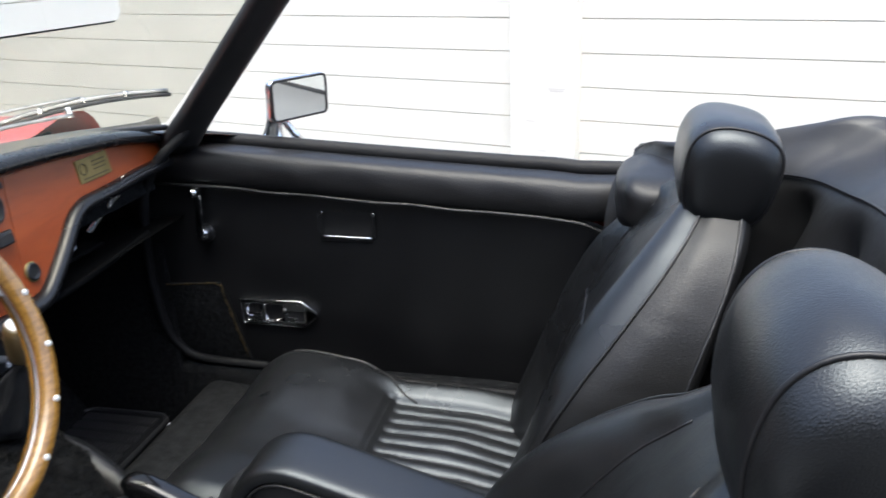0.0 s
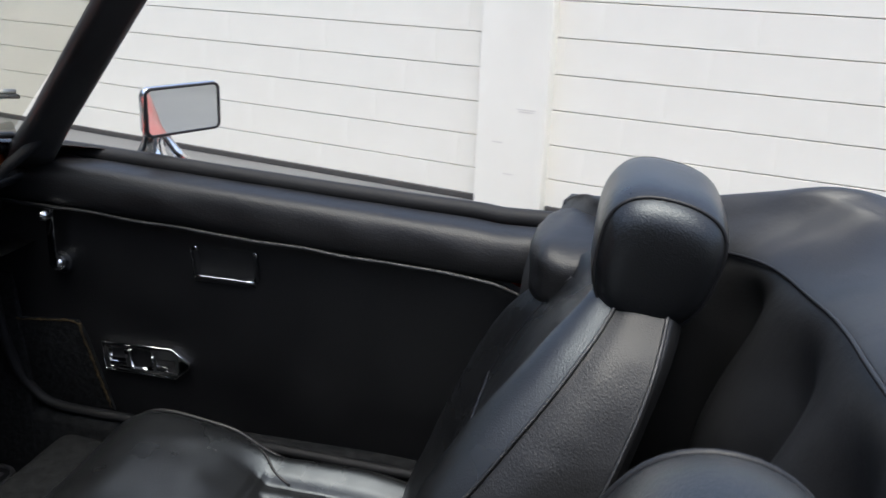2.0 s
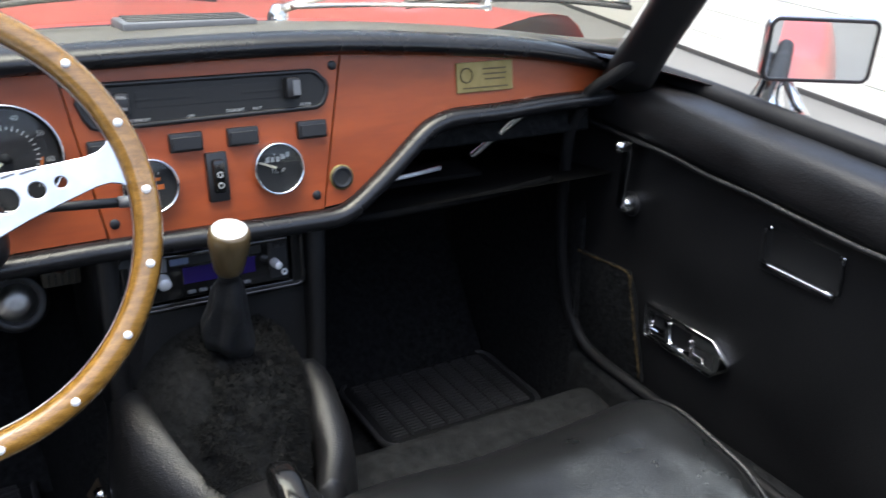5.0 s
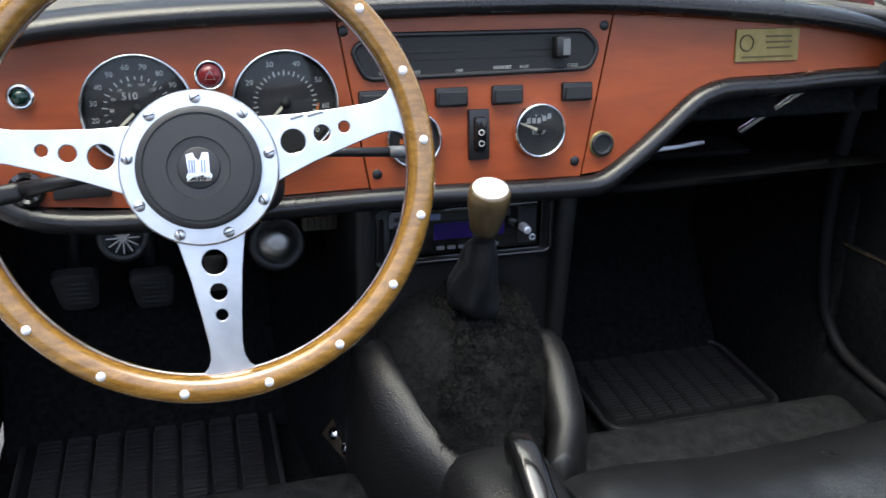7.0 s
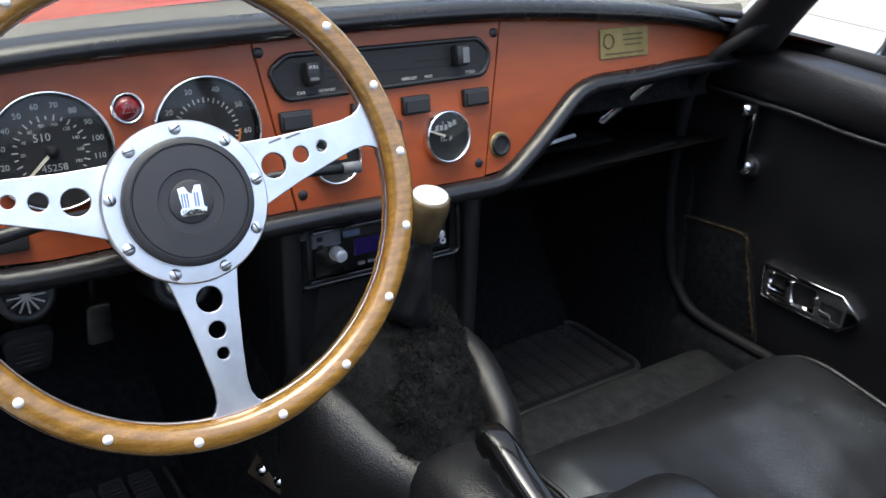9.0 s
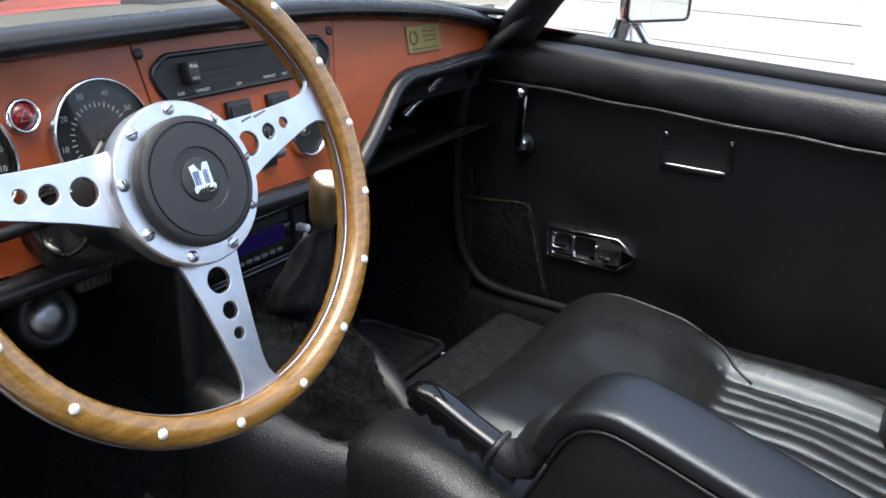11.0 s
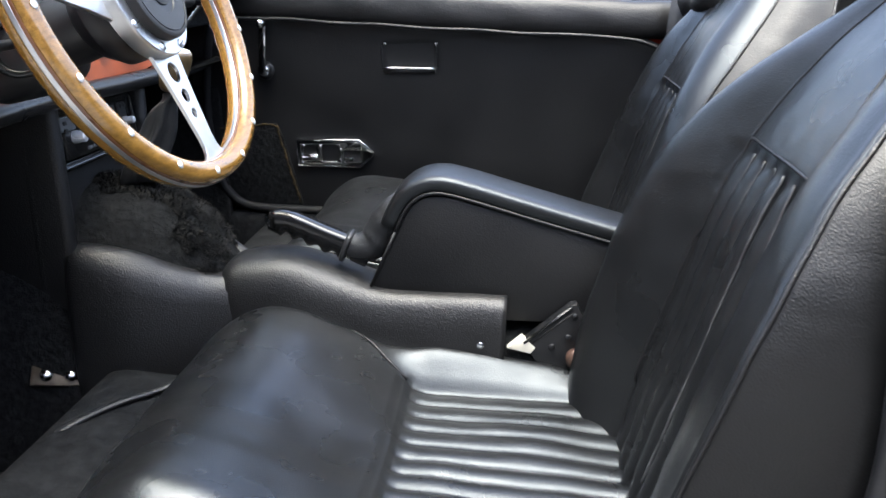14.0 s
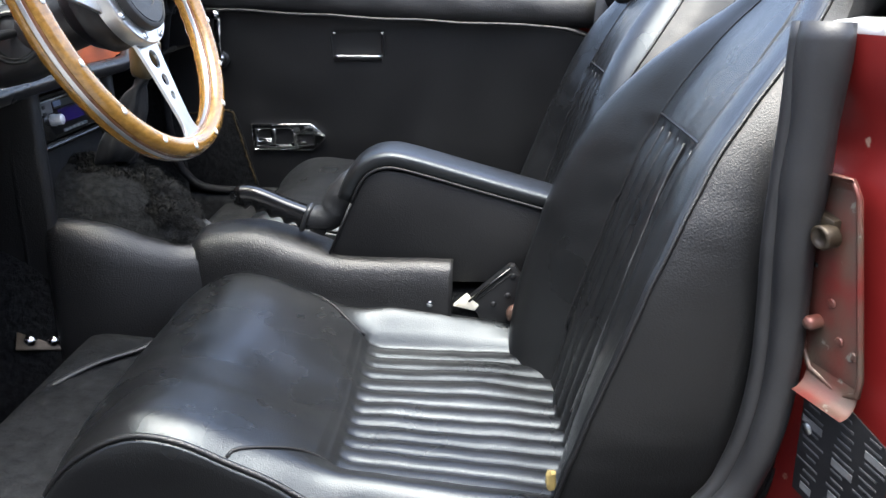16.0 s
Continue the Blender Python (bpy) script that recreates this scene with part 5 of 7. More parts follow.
def spoke(angle, hub, holes):
    c = radians(angle)
    w = [(0.040, 0.028), (0.056, 0.0238), (0.08, 0.0190), (0.11, 0.0148), (0.133, 0.0122), (0.143, 0.0128), (0.149, 0.0155), (0.157, 0.024)]
    up = [(r, h) for r, h in w]
    dn = [(r, -h) for r, h in reversed(w)]
    bm = plate(up + dn, [circle(r, 0, s, 20) for r, s in holes], 0.0035, 0.0007)
    return part("spoke", bm, ALU, wheel, "brushed aluminium spoke with three round holes", smooth=False, m=WM @ Matrix.Rotation(c, 4, "Z") @ Matrix.Translation((0, 0, -0.005)))


H3 = [(0.0700, 0.0093), (0.0925, 0.0062), (0.1100, 0.0044)]
for a in (14.4, -85.6, 171.4):
    spoke(a, 0.05, H3)
v, f = lathe([(0.0562, -0.0125), (0.0567, 0.0005), (0.0562, 0.0024), (0.0552, 0.0034), (0.046, 0.0038), (0.040, 0.0038), (0.040, -0.0125)], 72)
mesh("hub_ring", v, f, ALU, wheel, "polished aluminium hub ring", m=WH, edges=True)
v, f = lathe([(0.0440, 0.003), (0.0440, 0.011), (0.0432, 0.0132), (0.0415, 0.0142), (0.0392, 0.0145), (0.0388, 0.0132), (0.0380, 0.0132), (0.0376, 0.0145), (0.0222, 0.0150), (0.0216, 0.0138), (0.0150, 0.0136), (0.0146, 0.0146), (0.0132, 0.0152), (0.0, 0.0156)], 64)
mesh("boss_pad", v, f, BOSS, wheel, "matt black boss pad", m=WH, edges=True)
for k in range(9):
    a = radians(90.5 - 40 * k)
    s = screw(wheel, WH @ Matrix.Translation((0.0505 * math.cos(a), 0.0505 * math.sin(a), 0.0034)), 0.0042, ALU)
    part("screw_slot", rbox(0.0075, 0.0009, 0.0006, 0.0001, 1), DIAL, s, m=WH @ Matrix.Translation((0.0505 * math.cos(a), 0.0505 * math.sin(a), 0.0053)) @ Matrix.Rotation(a * 2.3, 4, "Z"))
# maker's emblem as a plain shield of pale shapes, the maker's script as bars
em = part("emblem", plate([(-0.0105, -0.007), (-0.0095, -0.0115), (0.0095, -0.0115), (0.011, -0.006), (0.009, -0.0045), (0.0085, 0.0125), (0.0035, 0.0125), (0.0005, 0.006), (-0.0015, 0.0075), (-0.0045, 0.0125), (-0.010, 0.011), (-0.0085, -0.004)], depth=0.002, bevel=0.0004), LATCH, wheel, "small chrome shield emblem with blue enamel", m=WH @ Matrix.Translation((0, 0, 0.0150)) @ Matrix.Scale(0.86, 4))
ENAMEL = mat("worn enamel", (0.16, 0.20, 0.36), (0.22, 0.27, 0.42), 0.3)
for ex in (-0.0064, -0.0046, -0.0028, 0.0022, 0.0042):
    bar("emblem_stripe", 0.0010, 0.0095, WH @ Matrix.Translation((ex, 0.001, 0.0172)), ENAMEL, em)
for ex in (-0.004, 0.0, 0.004):
    bar("emblem_stripe", 0.0022, 0.0018, WH @ Matrix.Translation((ex, -0.0078, 0.0172)), DIAL, em)
bar("script_bar", 0.010, 0.0016, WM @ Matrix.Rotation(radians(14.4), 4, "Z") @ Matrix.Translation((0.078, 0.0165, -0.0012)), GREY_PLASTIC, wheel)
bar("script_bar", 0.012, 0.0016, WM @ Matrix.Rotation(radians(14.4), 4, "Z") @ Matrix.Translation((0.092, 0.0150, -0.0012)), GREY_PLASTIC, wheel)
v, f = lathe([(0.050, -0.03), (0.040, -0.045), (0.034, -0.05), (0.0, -0.05)], 32)
mesh("hub_back", v, f, PLASTIC, wheel, m=WM)
v, f = lathe([(0.0, -0.006), (0.052, -0.006), (0.050, -0.031)], 32)
mesh("hub_back", v, f, PLASTIC, wheel, m=WM)

# ---- seats ----
def make_seat(SY, lift, rise, shift, worn, ridge, sweep, head, size, tip, curl, puff, lean, drop, crest_rows, welt_rows, torn, label):
    seat = thing("bucket_seat", (-0.25, SY, 0.205), label, "car seat", "front seats")
    cush = spline([(-0.585, 0, 0.222), (-0.612, 0, 0.27), (-0.612, 0, 0.325), (-0.585, 0, 0.362), (-0.535, 0, 0.382), (-0.48, 0, 0.378), (-0.42, 0, 0.352), (-0.345, 0, 0.318), (-0.30, 0, 0.308), (-0.20, 0, 0.292), (-0.10, 0, 0.280), (-0.03, 0, 0.275)], 180)


    def cushion(a, b):
        p = cush[round(a * 179)]
        n = b * 2 - 1
        s = 1 if n > 0 else -1
        m = abs(n)
        x, z = p.x, p.z
        z += lift * smooth01(0.222, 0.30, z)
        x += shift * smooth01(0.0, 0.2, -x)
        z += rise * smooth01(-0.46, -0.35, x)
        top = smooth01(0.24, 0.36, z) if x < -0.5 else 1.0
        if m < 0.86:
            v = m / 0.86 * 0.222
        else:
            v = 0.222 + 0.006 * math.sin((m - 0.86) / 0.14 * math.pi)
        back = smooth01(-0.40, -0.30, x)
        bol = 0.014 * back * smooth01(0.150, 0.192, v)
        if s > 0:  # the bolster beside the tunnel stands taller at its front
            bol += ridge * back * (1 - smooth01(-0.34, -0.10, x)) * smooth01(0.152, 0.200, v)
        elif x < -0.40:
            x += sweep * smooth01(0.06, 0.21, v) * smooth01(-0.40, -0.56, x)
        edge = -(0.016 + 0.014 * back) * smooth01(0.182, 0.226, v) ** 1.6
        crown = 0.018 * (1 - back) * smooth01(0.0, 0.2, v) * smooth01(-0.60, -0.50, x) if x > -0.6 else 0
        z += bol + edge * top + crown
        front = -0.342 + shift * 0.9
        if x > front and v < 0.155 and x < -0.06:
            ends = smooth01(front, front + 0.017, x)
            z += (0.0062 * abs(math.sin(math.pi * (v * s + 0.155) / 0.02818)) ** 0.55 - 0.0055) * ends * (1 - smooth01(0.150, 0.157, v))
        if front - 0.010 < x <= front + 0.004:
            z -= 0.003 * (v < 0.157)
        z -= 0.008 * smooth01(front - 0.002, front + 0.007, x) * (1 - smooth01(0.150, 0.166, v))
        z -= 0.005 * math.exp(-((x - front + 0.075) / 0.055) ** 2 - ((v * s + 0.01) / 0.10) ** 2)
        wr = noise.noise(Vector((x * 10, v * s * 10, 1.7))) * 0.004 + noise.noise(Vector((x * 26, v * s * 26, 4.7))) * 0.0012
        z += wr * top
        rear = smooth01(-0.42, -0.12, x)
        z += 0.016 * rear
        v *= 1 + 0.10 * rear - (0.06 if sweep and s < 0 else 0.0)
        if m > 0.86:
            z += (0.215 - z) * smooth01(0.88, 1.0, m)
        return (x, SY + s * v, z)


    v, f = grid(cushion, 180, 181)
    cu = mesh("cushion", v, f, LEATHER, seat, "creased black leather cushion with a fluted panel")


    def cush_top(x, y):
        """Height of the cushion at a place."""
        a = min(range(180), key=lambda k: abs(cush[k].x - x) + (10 if cush[k].z < 0.3 and cush[k].x < -0.5 else 0))
        b = 0.5 + 0.5 * 0.86 * (y - SY) / 0.222
        return Vector(cushion(a / 179, b))


    for s in (1, -1):
        path = [Vector(cushion(k / 179, 0.5 + s * 0.5 * 0.85)) + Vector((0, s * 0.002, 0.002)) for k in range(16, 172, 2)]
        v, f = tube(path, 0.0030, 8)
        mesh("piping", v, f, SIDE_LEATHER, cu, "leather piping")
        path = [cush_top(x, y) + Vector((0, 0, 0.001)) for x, y in ((-0.342 + shift, SY + s * 0.155), (-0.365 + shift, SY + s * 0.165), (-0.39 + shift, SY + s * 0.185), (-0.42 + shift, SY + s * 0.205), (-0.43 + shift, SY + s * 0.215))]
        v, f = tube(spline(path, 16), 0.0018, 6)
        mesh("seam", v, f, PIPING, cu)
    deep_in = [k for k in range(0, 180, 2) if -0.318 + shift < cush[k].x + shift < -0.10]
    for q in range(-5, 5):  # stitched grooves of the fluted panel
        path = [Vector(cushion(k / 179, 0.5 + 0.43 * 0.02818 * (q + 0.5) / 0.222)) + Vector((0, 0, 0.0006)) for k in deep_in]
        v, f = tube(path, 0.0011, 6)
        mesh("flute_stitching", v, f, STITCH, cu, "worn stitched groove")
    part("seat_base", rbox(0.48, 0.40, 0.05, 0.01, 2), PLASTIC, seat, m=Matrix.Translation((-0.32, SY, 0.215)))
    part("seat_runner", rbox(0.46, 0.03, 0.03, 0.004, 1), STEEL, seat, m=Matrix.Translation((-0.30, SY + 0.17, 0.205)))
    part("seat_runner", rbox(0.46, 0.03, 0.03, 0.004, 1), STEEL, seat, m=Matrix.Translation((-0.30, SY - 0.17, 0.205)))

    back_f = curve1([(0.24, -0.115), (0.35, -0.084), (0.50, -0.036), (0.61, 0.004), (0.70, 0.050), (0.76, 0.092), (0.80, 0.125), (0.84, 0.150)])
    back_r = curve1([(0.24, 0.075), (0.35, 0.095), (0.50, 0.132), (0.61, 0.158), (0.70, 0.186), (0.76, 0.204), (0.80, 0.210), (0.84, 0.214)])
    back_w = curve1([(0.24, 0.205), (0.35, 0.225), (0.50, 0.228), (0.60, 0.218), (0.66, 0.200), (0.72, 0.168), (0.77, 0.130), (0.80, 0.092), (0.84, 0.058)])
    crest, welt = curve1(crest_rows), curve1(welt_rows)

    def backrest(a, b):
        z = 0.245 + 0.59 * a
        w = back_w(min(z + drop * smooth01(0.45, 0.62, z), 0.84))
        xf, xr = back_f(z) + lean * smooth01(0.55, 0.84, z), back_r(z) + lean * smooth01(0.55, 0.84, z)
        if b < 0.62:  # front and flanks
            n = (b / 0.62) * 2 - 1
            s = 1 if n >= 0 else -1
            m = abs(n)
            deep, c, p = xr - xf, crest(z) * (worn if s < 0 else 1.0), welt(z)
            # plain middle, seam, rounded bolster, piped edge, flank, rear edge
            rows = ((0.0, 0.0, 0.0), (0.22, 0.25 * w, 0.0), (0.40, 0.46 * w, 0.0), (0.46, 0.53 * w, -0.18 * c), (0.55, 0.67 * w, -0.80 * c), (0.64, 0.81 * w, -1.08 * c),
                    (0.73, 0.94 * w, -0.72 * c + 0.35 * p), (0.80, 1.0 * w, p), (0.88, 1.03 * w + 0.004, p + 0.36 * (0.82 * deep - p)), (1.0, 1.02 * w, 0.82 * deep))
            k = max(q for q in range(len(rows) - 1) if rows[q][0] <= m)
            t = (m - rows[k][0]) / (rows[k + 1][0] - rows[k][0])
            a0, a1 = rows[max(k - 1, 0)], rows[min(k + 2, len(rows) - 1)]
            v, dx = (0.5 * (2 * rows[k][q] + (rows[k + 1][q] - a0[q]) * t + (2 * a0[q] - 5 * rows[k][q] + 4 * rows[k + 1][q] - a1[q]) * t * t + (3 * rows[k][q] - a0[q] - 3 * rows[k + 1][q] + a1[q]) * t ** 3) for q in (1, 2))
            x = xf + dx
            if m > 0.80:
                v += 0.0010 * noise.noise(Vector((z * 90, m * 20, 4.7)))
            lim = 0.108
            if v < lim and z < 0.625:
                x -= (0.0105 * abs(math.sin(math.pi * (v * s + lim) / 0.036)) ** 0.6 - 0.006) * smooth01(0.625, 0.60, z) * (1 - smooth01(lim - 0.006, lim, v))
                x += 0.004 * smooth01(0.625, 0.61, z)
            x += 0.0026 * noise.noise(Vector((z * 12, v * s * 12, 9.1))) + 0.0011 * noise.noise(Vector((z * 40, v * s * 40, 2.1)))
            return (x, SY + s * v, z)
        n = 1 - (b - 0.62) / 0.38 * 2
        s = 1 if n >= 0 else -1
        m = abs(n)
        x = xf + (xr - xf) * (0.82 + 0.18 * (1 - m ** 3))
        return (x, SY + s * 1.02 * w * m ** 0.8, z)


    v, f = grid(backrest, 90, 190, wrap=True)
    top_ring = list(range(89 * 190, 90 * 190))
    f.append(tuple(top_ring))
    bk = mesh("backrest", v, f, LEATHER, seat, "black leather backrest with side bolsters and a fluted panel")
    bk.data.materials.append(FLANK_VINYL)  # the flanks behind the piping are vinyl
    for q in bk.data.polygons[:89 * 190]:
        e = (q.index % 190 + 0.5) / 190
        q.material_index = int(not (0.31 * 0.2 < e < 0.62 - 0.31 * 0.2))
    for s in (1, -1):
        for m_at in (0.80, 0.992):
            path = [Vector(backrest(k / 89, 0.31 + s * 0.31 * m_at)) + Vector((-0.0015, s * 0.001, 0)) for k in range(2, 90)]
            v, f = tube(path, 0.0021, 8)
            mesh("piping", v, f, SIDE_LEATHER, bk, "leather piping")
        path = [Vector(backrest(k / 89, 0.31 + s * 0.31 * 0.41)) for k in range(2, 80)]
        v, f = tube(path, 0.0014, 6)
        mesh("seam", v, f, PIPING, bk)
    for q in range(-2, 3):  # stitched grooves of the fluted panel
        path = [Vector(backrest(a, 0.31 + 0.31 * 0.40 * q * 0.036 / 0.105)) + Vector((-0.0012, 0, 0)) for a in steps(0.12, 0.63, 40)]
        v, f = tube(path, 0.0012, 6)
        mesh("flute_stitching", v, f, STITCH, bk, "worn stitched groove")
    path = [Vector(backrest((0.627 - 0.245) / 0.59, 0.31 + 0.31 * q)) + Vector((-0.002, 0, 0)) for q in steps(-0.40, 0.40, 16)]
    v, f = tube(path, 0.0016, 6)
    mesh("panel_welt", v, f, PIPING, bk)

    # headrest: a rounded block with a piped oval on each flank
    HC, HS = Vector(head), Vector(size)
    HR = Matrix.Rotation(radians(tip), 3, "Y")


    def headrest(a, b):
        th, ph = (a - 0.5) * math.pi, b * 2 * math.pi

        def pw(c, e):
            return math.copysign(abs(c) ** e, c)
        y = HS.y * pw(math.sin(th), puff)
        k = pw(math.cos(th), 0.8 * puff)
        x = HS.x * k * pw(math.cos(ph), curl)
        z = HS.z * k * pw(math.sin(ph), curl)
        x *= 1.0 + (0.26 if puff < 0.6 else 0.0) * 0.46 * (z / HS.z)
        q = HR @ Vector((x, y, z))
        q += Vector((1, 0, 0.4)) * 0.0015 * noise.noise(q * 25)
        return tuple(HC + q)


    v, f = grid(headrest, 48, 48, wrap=True)
    hd = mesh("headrest", v, f, LEATHER, seat, "padded black leather headrest")
    for s in (1, -1):
        path = [Vector(headrest(0.5 + s * 0.22, k / 48)) + Vector((0, s * 0.0005, 0)) for k in range(48)]
        v, f = tube(path, 0.0021, 8, closed=True)
        mesh("piping", v, f, PIPING, hd, "leather piping")
    if torn:
        torn_bm = rbox(0.009, 0.012, 0.018, 0.004, 3)
        for q in torn_bm.verts:
            q.co *= 1 + 0.35 * noise.noise(q.co * 190)
        part("torn_edge", torn_bm, FOAM, seat, "yellow foam showing at a torn corner", m=Matrix.Translation((-0.130, -0.497, 0.344)))
    return seat


make_seat(-0.29, 0.0, 0.0, 0.0, 0.55, 0.024, 0.010, (0.187, -0.312, 0.826), (0.064, 0.112, 0.086), 6, 0.92, 0.75, 0.020, 0.036,
          [(0.24, 0.036), (0.35, 0.056), (0.50, 0.062), (0.57, 0.057), (0.63, 0.050), (0.68, 0.036), (0.74, 0.012), (0.84, 0.002)],
          [(0.24, -0.028), (0.35, -0.036), (0.50, -0.034), (0.58, -0.026), (0.65, -0.018), (0.70, -0.008), (0.76, 0.008), (0.84, 0.010)],
          True, "black leather driver seat with fluted panels and torn foam corner")
make_seat(0.25, 0.042, 0.022, 0.035, 1.0, 0.0, 0.0, (0.176, 0.25, 0.840), (0.058, 0.100, 0.067), 10, 0.75, 0.54, 0.0, 0.0,
          [(0.24, 0.022), (0.38, 0.032), (0.48, 0.028), (0.59, 0.024), (0.68, 0.022), (0.73, 0.015), (0.84, 0.002)],
          [(0.24, -0.020), (0.35, -0.026), (0.50, -0.018), (0.58, -0.006), (0.62, 0.003), (0.69, 0.018), (0.76, 0.024), (0.84, 0.018)],
          False, "black leather passenger seat with fluted panels and piped headrest")

# ---- centre console ----
cons = thing("radio_console", (-0.77, MID, 0.50), "black vinyl console below the fascia holding the radio", "console")
CU, CV, CN = Vector((0, 1, 0)), Vector((-0.10, 0, 1)).normalized(), Vector((1, 0, 0.10)).normalized()


def cmat(y, z, off=0.0):
    return axes(Vector((-0.760 - 0.10 * (z - 0.60), y, z)) + CN * off, CU, CV, CN)


part("console_front", rbox(0.25, 0.24, 0.03, 0.010, 3), VINYL, cons, m=cmat(-0.012, 0.565, -0.015))
for s, y in ((1, 0.103), (-1, -0.128)):
    part("console_cheek", rbox(0.22, 0.022, 0.34, 0.009, 3), VINYL, cons, "black vinyl console cheek", m=Matrix.Translation((-0.845, y, 0.51)))
v, f = tube([(-0.772, -0.110, 0.655), (-0.774, -0.110, 0.56), (-0.776, -0.108, 0.44), (-0.780, -0.104, 0.32), (-0.784, -0.102, 0.215)], [0.028, 0.030, 0.032, 0.032, 0.033], 14, squash=0.8)
mesh("console_post", v, f, SIDE_LEATHER, cons, "padded black post beside the console")
part("bezel_plate", plate(rrect(0.107, 0.037, 0.010), [rrect(0.090, 0.027, 0.003)], 0.012, 0.002), GLOSS_BLACK, cons, "gloss black radio surround", m=cmat(-0.015, 0.602, 0.0))
v, f = tube([cmat(-0.015, 0.602, 0.0125) @ Vector((x, y, 0)) for x, y in rrect(0.103, 0.033, 0.009)], 0.0032, 8, closed=True)
mesh("bezel_rim", v, f, GLOSS_BLACK, cons)

radio = thing("car_radio", (-0.74, -0.014, 0.58), "black and silver radio with a blue display", "radio")
part("radio_face", rbox(0.170, 0.052, 0.016, 0.002, 2), GLOSS_BLACK, radio, m=cmat(-0.014, 0.603, 0.004))
part("silver_corner", rbox(0.034, 0.016, 0.003, 0.001, 1), GREY_PLASTIC, radio, "grey button field", m=cmat(-0.084, 0.619, 0.0125))
part("silver_corner", rbox(0.022, 0.044, 0.003, 0.001, 1), PLASTIC, radio, m=cmat(0.058, 0.604, 0.0125))
part("display", rbox(0.082, 0.019, 0.002, 0.0006, 1), LCD, radio, "dark blue display", m=cmat(-0.010, 0.603, 0.0125))
part("button_panel", rbox(0.020, 0.007, 0.002, 0.0006, 1), PANEL_BLUE, radio, "pale blue-grey button panel", m=cmat(-0.054, 0.621, 0.0145))
part("cassette_slot", rbox(0.10, 0.010, 0.002, 0.0006, 1), DIAL, radio, m=cmat(-0.012, 0.620, 0.0125))
for y, r, off in ((-0.0735, 0.0072, 0.0125), (0.052, 0.0048, 0.016)):
    v, f = lathe([(r * 1.12, 0.0), (r * 1.10, 0.005), (r, 0.006), (r * 0.97, 0.014), (r * 0.8, 0.0152), (0, 0.0146)], 28)
    mesh("radio_knob", v, f, SILVER, radio, "silver rotary knob", m=cmat(y, 0.602, off))
for k in range(6):
    part("radio_button", rbox(0.009, 0.004, 0.003, 0.0008, 1), GREY_PLASTIC, radio, m=cmat(-0.043 + 0.0125 * k, 0.584, 0.0128))
for y, z in ((-0.092, 0.621), (-0.092, 0.612), (0.064, 0.621), (0.056, 0.621)):
    part("radio_button", rbox(0.0065, 0.005, 0.003, 0.0008, 1), PLASTIC, radio, m=cmat(y, z, 0.0145))
v, f = lathe([(0.004, 0), (0.004, 0.002), (0.002, 0.002), (0.002, 0.0)], 14)
mesh("socket", v, f, SILVER, radio, m=cmat(0.064, 0.588, 0.0135))

# shaggy cover over the gearbox hump
fleece = thing("gearbox_carpet", (-0.68, MID, 0.48), "black shaggy carpet hump round the gear lever", "carpet")
fl_h = curve1([(-0.80, 0.535), (-0.74, 0.542), (-0.68, 0.535), (-0.63, 0.512), (-0.585, 0.455), (-0.56, 0.39), (-0.55, 0.34)])
fl_w = curve1([(-0.80, 0.092), (-0.72, 0.088), (-0.66, 0.076), (-0.60, 0.054), (-0.55, 0.042)])


def fleece_at(a, b):
    x = -0.80 + 0.25 * a
    t = (b - 0.5) * math.pi
    s, c = math.sin(t), math.cos(t)
    h = fl_h(x)
    y = fl_w(x) * math.copysign(abs(s) ** 0.85, s)
    z = 0.33 + (h - 0.33) * abs(c) ** 0.5
    p = Vector((x, MID + 0.012 - 0.02 * smooth01(-0.70, -0.58, x) + y, z))
    d = 0.006 * noise.noise(p * 28) + 0.004 * noise.noise(p * 70)
    return (p.x + d, p.y + d * 0.6 * (1 if y > 0 else -1), p.z + d)


v, f = grid(fleece_at, 60, 80)
mesh("pile_base", v, f, FLEECE, fleece)
tv, tf = [], []
rnd = random.Random(11)
for k in range(36000):
    a, b = rnd.random(), rnd.uniform(0.04, 0.96)
    if k % 2:  # the steep sides
        b = rnd.choice((0.002 + 0.10 * rnd.random() ** 2, 0.998 - 0.10 * rnd.random() ** 2))
    p = Vector(fleece_at(a, b))
    q = Vector(fleece_at(min(a + 0.01, 1), b)) - p
    w = Vector(fleece_at(a, min(b + 0.01, 1))) - p
    nn = q.cross(w)
    nn = (nn if nn.z + 3 * nn.y * (b - 0.5) > 0 else -nn).normalized() if nn.length else Vector((0, 0, 1))
    lean = Vector((rnd.gauss(0.25, 0.45), rnd.gauss(0, 0.45), rnd.gauss(-0.25, 0.25)))
    tip = p + (nn + lean).normalized() * rnd.uniform(0.003, 0.007)
    side = Vector((rnd.uniform(-1, 1), rnd.uniform(-1, 1), 0)).normalized() * 0.0009
    i = len(tv)
    tv += [p - side, p + side, tip]
    tf.append((i, i + 1, i + 2))
tagged(mesh("shag", tv, tf, FLEECE, fleece, smooth=False), kind="stuff")

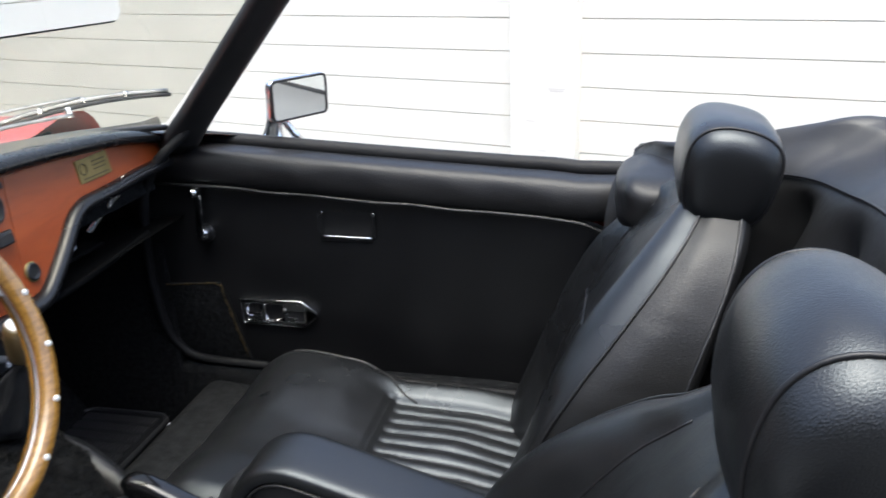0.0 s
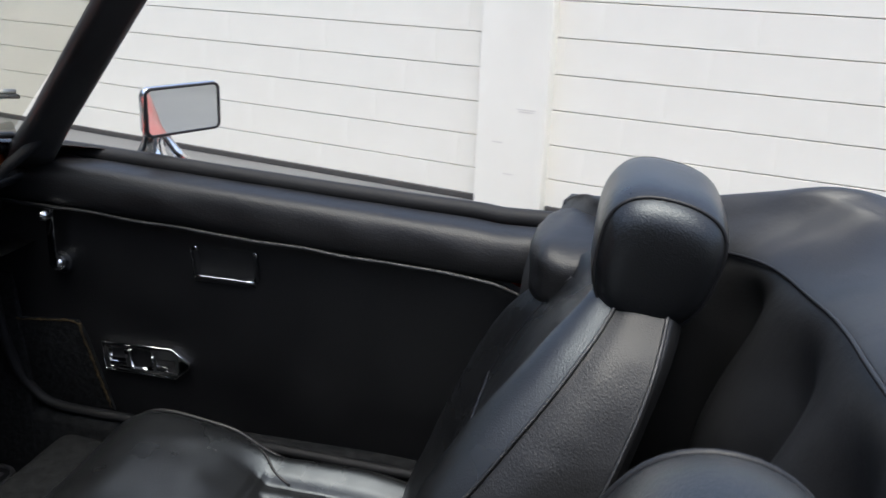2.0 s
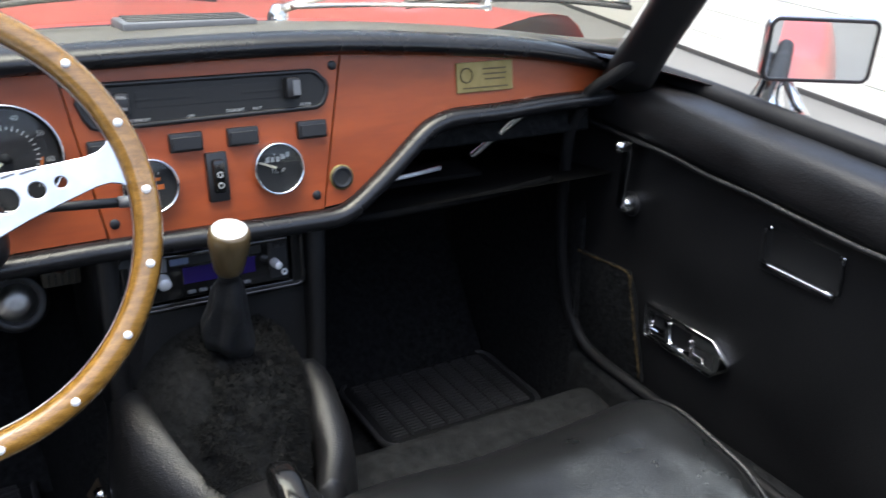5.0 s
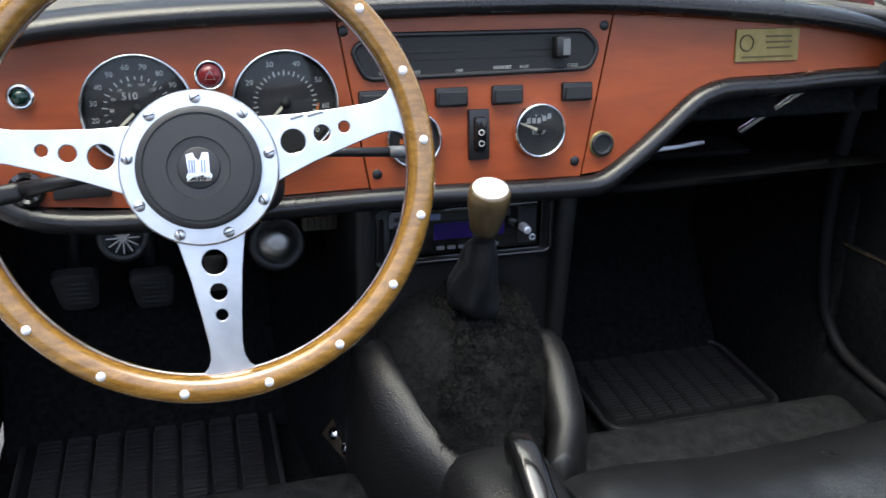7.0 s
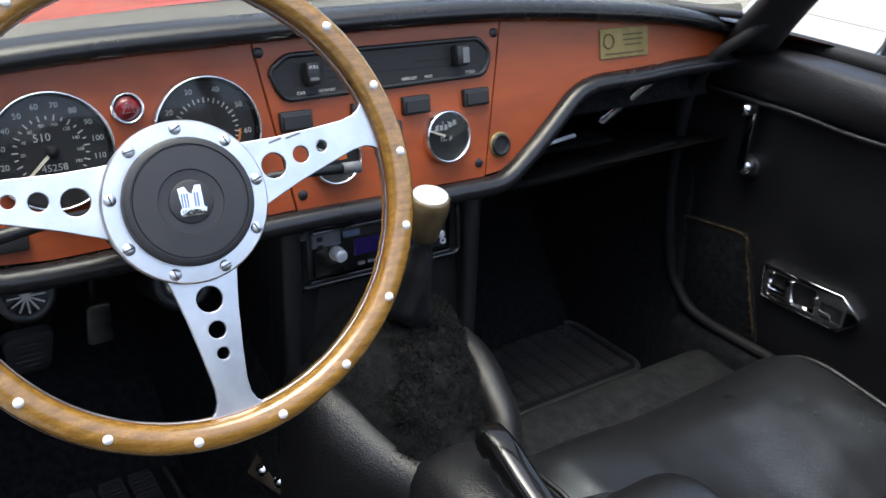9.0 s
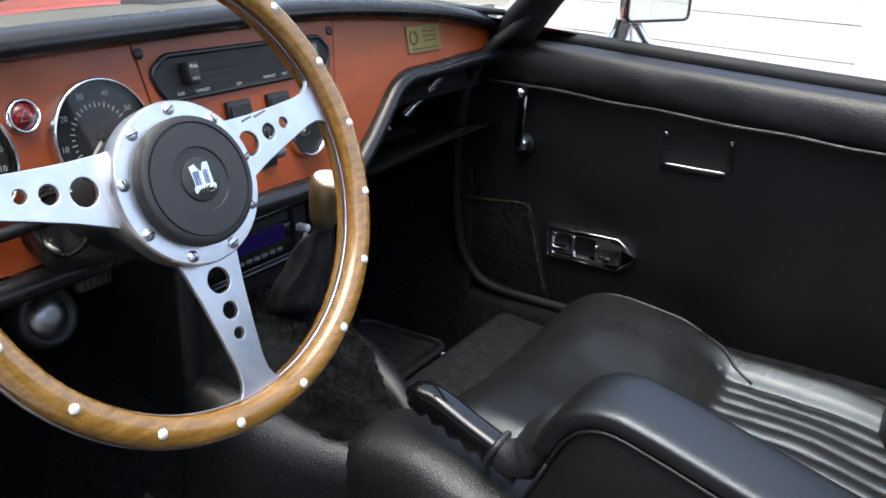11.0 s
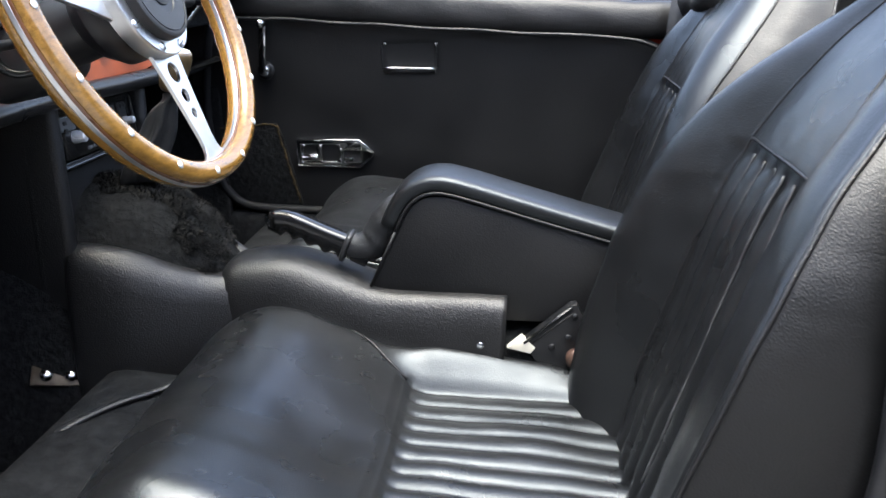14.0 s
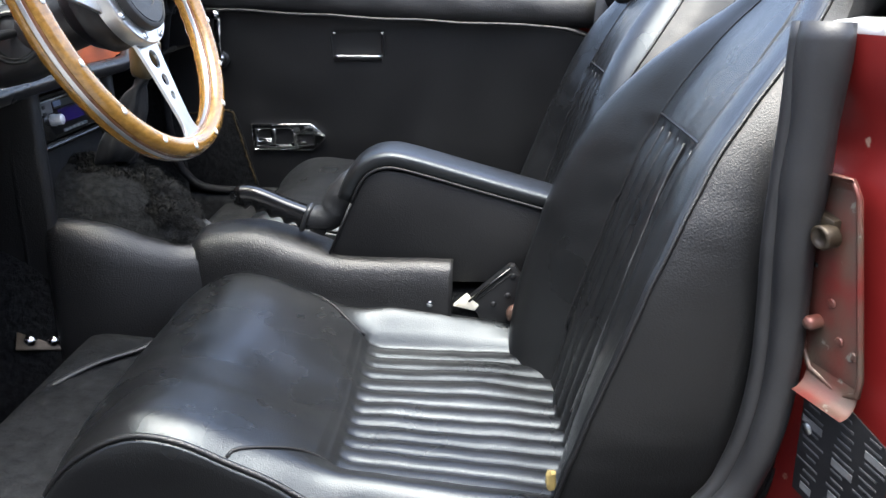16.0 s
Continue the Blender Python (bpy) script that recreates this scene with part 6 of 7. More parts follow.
# vinyl knee pads each side of the hump
def knee_pad(name, path, label, out, thick=0.021):
    """A soft pad: top edge path with its foot, bulging towards out."""
    th = thing(name, (path[0][0], path[0][1], 0.22), label, "console pad", "padded tunnel trim")
    tops = spline([p[:3] for p in path], 40)
    rings = []
    for k, p in enumerate(tops):
        e = k / 39
        th_k = thick + 0.005 * math.sin(math.pi * e)
        endf = min(1, 0.6 + 6.0 * e)
        foot = 0.215
        prof = [(-0.9, 0.0), (-0.6, 0.8), (0.0, 1.15), (0.75, 0.85), (1.25, 0.0), (1.6, -0.35 * (p.z - foot) / 0.02), (1.55, -0.70 * (p.z - foot) / 0.02), (0.9, -1.0 * (p.z - foot) / 0.02), (-0.6, -1.0 * (p.z - foot) / 0.02), (-0.9, -0.5 * (p.z - foot) / 0.02)]
        loop = [(p.x, p.y + out * th_k * endf * q[0], p.z - 0.02 + 0.02 * q[1]) for q in prof]
        rings.append([tuple(z) for z in spline(loop + [loop[0]], 33)[:-1]])
    v, f = loft(rings)
    mesh("pad_skin", v, f, SIDE_LEATHER, th, edges=False)
    v, f = tube([Vector(q) + Vector((-0.001, 0, 0)) for q in rings[0]], 0.0022, 6, closed=True)
    mesh("edge_binding", v, f, PIPING, th, "bound front edge")
    return th


knee_pad("knee_pad", [(-0.757, -0.112, 0.470), (-0.735, -0.116, 0.482), (-0.68, -0.106, 0.470), (-0.63, -0.086, 0.444), (-0.595, -0.068, 0.430), (-0.55, -0.050, 0.424)], "bulging black vinyl pad on the driver side of the tunnel", -1)
knee_pad("knee_pad", [(-0.735, 0.078, 0.474), (-0.72, 0.081, 0.476), (-0.67, 0.077, 0.458), (-0.62, 0.068, 0.434), (-0.59, 0.052, 0.422), (-0.57, 0.042, 0.418)], "bulging black vinyl pad on the passenger side of the tunnel", 1, 0.017)

cover = thing("tunnel_cover", (-0.42, MID, 0.33), "padded black vinyl tunnel cover between the seats", "console")
cov_t = curve1([(-0.605, 0.395), (-0.59, 0.425), (-0.565, 0.440), (-0.50, 0.444), (-0.42, 0.420), (-0.39, 0.410), (-0.30, 0.406), (-0.225, 0.404)])


def cover_at(a, b):
    x = -0.605 + 0.38 * a
    t = cov_t(x)
    e = smooth01(-0.605, -0.57, x)
    w = 0.030 + 0.020 * e
    y = [(-1.15, 0.215), (-1.22, 0.30), (-1.15, t - 0.04), (-1.0, t - 0.012), (-0.8, t), (0, t + 0.006), (0.8, t), (1.0, t - 0.012), (1.15, t - 0.04), (1.22, 0.30), (1.15, 0.215)]
    return x, y, w


rings = []
for k in range(50):
    x, prof, w = cover_at(k / 49, 0)
    loop = spline([(0, p[0] * w, p[1]) for p in prof], 41)
    rings.append([(x + 0.05 * max(0, 0.40 - q.z) * -1 * smooth01(0.85, 1, k / 49), MID - 0.010 + q.y, q.z + 0.0015 * noise.noise(Vector((x * 20, q.y * 20, q.z * 20)))) for q in loop])
v = [p for r in rings for p in r]
f = [(a * 41 + b, a * 41 + b + 1, (a + 1) * 41 + b + 1, (a + 1) * 41 + b) for a in range(49) for b in range(40)]
f += [tuple(range(41))[::-1], tuple(range(49 * 41, 50 * 41))]
mesh("cover_skin", v, f, SIDE_LEATHER, cover)
v, f = tube(spline([(-0.615, -0.070, 0.420), (-0.612, -0.064, 0.431), (-0.608, -0.046, 0.441), (-0.605, -0.015, 0.447), (-0.601, 0.012, 0.442), (-0.600, 0.022, 0.436)], 24), 0.0026, 8)
mesh("cover_edge", v, f, STITCH, cover, "bound front edge of the tunnel cover")
screw(cover, axes(Vector((-0.257, -0.0925, 0.352)), Vector((1, 0, 0)), Vector((0, 0, 1)), Vector((0, -1, 0))), 0.0045)
bx = Vector((0.025, 0.011, -0.005)).normalized()
bn = Vector((0.30, -0.72, 0.62))
bn = (bn - bx * bn.dot(bx)).normalized()
BK = axes(Vector((-0.773, -0.144, 0.317)) + bn * 0.012, bx, bn.cross(bx), bn)
# steel bracket at the foot of the console post
brk = part("bracket", rbox(0.062, 0.026, 0.004, 0.0015, 2), RUSTED, cons, "small browned steel bracket with two screws", m=BK)
for x in (-0.014, 0.014):
    v, f = lathe([(0.0085, 0), (0.0085, 0.002), (0.0068, 0.0048), (0.003, 0.0065), (0, 0.0068)], 16)
    mesh("screw", v, f, CHROME, brk, m=BK @ Matrix.Translation((x, 0, 0.002)))

# ---- gear lever ----
gear = thing("gear_lever", (-0.665, -0.03, 0.53), "gear lever with a wooden knob, pale cap and leather boot", "gear lever")
G0, G1 = Vector((-0.667, -0.032, 0.53)), Vector((-0.626, -0.034, 0.702))
gd = (G1 - G0).normalized()
gx = gd.cross(Vector((0, 1, 0))).normalized()
GM = axes(G1, gx, gd.cross(gx), gd)
v, f = lathe([(0.0, -0.050), (0.012, -0.050), (0.0145, -0.046), (0.0165, -0.035), (0.0192, -0.020), (0.0202, -0.010), (0.0195, -0.003), (0.0175, 0.0), (0.0168, 0.0)], 36)
mesh("knob", v, f, KNOB_WOOD, gear, "brown wooden knob", m=GM)
v, f = lathe([(0.0170, -0.002), (0.0166, 0.0012), (0.012, 0.0022), (0, 0.0026)], 32)
mesh("knob_cap", v, f, KNOB_CAP, gear, "white enamel cap", m=GM)
v, f = lathe([(0.006, -0.058), (0.006, -0.045)], 14)
mesh("shaft", v, f, CHROME, gear, m=GM)
boot_line = spline([tuple(GM @ Vector((0, 0, -0.050))), tuple(GM @ Vector((0, 0, -0.058))), (-0.652, -0.031, 0.632), (-0.664, -0.029, 0.598), (-0.679, -0.026, 0.562), (-0.690, -0.024, 0.528)], 44)
boot_r = curve1([(0, 0.0105), (0.06, 0.0112), (0.16, 0.0150), (0.4, 0.0205), (0.7, 0.0245), (0.88, 0.0255), (0.96, 0.021), (1.0, 0.014)])
rings = []
for k, p in enumerate(boot_line):
    e = k / 43
    row = []
    for t in steps(0, 2 * math.pi, 48)[:-1]:
        c = smooth01(0.08, 0.35, e)
        r = boot_r(e) * (1 + c * (0.18 * math.sin(2 * t + 0.7 + e * 0.8) + 0.13 * math.sin(5 * t + 3 * e) + 0.16 * noise.noise(Vector((math.cos(t) * 1.9, math.sin(t) * 1.9, e * 4)))))
        lobe = smooth01(0.30, 0.85, e)
        r *= 1 + 0.30 * lobe * (math.exp(-(((t - 4.4) + math.pi) % (2 * math.pi) - math.pi) ** 2 / 0.5) + 0.7 * math.exp(-(((t - 1.3) + math.pi) % (2 * math.pi) - math.pi) ** 2 / 0.35)) - 0.28 * lobe * math.exp(-(((t - 0.2) + math.pi) % (2 * math.pi) - math.pi) ** 2 / 0.12)
        row.append((p.x + r * math.cos(t), p.y + 0.92 * r * math.sin(t), p.z + 0.35 * r * math.cos(t) - 0.010 * lobe * math.sin(t)))
    rings.append(row)
v, f = loft(rings, False)
mesh("boot", v, f, GAITER, gear, "creased black leather boot")

# ---- handbrake ----
hb = thing("handbrake", (-0.44, -0.03, 0.44), "black handbrake lever with a finger grip and leather gaiter", "handbrake")
hp = spline([(-0.527, -0.030, 0.490), (-0.50, -0.030, 0.487), (-0.46, -0.030, 0.470), (-0.43, -0.030, 0.458), (-0.40, -0.030, 0.445)], 60)
rings = []
for k, p in enumerate(hp):
    d = (hp[min(k + 1, 59)] - hp[max(k - 1, 0)]).normalized()
    up = Vector((-d.z, 0, d.x))
    end = 0.80 + 0.20 * smooth01(0, 4, k)
    row = []
    for t in steps(0, 2 * math.pi, 28)[:-1]:
        c, q = math.cos(t), math.sin(t)
        yy = 0.0142 * end * math.copysign(abs(c) ** 0.55, c)
        zz = 0.0150 * end * math.copysign(abs(q) ** 0.55, q)
        if q < -0.2 and 4 < k < 50:
            zz += 0.0032 * math.sin(k * 0.68)
        row.append(tuple(p + Vector((0, yy, 0)) + up * zz))
    rings.append(row)
v, f = loft(rings)
grip = mesh("grip", v, f, GRIP, hb, "gloss black grip with finger ridges")
v, f = lathe([(0.0125, -0.003), (0.0125, 0.0), (0.008, 0.001), (0.0065, 0.006), (0, 0.007)], 16)
hx = (hp[0] - hp[2]).normalized()
mesh("button", v, f, CHROME, grip, m=axes(hp[0], hx.cross(Vector((0, 1, 0))), Vector((0, 1, 0)), hx))
gp = spline([(-0.432, -0.030, 0.459), (-0.415, -0.030, 0.456), (-0.395, -0.028, 0.462), (-0.375, -0.026, 0.485), (-0.350, -0.024, 0.505), (-0.335, -0.02, 0.49)], 30)
v, f = tube(gp, [0.0165 + 0.010 * smooth01(0, 0.6, k / 29) + 0.0022 * noise.noise(Vector((k * 0.35, 3.3, 1.1))) for k in range(30)], 16)
mesh("gaiter", v, f, GAITER, hb, "soft black leather gaiter")
cd = (hp[46] - hp[44]).normalized()
cu_ = Vector((-cd.z, 0, cd.x))
v, f = tube([hp[45] + Vector((0, 1, 0)) * 0.0165 * math.copysign(abs(math.cos(t)) ** 0.6, math.cos(t)) + cu_ * 0.0172 * math.copysign(abs(math.sin(t)) ** 0.6, math.sin(t)) for t in steps(0, 2 * math.pi, 30)[:-1]], 0.0038, 8, closed=True)
mesh("gaiter_collar", v, f, GAITER, hb, "rolled collar of the gaiter")

# ---- armrest ----
arm = thing("armrest", (-0.22, -0.02, 0.38), "black vinyl armrest box with a padded sloping top and piping", "armrest")
A0, A1 = -0.060, 0.022
side_out = [(-0.395, 0.415), (-0.350, 0.508), (-0.338, 0.524), (-0.318, 0.531), (-0.29, 0.528), (-0.098, 0.473), (0.10, 0.415), (0.10, 0.365), (-0.236, 0.372)]
bm = plate([(x, z) for x, z in side_out], depth=A1 - A0, bevel=0.003)
part("box", bm, VINYL, arm, "flat black vinyl box", m=axes(Vector((0, A1, 0)), Vector((1, 0, 0)), Vector((0, 0, 1)), Vector((0, -1, 0))))
top_line = spline([(-0.362, 0, 0.487), (-0.350, 0, 0.512), (-0.335, 0, 0.528), (-0.312, 0, 0.535), (-0.28, 0, 0.529), (-0.19, 0, 0.502), (-0.098, 0, 0.475), (0.0, 0, 0.446), (0.10, 0, 0.417)], 50)
rings = []
for k, p in enumerate(top_line):
    d = (top_line[min(k + 1, 49)] - top_line[max(k - 1, 0)]).normalized()
    up = Vector((-d.z, 0, d.x))
    ring_ = []
    for j in range(24):
        t = 2 * math.pi * j / 24
        c, s = math.cos(t), math.sin(t)
        yy = (A0 + A1) / 2 + (A1 - A0 + 0.008) / 2 * math.copysign(abs(c) ** 0.45, c)
        hh = 0.012 * math.copysign(abs(s) ** 0.6, s) + 0.010
        q = p + up * hh
        ring_.append((q.x, yy, q.z))
    rings.append(ring_)
v, f = loft(rings)
mesh("top_pad", v, f, LEATHER, arm, "padded leather top")
for y in (A0 - 0.0025, A1 + 0.0025):
    v, f = tube([Vector((p.x, y, p.z)) for p in top_line], 0.0022, 8)
    mesh("piping", v, f, PIPING, arm)
v, f = tube([(-0.362, A0 - 0.002, 0.487), (-0.395, A0 - 0.002, 0.415)], 0.002, 8)
mesh("piping", v, f, PIPING, arm)

# ---- belt buckle between seat and tunnel ----
bel = thing("belt_buckle", (-0.15, -0.07, 0.21), "black seat belt buckle with a pale tag", "seat belt")
BU = axes(Vector((0, -0.062, 0)), Vector((1, 0, 0)), Vector((0, 0, 1)), Vector((0, -1, 0)))
bo = [(-0.205, 0.352), (-0.148, 0.401), (-0.141, 0.401), (-0.128, 0.378), (-0.124, 0.322), (-0.150, 0.300), (-0.185, 0.318)]
part("buckle_plate", plate(bo, depth=0.014, bevel=0.0015), PLASTIC, bel, "flat black moulded buckle", m=BU)
v, f = tube([BU @ Vector((x, z, 0.015)) for x, z in ((-0.204, 0.350), (-0.176, 0.374), (-0.147, 0.398))], 0.0026, 8, squash=0.8)
mesh("buckle_lip", v, f, GLOSS_BLACK, bel, "raised lip of the buckle")
v, f = tube([BU @ Vector((x, z, 0.014)) for x, z in ((-0.198, 0.346), (-0.172, 0.368), (-0.147, 0.389))], 0.0012, 6)
mesh("buckle_seam", v, f, DIAL, bel)
for bx, bz in ((-0.143, 0.386), (-0.150, 0.358), (-0.170, 0.345)):
    screw(bel, BU @ Matrix.Translation((bx, bz, 0.0142)), 0.0042, PLASTIC, "rivet")
part("tag", plate([(-0.225, 0.343), (-0.207, 0.359), (-0.190, 0.344), (-0.196, 0.336)], depth=0.010, bevel=0.001), TAG_WHITE, bel, "cream tag", m=BU @ Matrix.Translation((0, 0, 0.006)))
v, f = lathe([(0.013, 0), (0.013, 0.008), (0.009, 0.011), (0.006, 0.012), (0, 0.0115)], 18)
mesh("anchor_nut", v, f, ZINC, bel, "rusty anchor nut", m=BU @ Matrix.Translation((-0.140, 0.333, 0.016)))
part("anchor", rbox(0.03, 0.010, 0.12, 0.003, 2), PLASTIC, bel, m=Matrix.Translation((-0.145, -0.069, 0.265)))

# ---- mats and pedals ----


def rubber_mat(label, x0, x1, y0, y1, z, tilt, rows, cols):
    mt = thing("rubber_mat", ((x0 + x1) / 2, (y0 + y1) / 2, z), label, "floor mat", "rubber mats")
    m = Matrix.Translation(((x0 + x1) / 2, (y0 + y1) / 2, z)) @ Matrix.Rotation(radians(tilt), 4, "Y")
    w, d = x1 - x0, y1 - y0
    part("mat_sheet", plate(rrect(w / 2, d / 2, 0.03), depth=0.004, bevel=0.001), TRIM_RUBBER, mt, m=m)
    v, f = tube([m @ Vector((x, y, 0.005)) for x, y in rrect(w / 2 - 0.004, d / 2 - 0.004, 0.028)], 0.004, 6, closed=True)
    mesh("mat_rim", v, f, MAT_RUBBER, mt)
    bm = bmesh.new()
    for i in range(rows):
        for j in range(cols):
            cx = -w / 2 + 0.02 + (w - 0.04) * (i + 0.5) / rows
            cy = -d / 2 + 0.02 + (d - 0.04) * (j + 0.5) / cols
            hx, hy = (w - 0.04) / rows * 0.34, (d - 0.04) / cols * 0.44
            vs = [bm.verts.new((cx + sx * hx * k, cy + sy * hy * k, h)) for h, k in ((0.004, 1), (0.0095, 0.8)) for sx, sy in ((-1, -1), (1, -1), (1, 1), (-1, 1))]
            bm.faces.new(vs[4:])
            for q in range(4):
                bm.faces.new((vs[q], vs[(q + 1) % 4], vs[4 + (q + 1) % 4], vs[4 + q]))
    # ribs are coloured paler than the sheet to stand for their highlights
    tagged(part("mat_ribs", bm, MAT_RUBBER, mt, smooth=False, m=m), kind="stuff")


rubber_mat("ribbed black rubber mat in the passenger footwell", -1.015, -0.815, 0.245, 0.545, 0.222, 0, 22, 8)
rubber_mat("ribbed black rubber mat in the driver footwell", -1.03, -0.78, -0.56, -0.215, 0.208, 0, 24, 8)


def pad_outline(w, h, taper):
    return [(x * (1 - taper * (0.5 - y / (2 * h))), y) for x, y in rrect(w, h, 0.45 * min(w, h))]


def pedal(name, y, z, x, label):
    p = thing(name, (x - 0.06, y, z + 0.1), label, "pedal", "pedals")
    pm = axes(Vector((x, y, z)), Vector((0, 1, 0)), Vector((0.35, 0, 0.94)).normalized(), Vector((0.94, 0, -0.35)).normalized())
    part("pedal_pad", plate(pad_outline(0.029, 0.033, 0.22), depth=0.014, bevel=0.004), MAT_RUBBER, p, "worn rubber pad", m=pm)
    for k in range(5):
        v, f = tube([pm @ Vector((q, -0.018 + 0.009 * k, 0.0142)) for q in (-0.016, 0.0, 0.016)], 0.0011, 6)
        mesh("pad_rib", v, f, MAT_RUBBER, p)
    v, f = tube([(x - 0.008, y, z), (x - 0.05, y, z + 0.10), (x - 0.07, y, z + 0.20)], 0.009, 8)
    mesh("pedal_arm", v, f, PLASTIC, p)


pedal("clutch_pedal", -0.452, 0.458, -0.99, "black rubber clutch pedal")
pedal("brake_pedal", -0.360, 0.450, -0.99, "black rubber brake pedal")
acc = thing("accelerator_pedal", (-1.0, -0.28, 0.55), "worn metal accelerator pedal", "pedal", "pedals")
am = axes(Vector((-0.97, -0.281, 0.471)), Vector((0, 1, 0)), Vector((0.25, 0, 0.97)).normalized(), Vector((0.97, 0, -0.25)).normalized())
part("pedal_pad", plate(pad_outline(0.013, 0.031, -0.15), depth=0.006, bevel=0.002), STEEL, acc, "worn bare metal pad", m=am)
v, f = tube([(-0.972, -0.281, 0.49), (-0.985, -0.281, 0.55), (-1.03, -0.281, 0.62)], 0.006, 8)
mesh("pedal_arm", v, f, PLASTIC, acc)
# round air vent under the fascia
av = thing("air_vent", (-0.80, -0.385, 0.60), "round black air vent under the fascia", "vent")
v, f = lathe([(0.026, -0.03), (0.027, 0.0), (0.023, 0.004), (0.019, 0.0), (0.0, -0.002)], 28)
vb = mesh("vent_body", v, f, PLASTIC, av, m=axes(Vector((-0.80, -0.372, 0.606)), DU, Vector((-0.3, 0, 0.95)).normalized(), Vector((0.95, 0, 0.3)).normalized()))
for k in range(6):
    part("vent_vane", rbox(0.034, 0.002, 0.004, 0.0005, 1), STEEL, vb, m=axes(Vector((-0.797, -0.372, 0.606)), DU, Vector((-0.3, 0, 0.95)).normalized(), Vector((0.95, 0, 0.3)).normalized()) @ Matrix.Rotation(radians(30 * k), 4, "Z"))
# loose black cable in the driver footwell
cb = thing("loose_cable", (-0.78, -0.33, 0.215), "loose black trim cord across the carpet", "cable")
v, f = tube(spline([(-0.60, -0.178, 0.338), (-0.62, -0.203, 0.335), (-0.655, -0.25, 0.338), (-0.69, -0.305, 0.332), (-0.722, -0.322, 0.300)], 24), 0.0045, 8, squash=0.6)
mesh("cord", v, f, RUBBER, cb)

# ---- folded hood ----
hood = thing("folded_hood", (0.45, MID, 0.60), "folded black vinyl hood bundled behind the seats with a piped seam", "convertible top")


# plan line of the seam, from the passenger's door round the back to the driver's side
HOOD_LINE = [(0.060, 0.52), (0.085, 0.47), (0.14, 0.40), (0.235, 0.33), (0.29, 0.26), (0.305, 0.12), (0.305, MID), (0.305, -0.16), (0.29, -0.30), (0.235, -0.40), (0.15, -0.46), (0.09, -0.51)]
HP = spline([(x, y, 0) for x, y in HOOD_LINE], 180)
hz_seam = curve1([(0, 0.765), (0.08, 0.785), (0.2, 0.805), (0.35, 0.824), (0.5, 0.848), (0.75, 0.85), (0.9, 0.81), (1, 0.78)])
hz_top = curve1([(0, 0.79), (0.05, 0.815), (0.12, 0.835), (0.2, 0.868), (0.235, 0.884), (0.275, 0.872), (0.35, 0.886), (0.5, 0.90), (0.65, 0.90), (0.85, 0.87), (1, 0.80)])


def hood_at(a, b):
    k = round(a * 179)
    p = HP[k]
    d = (HP[min(k + 2, 179)] - HP[max(k - 2, 0)]).normalized()
    out = Vector((-d.y, d.x, 0))
    if out.x < 0 and abs(d.x) < 0.9:
        out = -out
    if p.y > 0.3:
        out = Vector((0.5, 0.85, 0)).normalized().lerp(Vector((1, 0.1, 0)), smooth01(0.52, 0.3, p.y)).normalized()
    elif p.y < -0.3:
        out = Vector((0.5, -0.85, 0)).normalized().lerp(Vector((1, -0.1, 0)), smooth01(-0.52, -0.3, p.y)).normalized()
    else:
        out = Vector((1, 0, 0))
    wide = 0.045 + 0.30 * smooth01(0.05, 0.4, a) * smooth01(1.0, 0.6, a)
    zs, zt = hz_seam(a), hz_top(a)
    prof = [(0.02, 0.42), (-0.030, 0.55), (-0.045, 0.66), (-0.022, 0.76), (0.0, zs), (0.22 * wide, zs + 0.55 * (zt - zs)), (0.42 * wide, zt), (0.70 * wide, zt - 0.006), (1.0 * wide, zt - 0.05), (1.12 * wide, zt - 0.16)]
    n = b * (len(prof) - 1)
    j = min(int(n), len(prof) - 2)
    t = n - j
    q0, q1 = prof[max(j - 1, 0)], prof[min(j + 2, len(prof) - 1)]
    p0, p1 = prof[j], prof[j + 1]
    o = [0.5 * (2 * p0[i] + (p1[i] - q0[i]) * t + (2 * q0[i] - 5 * p0[i] + 4 * p1[i] - q1[i]) * t * t + (3 * p0[i] - q0[i] - 3 * p1[i] + q1[i]) * t ** 3) for i in (0, 1)]
    fold = (0.020 * noise.noise(Vector((a * 9, b * 2.2, 0.3))) + 0.008 * noise.noise(Vector((a * 22, b * 7, 5.3)))) * min(1, abs(b - 4 / 9) * 6)
    fold += 0.024 * math.sin(a * 46 + 2.0 * noise.noise(Vector((a * 6, 0.4, 2.0)))) * smooth01(0.44, 0.30, b) * smooth01(0.0, 0.10, b)
    crease = 0.5 - abs(noise.noise(Vector((a * 17 + b * 1.5, b * 2.4 - a * 3, 8.1))))
    fold -= 0.020 * crease ** 3 * smooth01(0.40, 0.28, b) + 0.014 * (0.5 - abs(noise.noise(Vector((a * 11 - b * 4, b * 5, 1.9))))) ** 2 * smooth01(0.50, 0.60, b)
    return tuple(Vector((p.x, p.y, 0)) + out * (o[0] + fold) + Vector((0, 0, o[1] + 0.5 * fold)))


v, f = grid(hood_at, 180, 96)
mesh("hood_cover", v, f, HOOD_CLOTH, hood, "creased black vinyl hood")
v, f = tube([Vector(hood_at(k / 89, 4 / 9)) + Vector((-0.002, 0, 0.003)) for k in range(4, 86)], 0.0020, 8)
mesh("hood_piping", v, f, PIPING, hood, "piped seam")


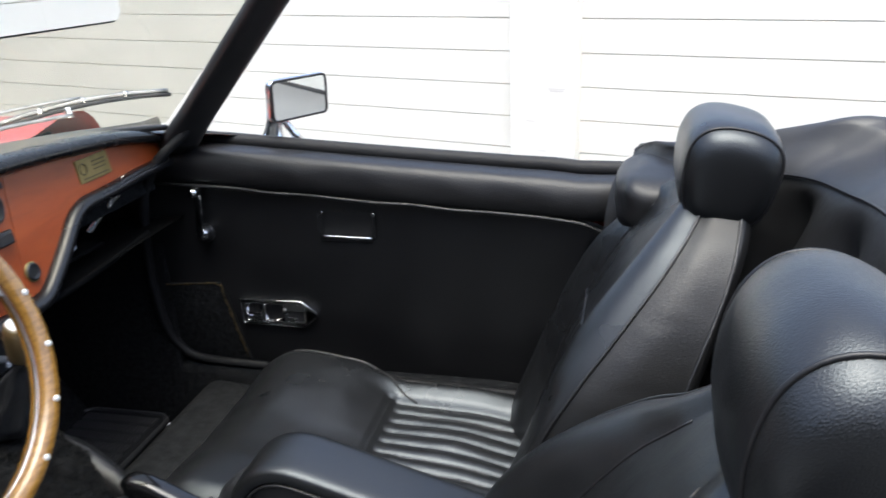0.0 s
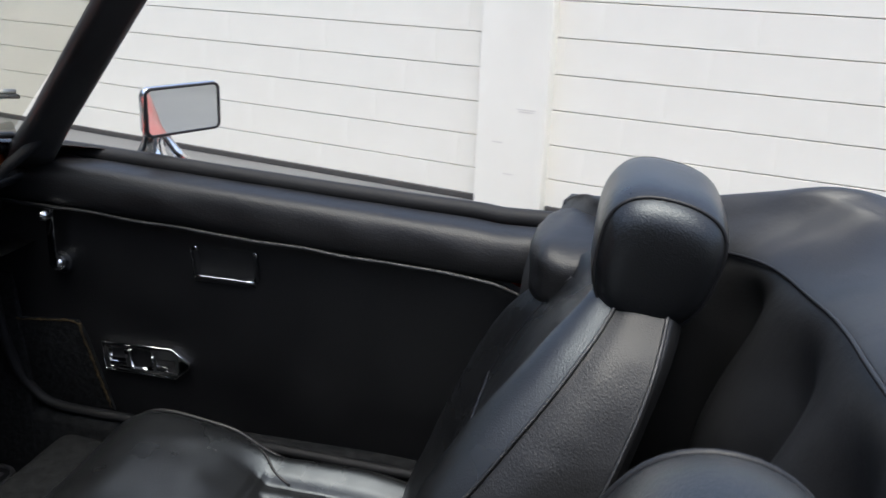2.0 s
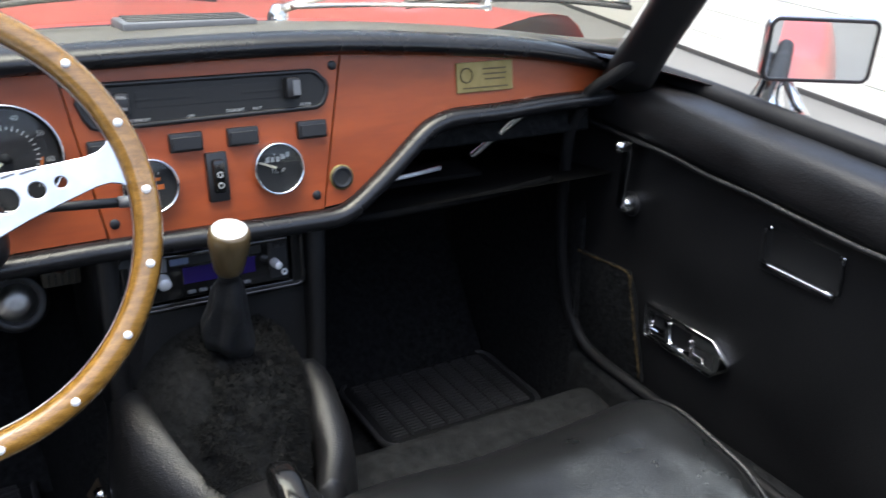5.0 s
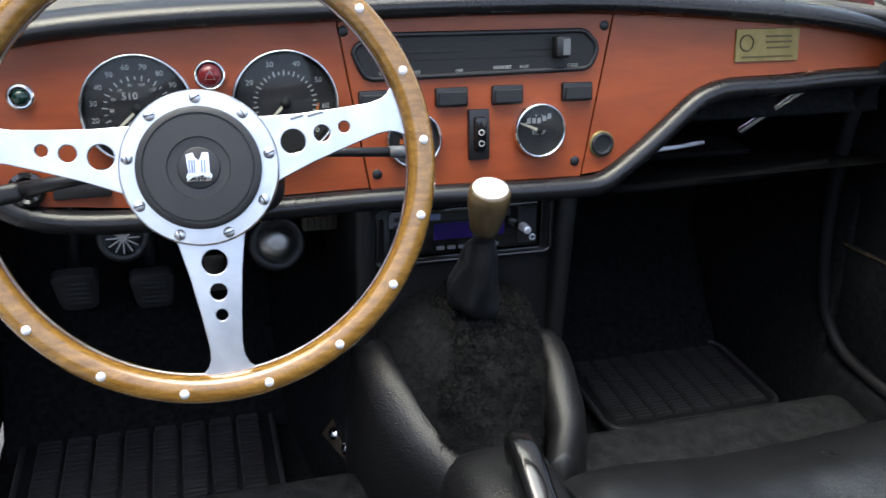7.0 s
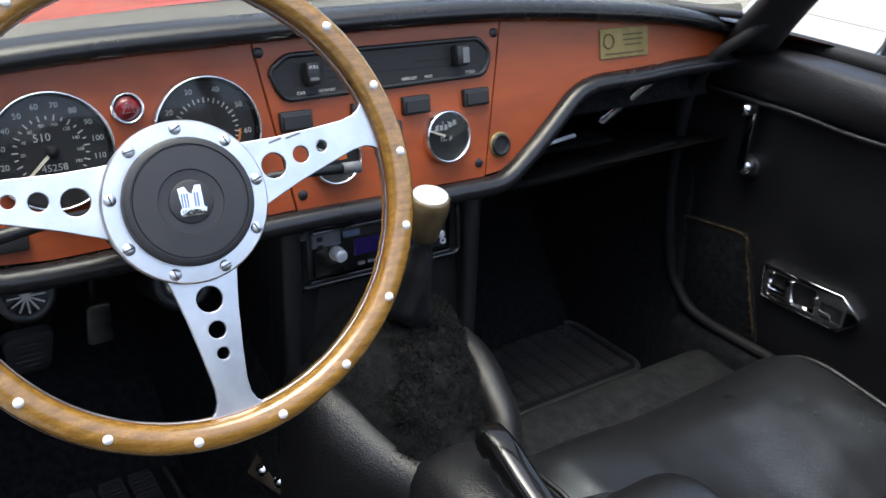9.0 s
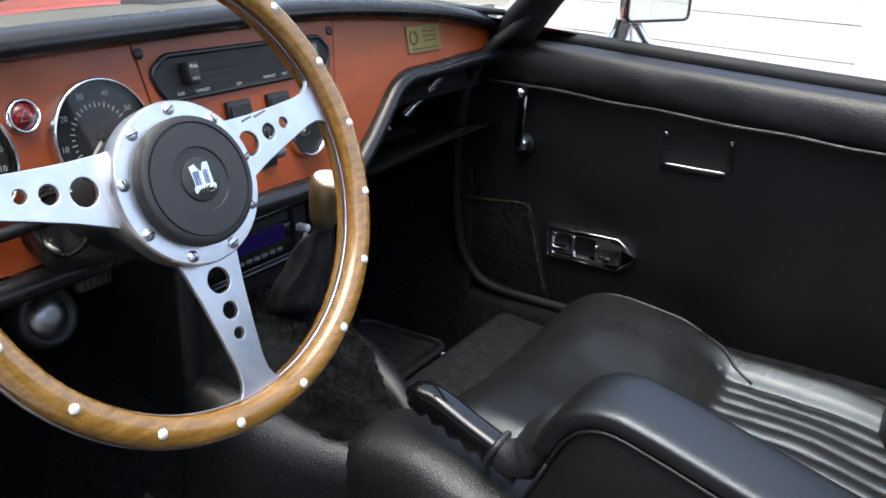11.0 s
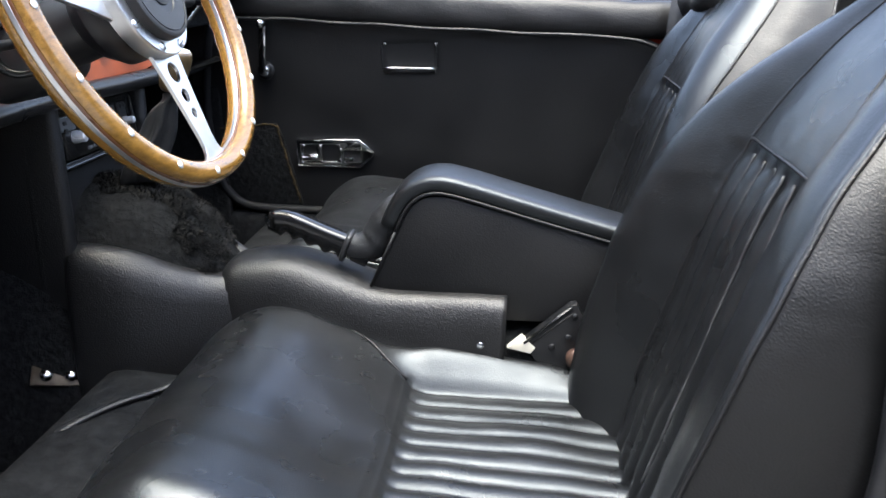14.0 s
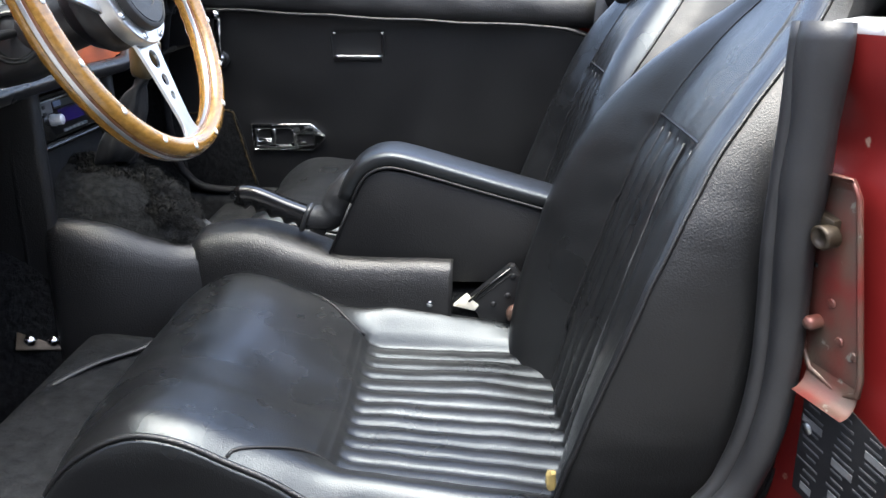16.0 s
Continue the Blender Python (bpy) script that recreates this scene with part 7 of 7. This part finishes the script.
def hood_corner(a, b):
    th, ph = (a - 0.5) * math.pi, b * 2 * math.pi

    def pw(c, e):
        return math.copysign(abs(c) ** e, c)
    x = 0.062 * pw(math.cos(th), 0.6) * pw(math.cos(ph), 0.7)
    z = 0.047 * pw(math.cos(th), 0.6) * pw(math.sin(ph), 0.7)
    y = 0.115 * pw(math.sin(th), 0.6)
    d = 1 + 0.10 * noise.noise(Vector((x * 22, y * 9, z * 16))) + 0.10 * noise.noise(Vector((x * 40, y * 20, z * 40 + 3)))
    return (0.108 + x * d, 0.430 + y, 0.753 + z * d - 0.10 * max(0, y - 0.02))


v, f = grid(hood_corner, 40, 48, wrap=True)
mesh("hood_corner", v, f, DOOR_ROLL, hood, "loose bunched corner of the hood")

# ---- blocks of the far wall, nearest ones singly ----
PITCH, LONG = 0.155, 0.62
bb = rbox(LONG - 0.0001, 0.024, PITCH - 0.0045, 0.0008, 1)
first = part("block", bb, CREAM_WALL, wall_north, smooth=False, m=Matrix.Identity(4))


def at_block(i, k):
    return WALL @ Matrix.Translation((-0.172 + LONG / 2 + i * LONG + (k * 0.163) % LONG - LONG, 0.004, 0.004 + (k + 0.5) * PITCH - 0.004))


spots, rest = [], []
for k in range(9):
    for i in range(-13, 14):
        (spots if -11 <= i <= 6 else rest).append((i, k))
rnd = random.Random(3)
for n, (i, k) in enumerate(spots):
    m = at_block(i, k) @ Matrix.Translation((0, 0.006 + rnd.uniform(-0.0001, 0.0001), 0))
    if n == 0:
        first.matrix_basis = m
    else:
        again(first, m, wall_north)
bm = bmesh.new()
vs = [tuple(q.co) for q in first.data.vertices]
fs = [tuple(p.vertices) for p in first.data.polygons]
rv, rf = [], []
for i, k in rest:
    m = at_block(i, k)
    o = len(rv)
    rv += [tuple(m @ Vector(q)) for q in vs]
    rf += [tuple(o + j for j in p) for p in fs]
bm.free()
tagged(mesh("blocks_beyond", rv, rf, CREAM_WALL, wall_north, smooth=False), kind="stuff")

# ---- wiring under the fascia ----
wr = thing("wiring", (-0.78, -0.205, 0.63), "amber and brown wires with a pale connector under the fascia", "wiring")
v, f = tube(spline([(-0.80, -0.315, 0.666), (-0.765, -0.285, 0.652), (-0.748, -0.257, 0.645), (-0.76, -0.225, 0.646), (-0.80, -0.20, 0.664)], 30), 0.0055, 8)
mesh("wire", v, f, AMBER_WIRE, wr, "amber wire sleeve")
v, f = tube(spline([(-0.79, -0.29, 0.666), (-0.765, -0.262, 0.636), (-0.775, -0.225, 0.628), (-0.81, -0.185, 0.615), (-0.835, -0.160, 0.597)], 30), 0.0045, 8)
mesh("wire", v, f, BROWN_WIRE, wr, "brown wire")
con = part("connector", rbox(0.014, 0.040, 0.020, 0.003, 2), DULL_WHITE, wr, "grubby pale ribbed connector", m=Matrix.Translation((-0.840, -0.162, 0.588)))
for k in range(5):
    part("rib", rbox(0.003, 0.002, 0.014, 0.0006, 1), PLASTIC, con, m=Matrix.Translation((-0.8325, -0.176 + 0.007 * k, 0.588)))
